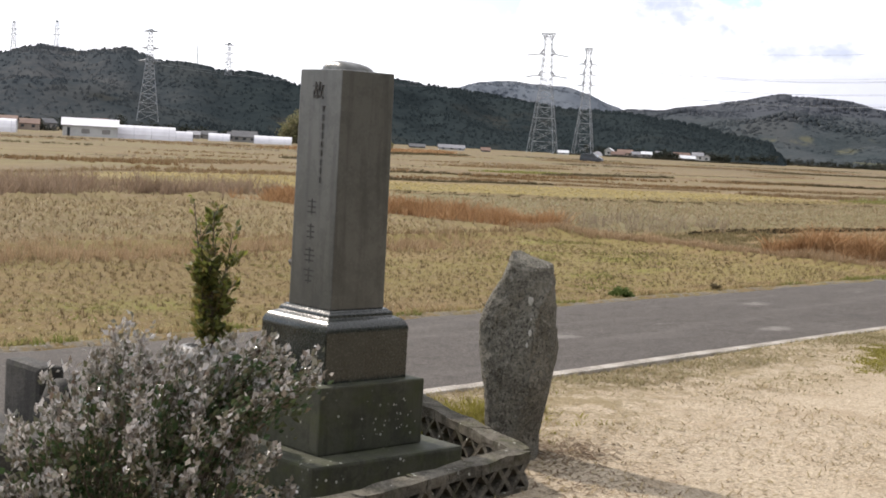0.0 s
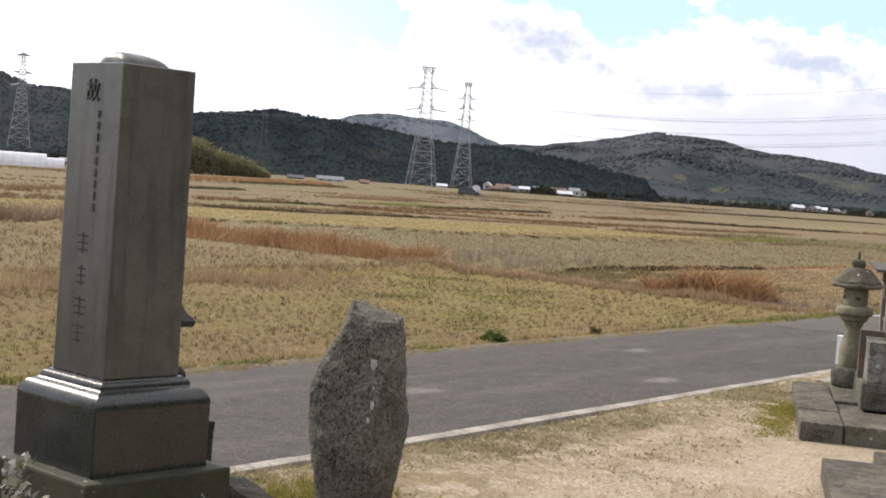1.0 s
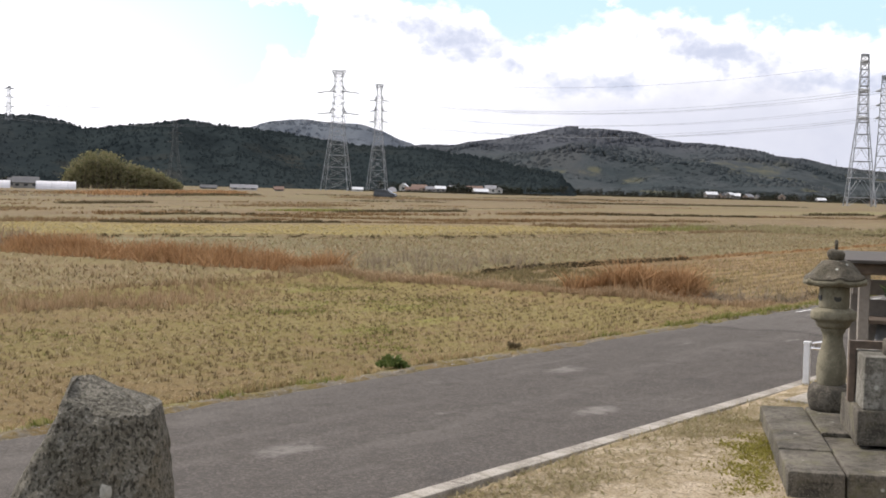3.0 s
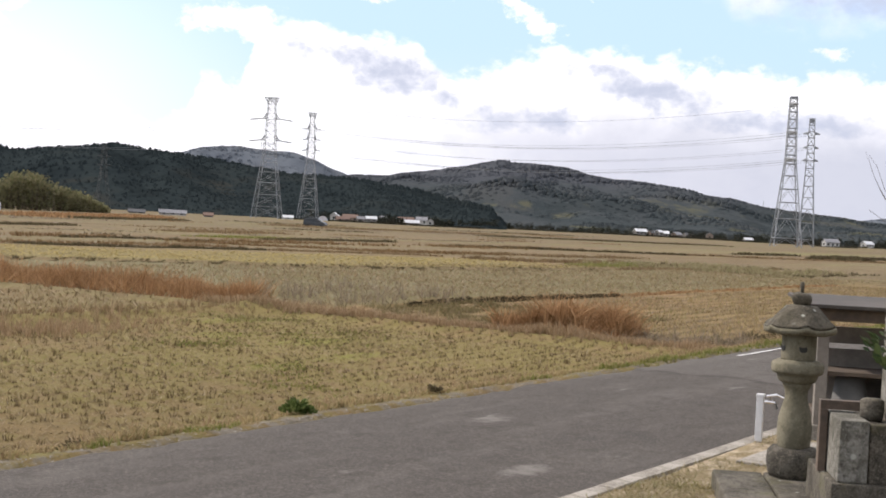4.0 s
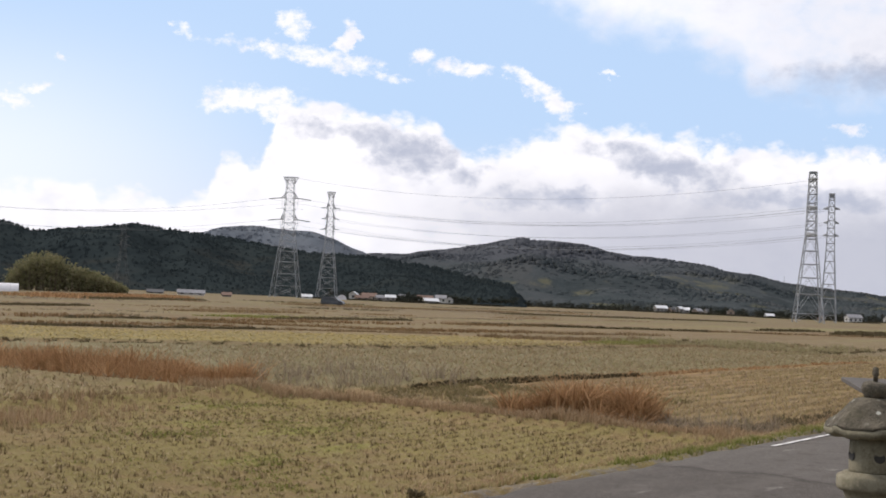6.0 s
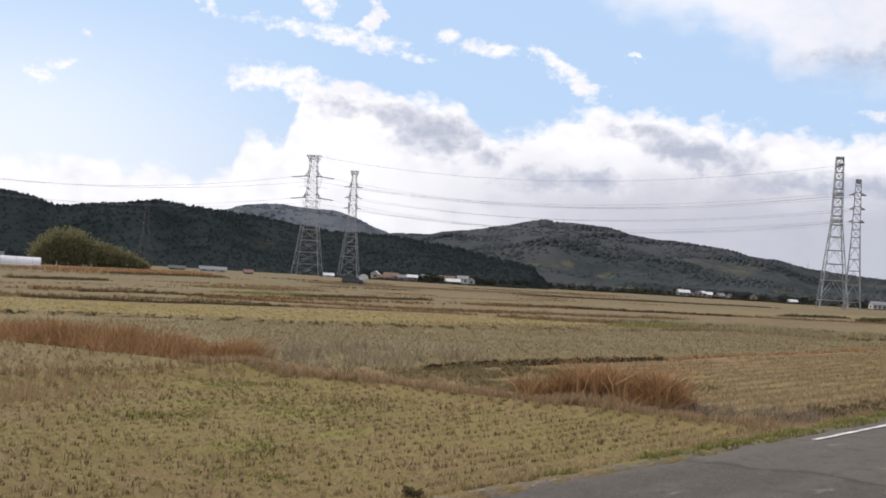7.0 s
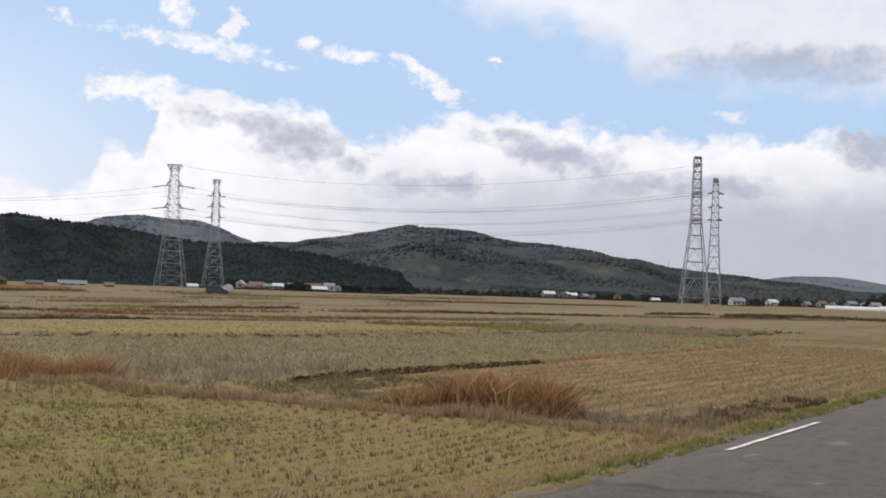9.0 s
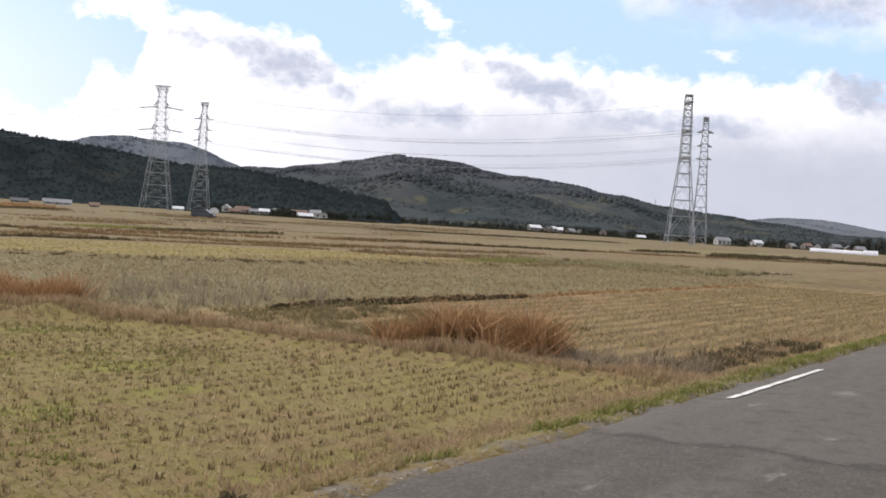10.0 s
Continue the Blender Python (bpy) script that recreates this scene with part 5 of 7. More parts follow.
def build_lantern():
    ob = thing("stone_lantern", Matrix.Translation((4.385, 11.95, PZ - 0.003)) @ Matrix.Diagonal((0.965, 0.965, 0.965, 1)), "weathered pale granite lantern on a stone platform", "lantern")
    bm = bmesh.new()
    lathe(bm, [(0.13, 0.0), (0.145, 0.03), (0.15, 0.09), (0.143, 0.14), (0.12, 0.165), (0.09, 0.172)], 40, 0.012)
    part("foot", bm, M_SLAB, ob, "dark worn rounded lower stone", True)
    part("pedestal", lathe(bmesh.new(), [(0.083, 0.15), (0.09, 0.18), (0.096, 0.235), (0.0965, 0.28), (0.091, 0.335), (0.079, 0.385), (0.067, 0.43), (0.0625, 0.465), (0.066, 0.495), (0.076, 0.51), (0.08, 0.52), (0.08, 0.532)], 36, 0.002), M_LANTERN, ob, "bottle-shaped granite pedestal", True)
    part("table", lathe(bmesh.new(), [(0.081, 0.53), (0.098, 0.537), (0.111, 0.557), (0.114, 0.579), (0.132, 0.583), (0.143, 0.594), (0.145, 0.604), (0.145, 0.637), (0.139, 0.648), (0.121, 0.651), (0.118, 0.659), (0.1, 0.661)], 40, 0.002), M_LANTERN, ob, "two-stepped round granite tray", True)
    fire = part("fire_box", lathe(bmesh.new(), [(0.094, 0.657), (0.0965, 0.67), (0.097, 0.73), (0.096, 0.79), (0.091, 0.806)], 36, 0.002), M_LANTERN, ob, "round granite fire box", True)
    # dark raised crescents stand in for the shade inside the openings
    for a in (-11, -88):
        bm = bmesh.new()
        rim = [(0.023 * math.cos(radians(t)), 0.02 * math.sin(radians(t))) for t in range(-190, 31, 20)] + [(-0.003 + 0.02 * math.cos(radians(t)), 0.016 + 0.007 * math.sin(radians(t))) for t in range(10, -171, -20)]
        front, rear = [[bm.verts.new((u, y, v)) for u, v in rim] for y in (-0.0995, -0.09)]
        for i in range(len(rim)):
            bm.faces.new((front[i], rear[i], rear[(i + 1) % len(rim)], front[(i + 1) % len(rim)]))
        bm.faces.new(front)
        part("window_hole", bm, M_INK, fire, "small dark crescent opening").matrix_local = Matrix.Rotation(radians(a), 4, "Z") @ Matrix.Translation((0, 0, 0.727))

    def eaves(bm):
        """Six upturned corners on the roof's edge."""
        for v in bm.verts:
            r = math.hypot(v.co.x, v.co.y)
            tip = max(0.0, math.cos(6 * (math.atan2(v.co.y, v.co.x) - 0.25))) ** 3 * smooth(r, 0.13, 0.2)
            v.co.x *= 1 + 0.05 * tip
            v.co.y *= 1 + 0.05 * tip
            v.co.z += 0.016 * tip
        return bm

    part("roof", eaves(lathe(bmesh.new(), [(0.1, 0.842), (0.197, 0.843), (0.186, 0.857), (0.161, 0.884), (0.137, 0.913), (0.114, 0.938), (0.09, 0.96), (0.05, 0.97)], 60, 0.007)), M_LANROOF, ob, "rough mossy stone roof with upturned corners", True)
    part("roof_rim", eaves(lathe(bmesh.new(), [(0.088, 0.803), (0.172, 0.805), (0.197, 0.814), (0.202, 0.83), (0.194, 0.844), (0.09, 0.844)], 60, 0.003)), M_LANTERN, ob, "paler rim under the roof", True)
    part("jewel", lathe(bmesh.new(), [(0.045, 0.966), (0.05, 0.98), (0.057, 0.995), (0.058, 1.015), (0.05, 1.032), (0.03, 1.042)], 24, 0.012), M_LANROOF, ob, "lichen-covered stone bud", True)
    part("spike", lathe(bmesh.new(), [(0.011, 1.036), (0.009, 1.06), (0.014, 1.07), (0.012, 1.095), (0.005, 1.1)], 10, 0.002), M_LANROOF, ob, smooth_faces=True)


M_PETALS = {"red": plain("red_petals", (0.4, 0.03, 0.025), (0.52, 0.07, 0.05), 30, 0.6, 0, 0), "pink": plain("pink_petals", (0.5, 0.06, 0.3), (0.65, 0.16, 0.42), 30, 0.6, 0, 0),
            "lilac": plain("lilac_petals", (0.4, 0.25, 0.5), (0.55, 0.4, 0.62), 30, 0.6, 0, 0), "white": plain("white_petals", (0.6, 0.6, 0.55), (0.78, 0.77, 0.72), 30, 0.6, 0, 0),
            "yellow": plain("yellow_petals", (0.65, 0.5, 0.03), (0.75, 0.62, 0.08), 30, 0.6, 0, 0), "orange": plain("orange_petals", (0.55, 0.13, 0.03), (0.65, 0.22, 0.06), 30, 0.6, 0, 0)}
M_STALK = leafy("cut_flower_leaves", [(0.03, 0.05, 0.02), (0.055, 0.085, 0.03), (0.11, 0.14, 0.05), (0.045, 0.07, 0.025)], 0.45, 0.4, 0.4)
M_PANEL = stone("lichened_stone", (0.1, 0.095, 0.078), (0.24, 0.232, 0.205), (0.08, 0.076, 0.04), 0.4, 0.9, 0.9, 0.2, 1.3, 0.3, 0.7, 0.3)
M_FRAME = plain("rusty_frame", (0.06, 0.045, 0.034), (0.13, 0.095, 0.07), 24, 0.85)
M_STONEVASE = stone("pale_vase_stone", (0.3, 0.3, 0.28), (0.42, 0.42, 0.4), None, 0, 0.7, 1.5, 0.3)


def blossom(rnd, p, r, mat, parent):
    vs, fs = [], []
    for _ in range(70):
        d = Vector((rnd.gauss(0, 1), rnd.gauss(0, 1), rnd.gauss(0.3, 0.9))).normalized()
        side = d.cross(Vector((rnd.uniform(-1, 1), rnd.uniform(-1, 1), rnd.uniform(-1, 1)))).normalized()
        b = len(vs)
        q = p + d * r * rnd.uniform(0.1, 0.5)
        e = q + d * r * 0.6
        w = r * 0.35
        vs += [tuple(q), tuple(q.lerp(e, 0.6) + side * w), tuple(e), tuple(q.lerp(e, 0.6) - side * w)]
        fs += [(b, b + 1, b + 2), (b, b + 2, b + 3)]
    mesh_part("blossom", vs, fs, mat, parent)


def build_bouquet(m, flowers, height, spread_r, seed, label):
    rnd = random.Random(seed)
    ob = thing("flower_bouquet", m, label, "flowers", "grave flowers")
    bm = bmesh.new()
    for kind, x, y, z, r in flowers:
        rod(bm, (x * 0.1, y * 0.1, -0.06), (x, y, z), 0.004, 5, 0.003)
        blossom(rnd, Vector((x, y, z)), r, M_PETALS[kind], ob)
    part("stalk_bunch", bm, M_STALK, ob)["kind"] = "stuff"

    def place():
        a, k = rnd.uniform(0, math.tau), rnd.random()
        r = spread_r * k * rnd.random()
        return Vector((r * math.cos(a), r * math.sin(a), height * k)), Vector((math.cos(a), math.sin(a), rnd.uniform(0.3, 1.5)))

    vs, fs = leaf_cloud(rnd, 1000, place, 0.06, 0.15)
    mesh_part("leaves", vs, fs, M_STALK, ob)["kind"] = "stuff"


def build_grave():
    """The grave on the platform: two steps, an upright stone, incense stand and vases."""
    ob = thing("gravestone", PLAT @ pose(0.425, 0.87, PZ - 0.004), "old weathered upright gravestone on a two-step stone base", "gravestone")
    part("base_step", fresh_box(0.0, 1.15, 0.0, 0.75, 0, 0.185, 0.012, jitter=0.004), M_SLAB, ob)
    part("front_panel", fresh_box(0.03, 0.165, 0.03, 0.62, 0.185, 0.475, 0.012, jitter=0.004), M_PANEL, ob, "pale lichened side block")
    part("upper_step", fresh_box(0.169, 1.1, 0.045, 0.62, 0.185, 0.46, 0.012, jitter=0.004), M_SLAB, ob)
    bm = fresh_box(-0.012, 0.026, 0.34, 0.4, 0.185, 0.485, 0.004)
    box(bm, -0.012, 0.2, 0.34, 0.4, 0.485, 0.528)
    part("side_frame", bm, M_FRAME, ob, "thin rusty brown frame beside the block")
    part("incense_cup", lathe(bmesh.new(), [(0.05, 0.465), (0.055, 0.5), (0.055, 0.555), (0.04, 0.565)], 18), M_SLAB, ob, smooth_faces=True).matrix_local = pose(0.2, 0.2, 0)
    part("small_block", fresh_box(0.27, 0.5, 0.1, 0.27, 0.46, 0.66, 0.015, jitter=0.004), M_PANEL, ob)
    part("stone_shaft", soften(square_rings(bmesh.new(), [(0.148, 0.46), (0.145, 1.38), (0.075, 1.425)]), 0.008), M_PANEL, ob, "lichen-spotted square gravestone with a low pointed top").matrix_local = pose(0.46, 0.44, 0)


def build_near_grave():
    m = PLAT @ pose(0.455, -0.65, 0.0)
    ob = thing("grave_border", m, "low grey stone border in front of a grave", "grave border")
    part("step", fresh_box(-0.06, 0.9, -0.5, -0.1, 0.0, 0.15, 0.012), M_SLAB, ob)
    part("front_stone", fresh_box(-0.37, 0.5, -1.85, -0.52, 0.0, 0.15, 0.012), M_SLAB, ob)
    ob2 = thing("flower_stand", m, "grey granite vase posts with rounded tops before a grave", "vase stand")
    bm = soften(square_rings(bmesh.new(), [(0.04, 0.0), (0.04, 0.62)]), 0.025, 4)
    part("post", bm, M_BLOCK, ob2).matrix_local = pose(0.21, 0.2, 0.06)
    bm = soften(square_rings(bmesh.new(), [(0.09, 0.0), (0.09, 0.6)]), 0.025, 4)
    part("block", bm, M_BLOCK, ob2).matrix_local = pose(0.23, -0.06, 0.05)
    part("pale_vase", lathe(bmesh.new(), [(0.06, 0.15), (0.065, 0.3), (0.05, 0.42)], 18), M_STONEVASE, ob2, smooth_faces=True).matrix_local = pose(0.42, -0.3, 0)


def build_tap():
    ob = thing("water_tap", Matrix.Translation((4.965, 13.7, -0.01)) @ Matrix.Rotation(radians(-35), 4, "Z"), "white standpipe with a chrome tap beside the lane", "tap")
    m_white = plain("white_plastic", (0.62, 0.62, 0.62), (0.72, 0.72, 0.72), 20, 0.4, 0, 0)
    m_chrome = plain("chrome", (0.6, 0.6, 0.62), (0.75, 0.75, 0.77), 20, 0.15, 1.0, 0)
    part("post", fresh_box(-0.023, 0.023, -0.023, 0.023, -0.05, 0.395, 0.005), m_white, ob)
    part("cap", fresh_box(-0.027, 0.027, -0.027, 0.027, 0.392, 0.41, 0.004), m_white, ob)
    bm = rod(bmesh.new(), (0.02, 0, 0.36), (0.1, 0, 0.36), 0.012, 10)
    rod(bm, (0.09, 0, 0.37), (0.11, 0, 0.315), 0.01, 10)
    spout = part("spout", bm, m_chrome, ob, "chrome spout")
    bm = rod(bmesh.new(), (0.065, 0, 0.365), (0.065, 0, 0.4), 0.008, 8)
    rod(bm, (0.04, -0.005, 0.398), (0.11, 0.005, 0.412), 0.009, 8), rod(bm, (0.11, 0.005, 0.412), (0.165, 0.01, 0.39), 0.008, 8)
    part("handle", bm, m_chrome, spout, "chrome lever")
    pad = part("concrete_pad", fresh_box(-0.3, 0.9, -0.35, 0.25, -0.05, 0.085, 0.01), M_CONCRETE)
    pad.matrix_world = Matrix.Translation((4.85, 12.95, 0.0)) @ ROAD
    tagged(pad, "pale concrete pad under the tap and rack", "pad", kind="structure")


def build_rack():
    """A small roofed shelf that holds the water buckets."""
    m_wood = plain("grey_weathered_timber", (0.15, 0.132, 0.112), (0.24, 0.215, 0.185), 14, 0.85)
    m_dark = plain("brown_timber", (0.06, 0.045, 0.035), (0.12, 0.09, 0.065), 14, 0.85)
    m_tin = plain("grey_tin", (0.075, 0.075, 0.072), (0.125, 0.123, 0.118), 10, 0.75, 0.0, 0.05)
    m_roof = plain("dark_rusted_sheet", (0.045, 0.039, 0.034), (0.085, 0.074, 0.063), 10, 0.85, 0.0, 0.05)
    m_black = plain("black_plastic", (0.02, 0.02, 0.02), (0.05, 0.05, 0.05), 10, 0.5, 0, 0.05)
    ob = thing("bucket_rack", Matrix.Translation((5.48, 13.88, 0.02)) @ Matrix.Rotation(radians(-17.5), 4, "Z"), "weathered wooden rack with a flat sloping roof", "rack")
    for x in (0.0, 1.3):
        for y in (0.0, 0.5):
            part("post", fresh_box(x - 0.04, x + 0.04, y - 0.04, y + 0.04, 0, 0.95, 0.005), m_wood, ob)
    bm = fresh_box(-0.16, 1.5, -0.2, 0.72, 0.975, 1.0, 0.004)
    for v in bm.verts:
        v.co.z += 0.04 * (v.co.y + 0.2)
    part("roof", bm, m_roof, ob, "dark weathered sheet roof")
    part("front_beam", fresh_box(-0.1, 1.42, -0.12, -0.06, 0.885, 0.972, 0.02), m_dark, ob, "dark brown fascia beam")
    part("rail", fresh_box(-0.03, 1.34, 0.42, 0.46, 0.7, 0.82, 0.005), m_wood, ob, "grey weathered plank rail")
    part("back_panel", fresh_box(0.04, 1.26, 0.462, 0.5, 0.28, 0.66, 0.004), m_wood, ob)
    for z in (0.22, 0.5):
        part("shelf", fresh_box(-0.02, 1.32, 0.02, 0.48, z, z + 0.03, 0.004), m_dark, ob)
    part("sill_block", fresh_box(-0.09, 1.4, -0.07, 0.06, 0.0, 0.16, 0.01), M_CONCRETE, ob)
    for i, x in enumerate((0.24, 0.58, 0.92)):
        b = thing("bucket", Matrix.Translation((5.48, 13.88, 0.02)) @ Matrix.Rotation(radians(-17.5), 4, "Z") @ pose(x, 0.22, 0.25), ("grey" if i % 2 == 0 else "black") + " bucket turned upside down on the rack shelf", "bucket", "buckets on the rack")
        part("shell", lathe(bmesh.new(), [(0.135, 0.0), (0.14, 0.012), (0.13, 0.02), (0.1, 0.23), (0.09, 0.235)], 24), m_tin if i % 2 == 0 else m_black, b, smooth_faces=True)
        part("rim", lathe(bmesh.new(), [(0.142, 0.002), (0.146, 0.01), (0.142, 0.018)], 24), m_black, b)


def build_bare_tree():
    rnd = random.Random(8)
    ob = thing("bare_tree", Matrix.Translation((8.68, 16.9, 0.0)), "small leafless tree beside the lane", "tree")
    trunk = rod(bmesh.new(), (0, 0, -0.05), (0.03, 0.02, 0.7), 0.05, 8, 0.04)
    rod(trunk, (0.03, 0.02, 0.7), (0.0, 0.05, 1.3), 0.04, 8, 0.028)
    part("trunk", trunk, M_TWIG, ob)
    for i in range(16):
        a = i * 2.4 + rnd.uniform(-0.3, 0.3)
        limb = bmesh.new()
        p = Vector((0.02, 0.03, rnd.uniform(0.6, 1.28)))
        d = Vector((math.cos(a), math.sin(a), rnd.uniform(0.45, 1.3))).normalized()
        r = rnd.uniform(0.011, 0.017)
        for k in range(6):
            q = p + d * rnd.uniform(0.2, 0.3)
            rod(limb, p, q, r, 5, r * 0.82)
            if k > 0 and rnd.random() < 0.85:
                sd = (d + Vector((rnd.gauss(0, 0.5), rnd.gauss(0, 0.5), rnd.gauss(0.3, 0.3)))).normalized()
                m = q + sd * rnd.uniform(0.12, 0.3)
                rod(limb, q, m, r * 0.6, 4, r * 0.45)
                rod(limb, m, m + (sd + Vector((rnd.gauss(0, 0.2), rnd.gauss(0, 0.2), 0.25))).normalized() * rnd.uniform(0.15, 0.35), r * 0.45, 4, r * 0.25)
            p, r = q, r * 0.84
            d = (d + Vector((rnd.gauss(0, 0.1), rnd.gauss(0, 0.1), 0.1))).normalized()
        part("limb", limb, M_TWIG, ob)


build_platform(), build_lantern(), build_grave(), build_near_grave(), build_tap(), build_rack(), build_bare_tree()
build_bouquet(PLAT @ pose(0.82, 0.95, PZ + 0.5),
              [("lilac", -0.12, -0.05, 0.3, 0.06), ("red", -0.08, -0.12, 0.2, 0.07), ("red", 0.08, -0.1, 0.18, 0.055), ("yellow", -0.02, 0.0, 0.38, 0.035), ("white", 0.14, -0.06, 0.26, 0.045), ("white", 0.02, -0.14, 0.12, 0.04), ("white", 0.2, 0.05, 0.36, 0.03)],
              0.36, 0.3, 21, "fresh mixed bouquet of red, lilac and white flowers")
build_bouquet(PLAT @ pose(1.16, 0.95, PZ + 0.5),
              [("white", -0.08, 0.0, 0.4, 0.035), ("yellow", 0.03, 0.0, 0.38, 0.04), ("white", 0.1, -0.1, 0.22, 0.05), ("red", -0.05, -0.1, 0.2, 0.05)], 0.38, 0.3, 22, "fresh bouquet of white and yellow flowers with long leaves")
build_bouquet(PLAT @ pose(0.82, -0.92, 0.43),
              [("pink", -0.1, -0.05, 0.26, 0.075), ("pink", 0.05, 0.0, 0.3, 0.05), ("orange", -0.16, -0.05, 0.14, 0.035), ("orange", 0.02, -0.1, -0.02, 0.045), ("white", -0.14, 0.0, 0.05, 0.03)], 0.3, 0.26, 23, "bouquet of pink and orange flowers in a pale vase")
# ---- fields ----
M_STUBBLE = leafy("rice_stubble", [(0.09, 0.064, 0.034), (0.13, 0.094, 0.05), (0.19, 0.14, 0.075), (0.11, 0.088, 0.04)], 0.9, 0.35, 0.1)
M_STRAW = leafy("dry_straw", [(0.26, 0.19, 0.1), (0.36, 0.28, 0.15), (0.46, 0.37, 0.21), (0.24, 0.23, 0.09)], 0.9, 0.45, 0.1)
M_REED = leafy("russet_reed", [(0.2, 0.11, 0.05), (0.36, 0.205, 0.1), (0.54, 0.34, 0.18), (0.3, 0.185, 0.09)], 0.85, 0.22, 0.1)
M_RUSSET = leafy("russet_bank_grass", [(0.15, 0.092, 0.046), (0.23, 0.142, 0.072), (0.3, 0.2, 0.105), (0.19, 0.145, 0.07)], 0.9, 0.3, 0.1)
M_PINKSTRAW = leafy("pinkish_straw", [(0.27, 0.185, 0.11), (0.36, 0.255, 0.155), (0.45, 0.335, 0.215), (0.31, 0.23, 0.125)], 0.9, 0.35, 0.1)
M_GREYGRASS = leafy("grey_brown_grass", [(0.18, 0.14, 0.105), (0.27, 0.215, 0.16), (0.36, 0.29, 0.22), (0.22, 0.2, 0.11)], 0.9, 0.4, 0.1)
M_MAUVE = leafy("mauve_grass", [(0.18, 0.13, 0.09), (0.26, 0.19, 0.135), (0.34, 0.255, 0.185), (0.23, 0.175, 0.115)], 0.9, 0.4, 0.1)
M_BANK = leafy("bank_grass", [(0.16, 0.11, 0.065), (0.24, 0.165, 0.095), (0.32, 0.23, 0.135), (0.22, 0.185, 0.085)], 0.9, 0.4, 0.1)
M_PALESTUBBLE = leafy("pale_stubble", [(0.24, 0.2, 0.11), (0.34, 0.29, 0.18), (0.28, 0.27, 0.13), (0.42, 0.36, 0.24)], 0.9, 0.4, 0.1)
M_YELLOWLITTER = leafy("yellow_straw", [(0.32, 0.26, 0.1), (0.4, 0.32, 0.14), (0.36, 0.28, 0.12)], 0.9, 0.4, 0.1)
M_GREEN = leafy("fresh_grass", [(0.13, 0.15, 0.035), (0.2, 0.22, 0.06), (0.28, 0.265, 0.095), (0.33, 0.28, 0.14)], 0.8, 0.45, 0.15)
M_OLIVE = leafy("olive_weed", [(0.14, 0.12, 0.06), (0.21, 0.172, 0.09), (0.27, 0.215, 0.12), (0.17, 0.155, 0.065)], 0.9, 0.35, 0.1)
M_DARKWEED = leafy("shade_dark_weed", [(0.045, 0.036, 0.022), (0.075, 0.06, 0.035), (0.1, 0.085, 0.045)], 0.9, 0.2, 0.1)
M_WEED = leafy("dark_weed", [(0.075, 0.06, 0.035), (0.12, 0.095, 0.054), (0.16, 0.125, 0.075), (0.1, 0.1, 0.045)], 0.9, 0.35, 0.1)


def blades(rnd, spots, height, width, lean, per, simple=False, clump=2.2):
    """Tufts of narrow bent blades on the ground at the given spots."""
    vs, fs = [], []
    for s, q in spots:
        z0 = ground_height(s, q) - 0.02
        for _ in range(per):
            a = rnd.uniform(0, math.tau)
            h = height * rnd.uniform(0.5, 1.25) * max(0.4, 0.88 + 0.75 * lump(s, q, 0.7, 14))
            l = lean * rnd.random() * h
            w = width * rnd.uniform(0.6, 1.3)
            ds, dq = math.cos(a), math.sin(a)
            bs, bq = s + rnd.gauss(0, 1) * width * clump, q + rnd.gauss(0, 1) * width * clump
            t = rnd.uniform(0, math.tau)
            ws, wq = w * math.cos(t), w * math.sin(t)
            b = len(vs)
            for k, kk, f in (((0, 0, 1), (1, 1, 0.25)) if simple else ((0, 0, 1), (0.6, 0.35, 0.8), (1, 1, 0.15))):
                ps, pq, pz = bs + ds * l * kk, bq + dq * l * kk, z0 + h * k * (1 - 0.15 * kk * lean)
                for sg in (-1, 1):
                    x, y = ps + sg * ws * f, pq + sg * wq * f
                    vs.append((x * UX - y * UY, x * UY + y * UX, pz))
            fs.append((b, b + 1, b + 3, b + 2))
            if not simple:
                fs.append((b + 2, b + 3, b + 5, b + 4))
    return vs, fs


def grass(name, seed, spots, height, width, lean, per, mat, label, category="grass", clump=2.2):
    vs, fs = blades(random.Random(seed), spots, height, width, lean, per, min(q for s, q in spots) > 15 or name == "rice_stubble", clump)
    tagged(mesh_part(name, vs, fs, mat), label, category, kind="stuff")


M_LITTER = leafy("field_litter", [(0.1, 0.072, 0.042), (0.5, 0.41, 0.28), (0.17, 0.121, 0.07), (0.29, 0.214, 0.124), (0.2, 0.166, 0.072), (0.37, 0.28, 0.165), (0.24, 0.17, 0.098), (0.42, 0.332, 0.21)], 0.9, 0.4, 0.1)
M_GREENLITTER = leafy("green_litter", [(0.18, 0.172, 0.05), (0.25, 0.225, 0.075), (0.23, 0.19, 0.068), (0.32, 0.262, 0.12)], 0.9, 0.45, 0.1)
M_MOSS = leafy("yellow_moss", [(0.17, 0.16, 0.035), (0.26, 0.24, 0.05), (0.34, 0.3, 0.08), (0.3, 0.25, 0.1)], 0.9, 0.4, 0.1)
M_YARDGRASS = leafy("yard_grass", [(0.19, 0.17, 0.08), (0.28, 0.23, 0.13), (0.38, 0.31, 0.2), (0.22, 0.215, 0.09)], 0.9, 0.35, 0.1)
M_GRIT = leafy("pale_grit", [(0.16, 0.145, 0.12), (0.25, 0.23, 0.2), (0.36, 0.33, 0.29), (0.2, 0.18, 0.15)], 0.95, 0.0, 0.1)
M_LEAFLITTER = leafy("fallen_leaves", [(0.12, 0.085, 0.055), (0.19, 0.135, 0.09), (0.26, 0.19, 0.125)], 0.9, 0.2, 0.1)
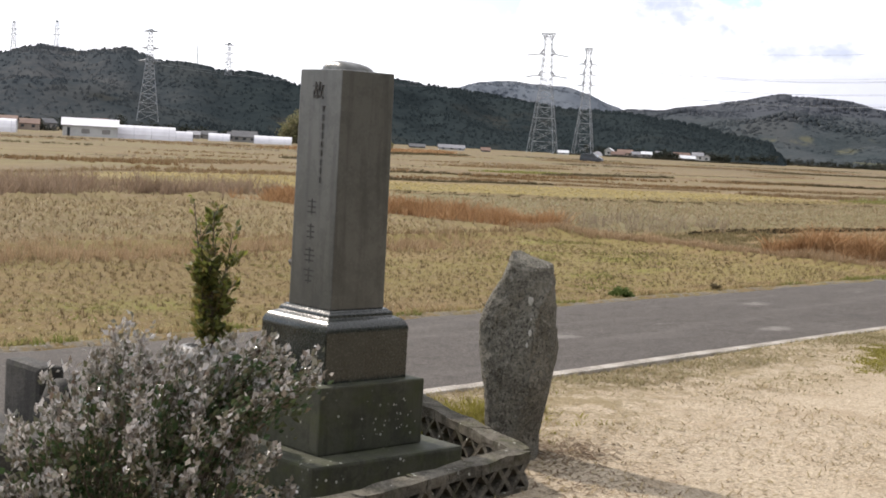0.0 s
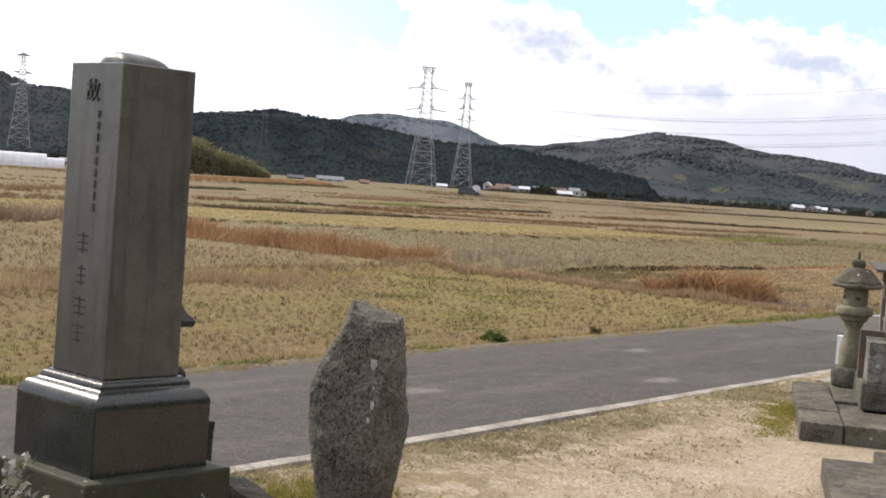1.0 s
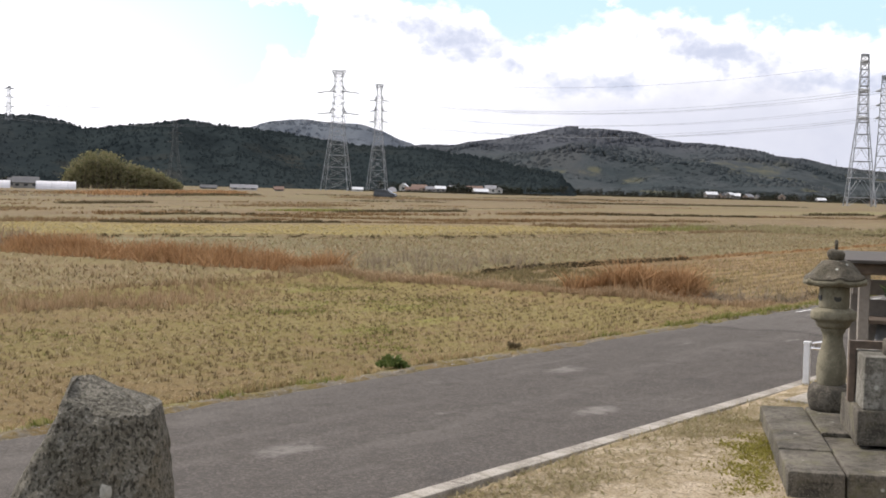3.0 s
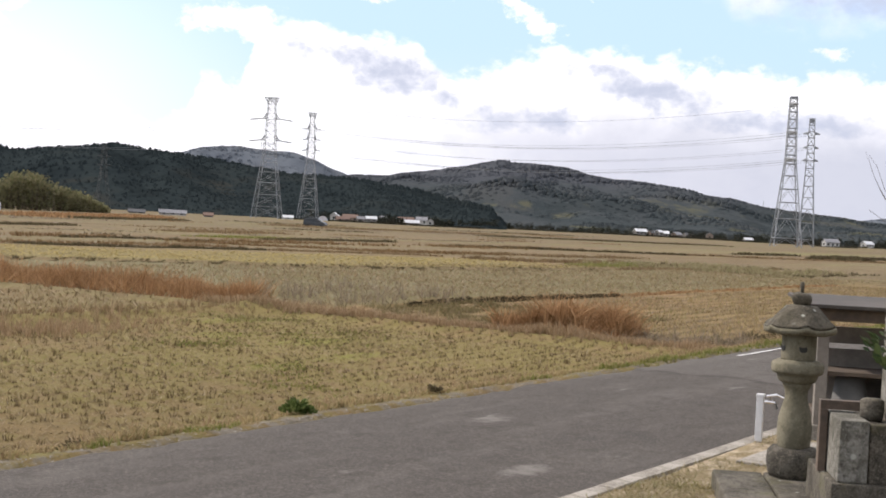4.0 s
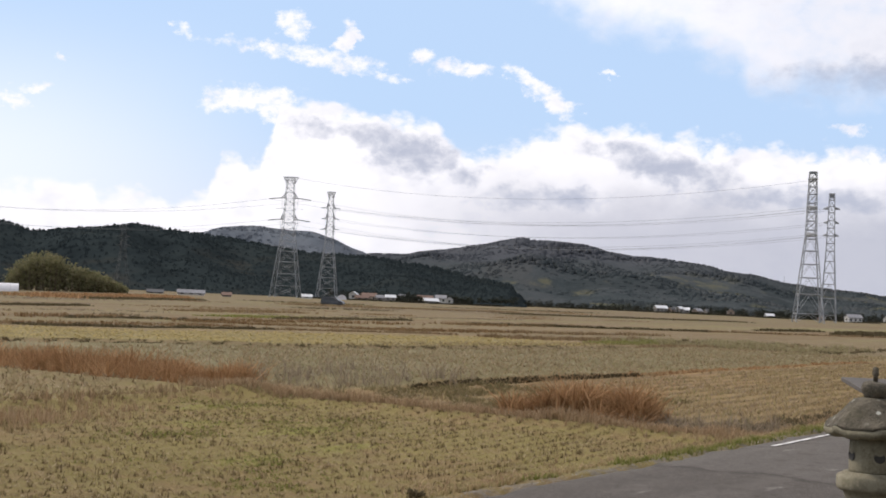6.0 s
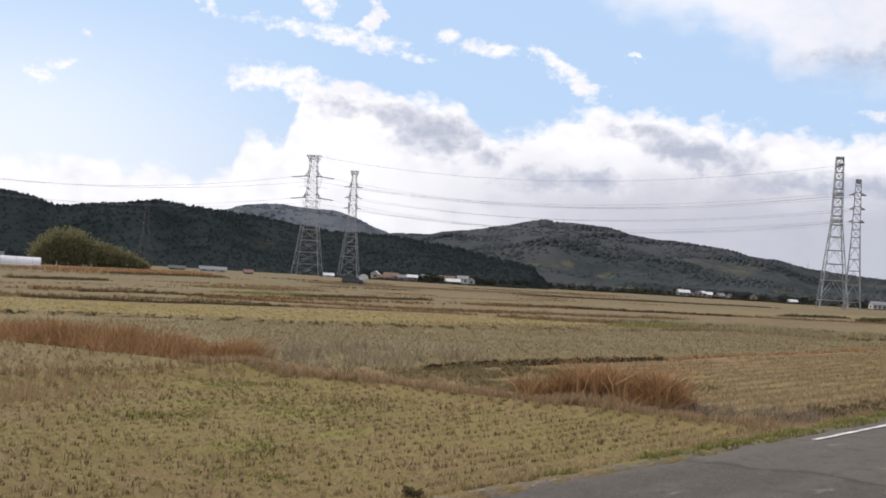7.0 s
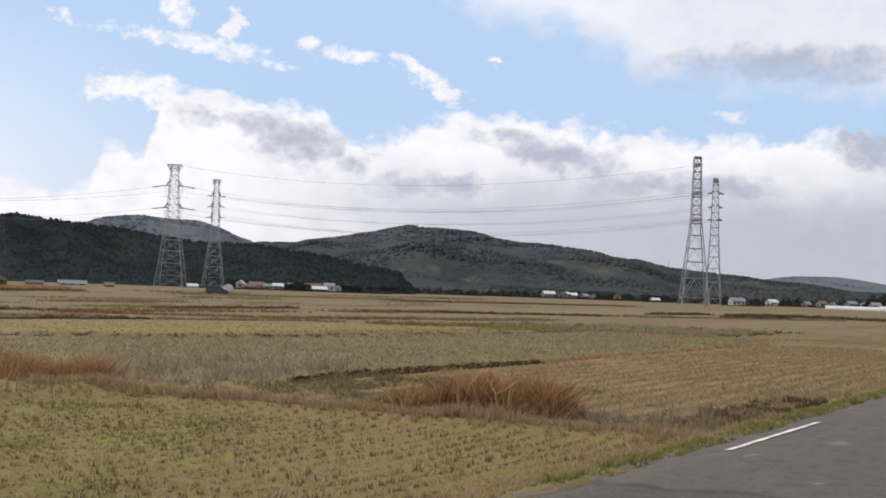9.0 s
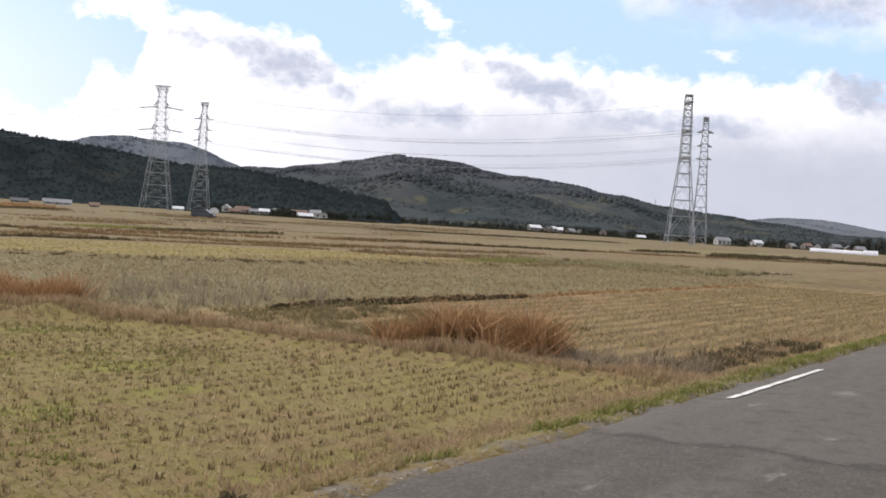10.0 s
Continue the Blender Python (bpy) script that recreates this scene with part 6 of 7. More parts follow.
M_YARDLITTER = leafy("yard_litter", [(0.2, 0.15, 0.085), (0.3, 0.232, 0.138), (0.38, 0.3, 0.19), (0.25, 0.21, 0.1), (0.44, 0.35, 0.23)], 0.9, 0.2, 0.1)


def litter(name, seed, spots, length, width, rise, mat, label):
    """Single short straws, lying or half upright."""
    rnd = random.Random(seed)
    vs, fs = [], []
    for s, q in spots:
        z = ground_height(s, q) + 0.004
        a, l = rnd.uniform(0, math.tau), length * rnd.uniform(0.5, 1.4)
        ds, dq = l * math.cos(a), l * math.sin(a)
        ws, wq = -width * math.sin(a), width * math.cos(a)
        h = rise * rnd.random() * l
        b = len(vs)
        for x, y, zz in ((s - ws, q - wq, z), (s + ws, q + wq, z), (s + ds, q + dq, z + h)):
            vs.append((x * UX - y * UY, x * UY + y * UX, zz))
        fs.append((b, b + 1, b + 2))
    tagged(mesh_part(name, vs, fs, mat), label, "litter", kind="stuff")


def patchy(rnd, n, s0, s1, q0, q1, size, seed, above):
    out = []
    for _ in range(n):
        s, q = rnd.uniform(s0, s1), rnd.uniform(q0, q1)
        if lump(s, q, size, seed) + 0.5 * lump(s, q, size * 0.3, seed + 1) > above:
            out.append((s, q))
    return out


def rows_of(rnd, s0, s1, q0, q1, along, across, wild=0.025, keep=0.93):
    out = []
    q = q0
    while q < q1:
        s = s0 + rnd.random() * along
        while s < s1:
            if rnd.random() < keep * (0.75 + 0.5 * (lump(s, q, 3.5, 11) > -0.25)):
                out.append((s + rnd.gauss(0, wild), q + rnd.gauss(0, wild)))
            s += along
        q += across
    return out


def strip(rnd, s0, s1, q, wide, count, gaps=0.0, size=4.0, seed=0.0):
    out = []
    for _ in range(count):
        s, qq = rnd.uniform(s0, s1), q + rnd.gauss(0, wide)
        if lump(s, q * 3, size, seed) > gaps - 1:
            out.append((s, qq))
    return out


R = random.Random(3)
near_rows = [p for p in rows_of(R, -12, 24.6, 9.9, 18.2, 0.21, 0.29, 0.022, 0.86) if p[1] > 9.75]
grass("rice_stubble", 31, near_rows, 0.066, 0.0062, 0.5, 15, M_STUBBLE, "rows of cut rice stubble in the near paddy", "stubble", 4.2)
grass("rice_stubble", 32, rows_of(R, -10, 24.5, 19.3, 30.4, 0.27, 0.33, 0.04, 0.6), 0.09, 0.013, 0.5, 4, M_STUBBLE, "rows of cut rice stubble in a further paddy", "stubble")
grass("rice_stubble", 33, rows_of(R, 27.3, 64, 10.1, 17.9, 0.15, 0.6, 0.045, 0.9), 0.11, 0.015, 0.5, 5, M_STRAW, "straw-coloured stubble rows in the paddy along the lane", "stubble")
grass("rice_stubble", 34, rows_of(R, 26.6, 75, 18.9, 30.5, 0.4, 0.4, 0.07, 0.8), 0.08, 0.02, 0.5, 4, M_PALESTUBBLE, "pale grey-green stubble beyond the ditch", "stubble")
# straw litter and regrowth between the rows
litter("field_litter", 36, patchy(R, 100000, -10, 25.2, 8.9, 19, 2.0, 60, -0.9), 0.07, 0.006, 0.65, M_LITTER, "loose straw and dry weeds on the near paddy")
litter("field_litter", 40, [p for p in patchy(R, 44000, -10, 25.2, 9.6, 18.6, 1.7, 64, 0.1) if p[0] > 6 or p[1] > 14], 0.055, 0.007, 0.5, M_GREENLITTER, "low green and yellow weeds on the near paddy")
litter("field_litter", 47, patchy(R, 60000, -15, 70, 18.75, 31, 3.0, 66, -0.6), 0.13, 0.016, 0.8, M_LITTER, "loose straw on further paddies")
litter("field_litter", 48, patchy(R, 36000, 26.6, 64, 9.2, 18.2, 3.0, 68, -0.2), 0.12, 0.012, 0.7, M_LITTER, "loose straw on the paddy along the lane")
litter("field_litter", 49, [p for p in ((R.uniform(-20, 63), R.uniform(29, 44)) for _ in range(30000)) if yellow_low(p[0]) + 0.2 < p[1] < yellow_top(p[0])], 0.22, 0.035, 0.3, M_YELLOWLITTER, "even yellow straw on a distant paddy")
green_spots = []
for s0, q0, rs, rq, k in ((23.0, 17.5, 0.9, 0.5, 900), (21.2, 15.0, 0.9, 0.6, 900), (19.5, 15.1, 0.5, 0.4, 350), (17.4, 12.8, 0.6, 0.5, 300), (16.5, 11.6, 0.5, 0.5, 350), (14, 15, 1.0, 0.6, 400), (8, 12.5, 1.2, 0.6, 400)):
    green_spots += [p for p in ((s0 + R.gauss(0, rs), q0 + R.gauss(0, rq)) for _ in range(k)) if lump(p[0], p[1], 0.5, 22) > -0.1]
grass("green_regrowth", 37, green_spots, 0.045, 0.012, 0.9, 4, M_GREEN, "patches of fresh green shoots in the paddy", "grass")
grass("rough_grass", 150, [p for p in ((R.uniform(-14, 21), 17.6 + R.gauss(0, 0.55)) for _ in range(3600)) if lump(p[0], p[1], 1.6, 88) > -0.25], 0.2, 0.007, 0.7, 6, M_PINKSTRAW, "pinkish-brown dry grass at the far end of the near paddy", "grass")
# the verge of the lane
verge = [(R.uniform(-12, 20), 8.52 + abs(R.gauss(0, 0.22))) for _ in range(3600)]
verge = [p for p in verge if lump(p[0], p[1], 0.8, 75) > 0.25] + [(R.uniform(18.5, 56), 8.45 + abs(R.gauss(0, 0.4))) for _ in range(6500)]
grass("verge_grass", 38, verge, 0.07, 0.007, 0.9, 4, M_GREEN, "short green and yellow grass on the road verge", "grass")
grass("verge_straw", 39, [(R.uniform(-12, 25), 8.62 + abs(R.gauss(0, 0.5))) for _ in range(11000)], 0.085, 0.006, 1.2, 4, M_STRAW, "dry straw-coloured grass along the verge", "grass")
litter("verge_grit", 79, [(R.uniform(-10, 50), 8.43 + R.gauss(0, 0.06)) for _ in range(12000)], 0.018, 0.008, 0.5, M_GRIT, "pale grit on the ragged road edge")
litter("road_grit", 151, [(R.uniform(2, 26), 5.72 + abs(R.gauss(0, 0.16))) for _ in range(7000)], 0.012, 0.005, 0.6, M_GRIT, "loose grit on the asphalt beside the kerb")
grass("verge_straw", 152, [p for p in ((R.uniform(9, 25.2), 9.25 + R.gauss(0, 0.4)) for _ in range(5200)) if p[1] > 8.75 and lump(p[0], p[1], 0.6, 90) > -0.2], 0.14, 0.006, 1.1, 5, M_PINKSTRAW, "clumps of pale pinkish straw between lane and paddy", "grass")
grass("verge_grass", 153, [p for p in ((R.uniform(24.5, 60), 8.5 + abs(R.gauss(0, 0.55))) for _ in range(7500)) if p[1] < 9.75], 0.075, 0.008, 0.9, 4, M_GREEN, "bright yellow-green grass on the wider verge", "grass")
grass("ditch_weeds", 154, [p for p in ((R.uniform(25.4, 33.5), 9.95 + abs(R.gauss(0, 0.45))) for _ in range(1500)) if lump(p[0], p[1], 0.5, 91) > 0.0], 0.17, 0.008, 1.1, 7, M_WEED, "dark tangled weeds at the edge of the paddy", "weeds")
grass("ditch_weeds", 155, [p for p in ((R.uniform(27, 36), 10.0 + abs(R.gauss(0, 0.4))) for _ in range(900)) if lump(p[0], p[1], 0.5, 92) > 0.1], 0.15, 0.008, 1.1, 6, M_PINKSTRAW, "pale tangled straw at the edge of the paddy", "grass")
# the drain and its reeds
for n_, low_, high_, tall_ in ((520, 12.25, 13.7, 0.8), (480, 12.0, 13.9, 0.7), (340, 11.85, 14.05, 0.45)):
    reeds = [(26.0 + 0.3 * (13.2 - q) + R.gauss(0, 0.3), q) for q in (R.uniform(low_, high_) for _ in range(n_))]
    grass("reed_bed", 41 + n_, [p for p in reeds if lump(p[0], p[1], 0.45, 77) > -0.35], tall_ * 0.95, 0.011, 0.85, 10, M_REED, "clump of dry russet reeds on the field drain", "reeds")
grass("reed_bed", 42, [p for p in ((26.4 + R.gauss(0, 0.55), R.uniform(20.6, 30.9)) for _ in range(2600)) if lump(p[0], p[1], 1.4, 71) > -0.2], 0.48, 0.011, 1.1, 11, M_REED, "long bed of dry russet reeds on the field drain", "reeds")
grass("ditch_weeds", 43, [(26.0 + R.gauss(0, 0.35), R.uniform(9.9, 12.2)) for _ in range(460)], 0.4, 0.006, 1.2, 8, M_GREYGRASS, "tangled grey-brown weeds in the drain beside the verge", "weeds")
# real weeds, their colour darkened for the shade low in the drain
grass("ditch_weeds", 143, [(26.0 + R.gauss(0, 0.3), 9.95 + 4.2 * R.random() ** 1.3) for _ in range(900)], 0.26, 0.008, 1.2, 7, M_DARKWEED, "tangled weeds low in the field drain, coloured dark with its shade", "weeds")
scrub = [p for p in ((R.uniform(27, 32.5), R.uniform(18.4, 22.3)) for _ in range(420)) if lump(p[0], p[1], 1.1, 78) > -0.05]
grass("ditch_weeds", 44, scrub, 0.36, 0.006, 0.6, 6, M_GREYGRASS, "thin grey-brown weeds on the ditch bank", "weeds")
grass("ditch_weeds", 45, [p for p in ((R.uniform(25.6, 32.5), R.uniform(13.6, 18.6)) for _ in range(2300)) if lump(p[0], p[1], 0.8, 80) > -0.15], 0.13, 0.009, 1.0, 6, M_OLIVE, "low olive weeds along the ditch edge", "weeds")
grass("bank_grass", 46, [(25.0 + R.gauss(0, 0.3), R.uniform(9.5, 20)) for _ in range(1900)], 0.19, 0.007, 0.9, 5, M_PINKSTRAW, "dry pinkish straw on the bank of the drain", "grass")
# a line of dark blades paints the shadow on the bank's steep face
grass("ditch_weeds", 78, [(R.uniform(29.8, 41.5), 18.66 + R.gauss(0, 0.03)) for _ in range(1700)], 0.055, 0.015, 0.8, 5, M_DARKWEED, "dark blades painting the shaded face of the ditch bank", "weeds")
grass("ditch_weeds", 79, [(R.uniform(40, 64), 18.66 + R.gauss(0, 0.06)) for _ in range(1100)], 0.07, 0.014, 0.9, 5, M_REED, "reddish dry weeds along the paddy edge", "weeds")
stake = thing("stake", Matrix.Translation(at_road(27.6, 11.75, field_height(27.6, 11.75) - 0.1)), "thin weathered stake leaning in the drain weeds", "stake")
part("shaft", rod(bmesh.new(), (0, 0, 0), (0.3, 0.26, 0.72), 0.008, 6, 0.006), M_STRAW, stake)
def between(n, a, b, wide):
    """Spots scattered along a straight line of the plan."""
    return [(sx + R.gauss(0, wide), sy + R.gauss(0, wide)) for sx, sy in ((a[0] + (b[0] - a[0]) * k, a[1] + (b[1] - a[1]) * k) for k in (R.random() for _ in range(n)))]


# grass on the paddy banks: the one beside the near paddy, then broken runs further out
grass("bank_grass", 50, strip(R, -18, 24.8, BUNDS[0], 0.35, 1700, 0.85, 9, 0), 0.13, 0.008, 0.5, 6, M_BANK, "dry grass along a low paddy bank", "grass")
for i, q in enumerate(BUNDS[3:]):
    s0, s1 = -40 - 6 * i, (40 if i < 2 else 110) + 34 * i
    n = int((s1 - s0) * 14 / (1 + 0.25 * i))
    grass("bank_grass", 51 + i, strip(R, s0, s1, q, 0.6 + 0.3 * i, n, 1.08, 9 + 3 * i, i), 0.13 + 0.02 * i, 0.02 + 0.006 * i, 1.0, 5, (M_BANK, M_WEED, M_GREYGRASS, M_RUSSET)[i % 4], "low dry grass along a distant paddy bank", "grass")
# runs measured from one end to the other: start, end, spread, count, height, blade width, kind
# the first three dark runs paint the bank's shadow below the yellow paddy
RUNS = (((24, 35.6), (34.7, 32.7), 0.08, 700, 0.06, 0.014, M_WEED), ((34.7, 32.6), (48, 28.95), 0.08, 1100, 0.06, 0.016, M_WEED), ((48, 28.95), (63, 28.9), 0.08, 1000, 0.06, 0.018, M_WEED), ((63, 28.6), (84, 27.5), 0.12, 500, 0.13, 0.025, M_BANK),
        ((33, 47.0), (57, 46.0), 0.75, 560, 0.18, 0.02, M_RUSSET), ((42, 44.4), (55, 42.4), 0.15, 900, 0.14, 0.022, M_WEED), ((55, 42.4), (64, 38.6), 0.3, 500, 0.14, 0.022, M_BANK), ((20, 45.5), (42, 44.6), 0.3, 700, 0.16, 0.022, M_BANK),
        ((55, 55.5), (66, 54.2), 0.2, 500, 0.16, 0.03, M_WEED), ((60, 52.0), (70, 49.2), 0.9, 420, 0.18, 0.028, M_RUSSET), ((66, 45.3), (78, 43.2), 0.7, 560, 0.18, 0.03, M_RUSSET), ((78, 43.2), (92, 40), 0.5, 500, 0.2, 0.03, M_BANK),
        ((63, 36.0), (76, 34.0), 0.4, 700, 0.2, 0.026, M_BANK), ((84, 65), (105, 68), 0.3, 600, 0.22, 0.045, M_WEED), ((101, 59.5), (120, 47.3), 0.25, 900, 0.22, 0.05, M_WEED), ((120, 47.3), (150, 33), 0.4, 700, 0.2, 0.05, M_BANK),
        ((84, 70), (94, 71.5), 1.2, 500, 0.16, 0.05, M_GREEN), ((100, 88), (124, 97), 1.6, 500, 0.26, 0.06, M_BANK), ((86, 97), (102, 103), 0.5, 500, 0.24, 0.06, M_WEED), ((144, 156), (228, 209), 2.5, 2600, 0.6, 0.1, M_REED), ((150, 152), (200, 176), 1.0, 700, 0.35, 0.1, M_WEED),
        ((146, 43.5), (143, 37), 0.4, 500, 0.4, 0.07, M_WEED), ((149, 52.4), (163, 50.6), 0.4, 400, 0.28, 0.07, M_WEED), ((171, 48), (158, 26), 0.5, 900, 0.35, 0.08, M_WEED), ((203, 157), (268, 148), 1.8, 1200, 0.3, 0.12, M_BANK), ((228, 127), (304, 111), 1.8, 1200, 0.3, 0.13, M_WEED), ((40, 62), (66, 76), 1.2, 700, 0.22, 0.04, M_BANK),
        ((66, 23.4), (69, 22.0), 0.12, 160, 0.1, 0.03, M_PALESTUBBLE))
for i, (a, b, wide, n, h, blade, mat) in enumerate(RUNS):
    grass("bank_weeds" if mat is M_WEED else "bank_grass", 200 + i, between(n, a, b, wide), h, blade, 0.8, 5, mat, "dark weeds and shade lines along paddy banks" if mat is M_WEED else "russet dry grass along a paddy bank" if mat is M_REED else "dry grass along a paddy bank", "weeds" if mat is M_WEED else "grass")
grass("rough_grass", 56, [p for p in ((R.uniform(70, 84), R.uniform(23, 34)) for _ in range(2600)) if lump(p[0], p[1], 1.3, 9) > 0.05], 0.26, 0.022, 1.0, 6, M_PALESTUBBLE, "humps of rough pale brown grass on a distant paddy", "grass")
grass("rough_grass", 54, [p for p in ((R.uniform(70, 86), R.uniform(22, 34)) for _ in range(1500)) if lump(p[0], p[1], 1.3, 19) > 0.15], 0.16, 0.022, 1.0, 6, M_WEED, "dark weeds between humps of rough grass", "weeds")
grass("tall_grass", 60, [p for p in ((R.uniform(2, 30), 33 + 11 * R.random()) for _ in range(5200)) if p[1] < 50 - 0.5 * p[0] and lump(p[0], p[1], 2.5, 33) > -0.55], 0.46, 0.013, 0.9, 6, M_MAUVE, "tall mauve-grey grass on a fallow paddy", "grass")
grass("tall_grass", 61, strip(R, -4, 25, 32.8, 0.9, 2000, 0.7, 6, 4), 0.5, 0.014, 0.8, 7, M_MAUVE, "tall mauve-grey grass on a paddy bank", "grass")
grass("tall_grass", 62, strip(R, 20, 120, 57.5, 1.4, 1500, 1.0, 12, 5), 0.22, 0.035, 0.8, 6, M_RUSSET, "russet grass on a distant bank", "grass")
grass("green_patch", 63, [(69 + k * 7 + R.gauss(0, 0.8), 31.4 + k * 1.6 + R.gauss(0, 0.45)) for k in (R.uniform(-0.8, 0.9) for _ in range(1500))], 0.14, 0.022, 0.6, 5, M_GREEN, "bright green patch on a distant paddy", "grass")
# the yard
yard = [p for p in ((R.uniform(0, 15), 5.5 - abs(R.gauss(0, 0.75))) for _ in range(7500)) if p[1] < 5.45]
yard = [p for p in yard if lump(p[0], p[1], 1.3, 40) > -0.2]
grass("yard_grass", 64, yard, 0.034, 0.004, 1.4, 5, M_YARDGRASS, "thin short grass along the kerb", "grass")
litter("yard_litter", 65, [p for p in ((R.uniform(-8, 10), 5.5 - 5.5 * R.random() ** 1.4) for _ in range(60000)) if lump(p[0], p[1], 1.1, 41) + 0.5 * lump(p[0], p[1], 0.3, 42) > R.uniform(-0.7, 0.5) + 0.5 * smooth(p[1], 2.6, 0.5) + 0.5 * smooth(p[0], 1.0, -7) and p[0] < 8.2 + 1.2 * lump(p[0], p[1], 0.6, 4)], 0.045, 0.0055, 0.6, M_YARDLITTER, "fine dry grass trodden into the sandy yard")
litter("yard_litter", 68, patchy(R, 16000, 0, 14.5, 5.05, 5.5, 0.9, 43, -0.05), 0.035, 0.003, 0.9, M_YARDGRASS, "thin moss and grass beside the kerb")
litter("yard_grit", 76, [(R.uniform(3, 14), R.uniform(1.5, 5.5)) for _ in range(9000)], 0.014, 0.005, 0.5, M_YARDLITTER, "coarse grit and dry leaf crumbs on the sandy yard")
litter("yard_litter", 77, [p for p in ((R.uniform(2, 12), 5.5 - abs(R.gauss(0, 0.3))) for _ in range(10000)) if lump(p[0], p[1], 0.7, 45) > R.uniform(-0.6, 0.3)], 0.04, 0.005, 0.7, M_YARDGRASS, "dry brown grass along the kerb")
litter("leaf_litter", 69, [(5.65 + R.gauss(0, 0.14), 4.15 + R.gauss(0, 0.12)) for _ in range(520)] + [(4.9 + abs(R.gauss(0, 0.55)), 3.75 + R.gauss(0, 0.3)) for _ in range(400)], 0.04, 0.006, 0.25, M_LEAFLITTER, "brown fallen leaves and twigs by the standing stone")
moss = [(s0 + R.gauss(0, 0.1), 4.5 + (s0 - 9.95) * 0.4 + R.gauss(0, 0.1)) for s0 in (R.uniform(9.75, 11.8) for _ in range(2600))]
grass("moss_patch", 66, [p for p in moss if lump(p[0], p[1], 0.25, 81) > -0.25], 0.03, 0.008, 1.0, 5, M_MOSS, "yellow-green moss and grass beside the platform", "grass")
grass("yard_weeds", 67, [(5.85 + R.gauss(0, 0.28), 4.9 + R.gauss(0, 0.2)) for _ in range(340)], 0.1, 0.004, 1.4, 6, M_MOSS, "yellow-green grass growing against the standing stone", "grass")


M_FRESHWEED = leafy("leafy_weed", [(0.075, 0.11, 0.03), (0.115, 0.155, 0.045), (0.165, 0.195, 0.07)], 0.7, 0.4, 0.15)


def build_verge_weed(x, y, r, n, seed, mat, label):
    rnd = random.Random(seed)
    s, q = sq(x, y)

    def place():
        a, k = rnd.uniform(0, math.tau), rnd.random()
        return Vector((x + r * k * math.cos(a), y + r * k * math.sin(a), ground_height(s, q) + 0.75 * r * (1 - k * k) * rnd.random())), Vector((math.cos(a), math.sin(a), rnd.uniform(0.2, 1.4)))

    vs, fs = leaf_cloud(rnd, n, place, 0.05, 0.2)
    tagged(mesh_part("weed_tuft", vs, fs, mat), label, "weed")


build_verge_weed(2.0, 15.2, 0.11, 300, 81, M_FRESHWEED, "leafy green weed tuft at the edge of the lane")
build_verge_weed(3.3, 16.6, 0.05, 60, 82, M_WEED, "small dark weed tuft at the edge of the lane")
build_verge_weed(0.5, 13.75, 0.09, 110, 83, M_WEED, "small dark weed tuft at the edge of the lane")


# ---- the far side of the plain ----
M_ROOF = [plain("dark_roof_tile", (0.06, 0.06, 0.065), (0.1, 0.1, 0.1), 2, 0.6), plain("brown_roof_tile", (0.12, 0.07, 0.05), (0.18, 0.11, 0.08), 2, 0.6), plain("grey_roof_tile", (0.16, 0.16, 0.17), (0.24, 0.24, 0.25), 2, 0.6), plain("pale_metal_roof", (0.5, 0.51, 0.53), (0.66, 0.67, 0.68), 2, 0.45)]
M_WALLS = [plain("white_render", (0.3, 0.3, 0.29), (0.42, 0.42, 0.4), 0.6, 0.85), plain("grey_boards", (0.12, 0.115, 0.105), (0.2, 0.19, 0.175), 0.6, 0.85), plain("tan_render", (0.18, 0.14, 0.11), (0.26, 0.21, 0.17), 0.6, 0.85)]
M_PANE = plain("dark_glass", (0.02, 0.025, 0.03), (0.04, 0.045, 0.05), 1, 0.15, 0, 0)
M_FILM = plain("greenhouse_film", (0.5, 0.49, 0.51), (0.62, 0.61, 0.63), 0.5, 0.35, 0, 0.05)


def toward(az_deg, dist, z=-1.2):
    x, y = dist * math.sin(radians(az_deg)), dist * math.cos(radians(az_deg))
    s, q = sq(x, y)
    return Matrix.Translation((x, y, z - 0.7 * smooth(q, 150, 250) * smooth(q - s, -20, 60)))


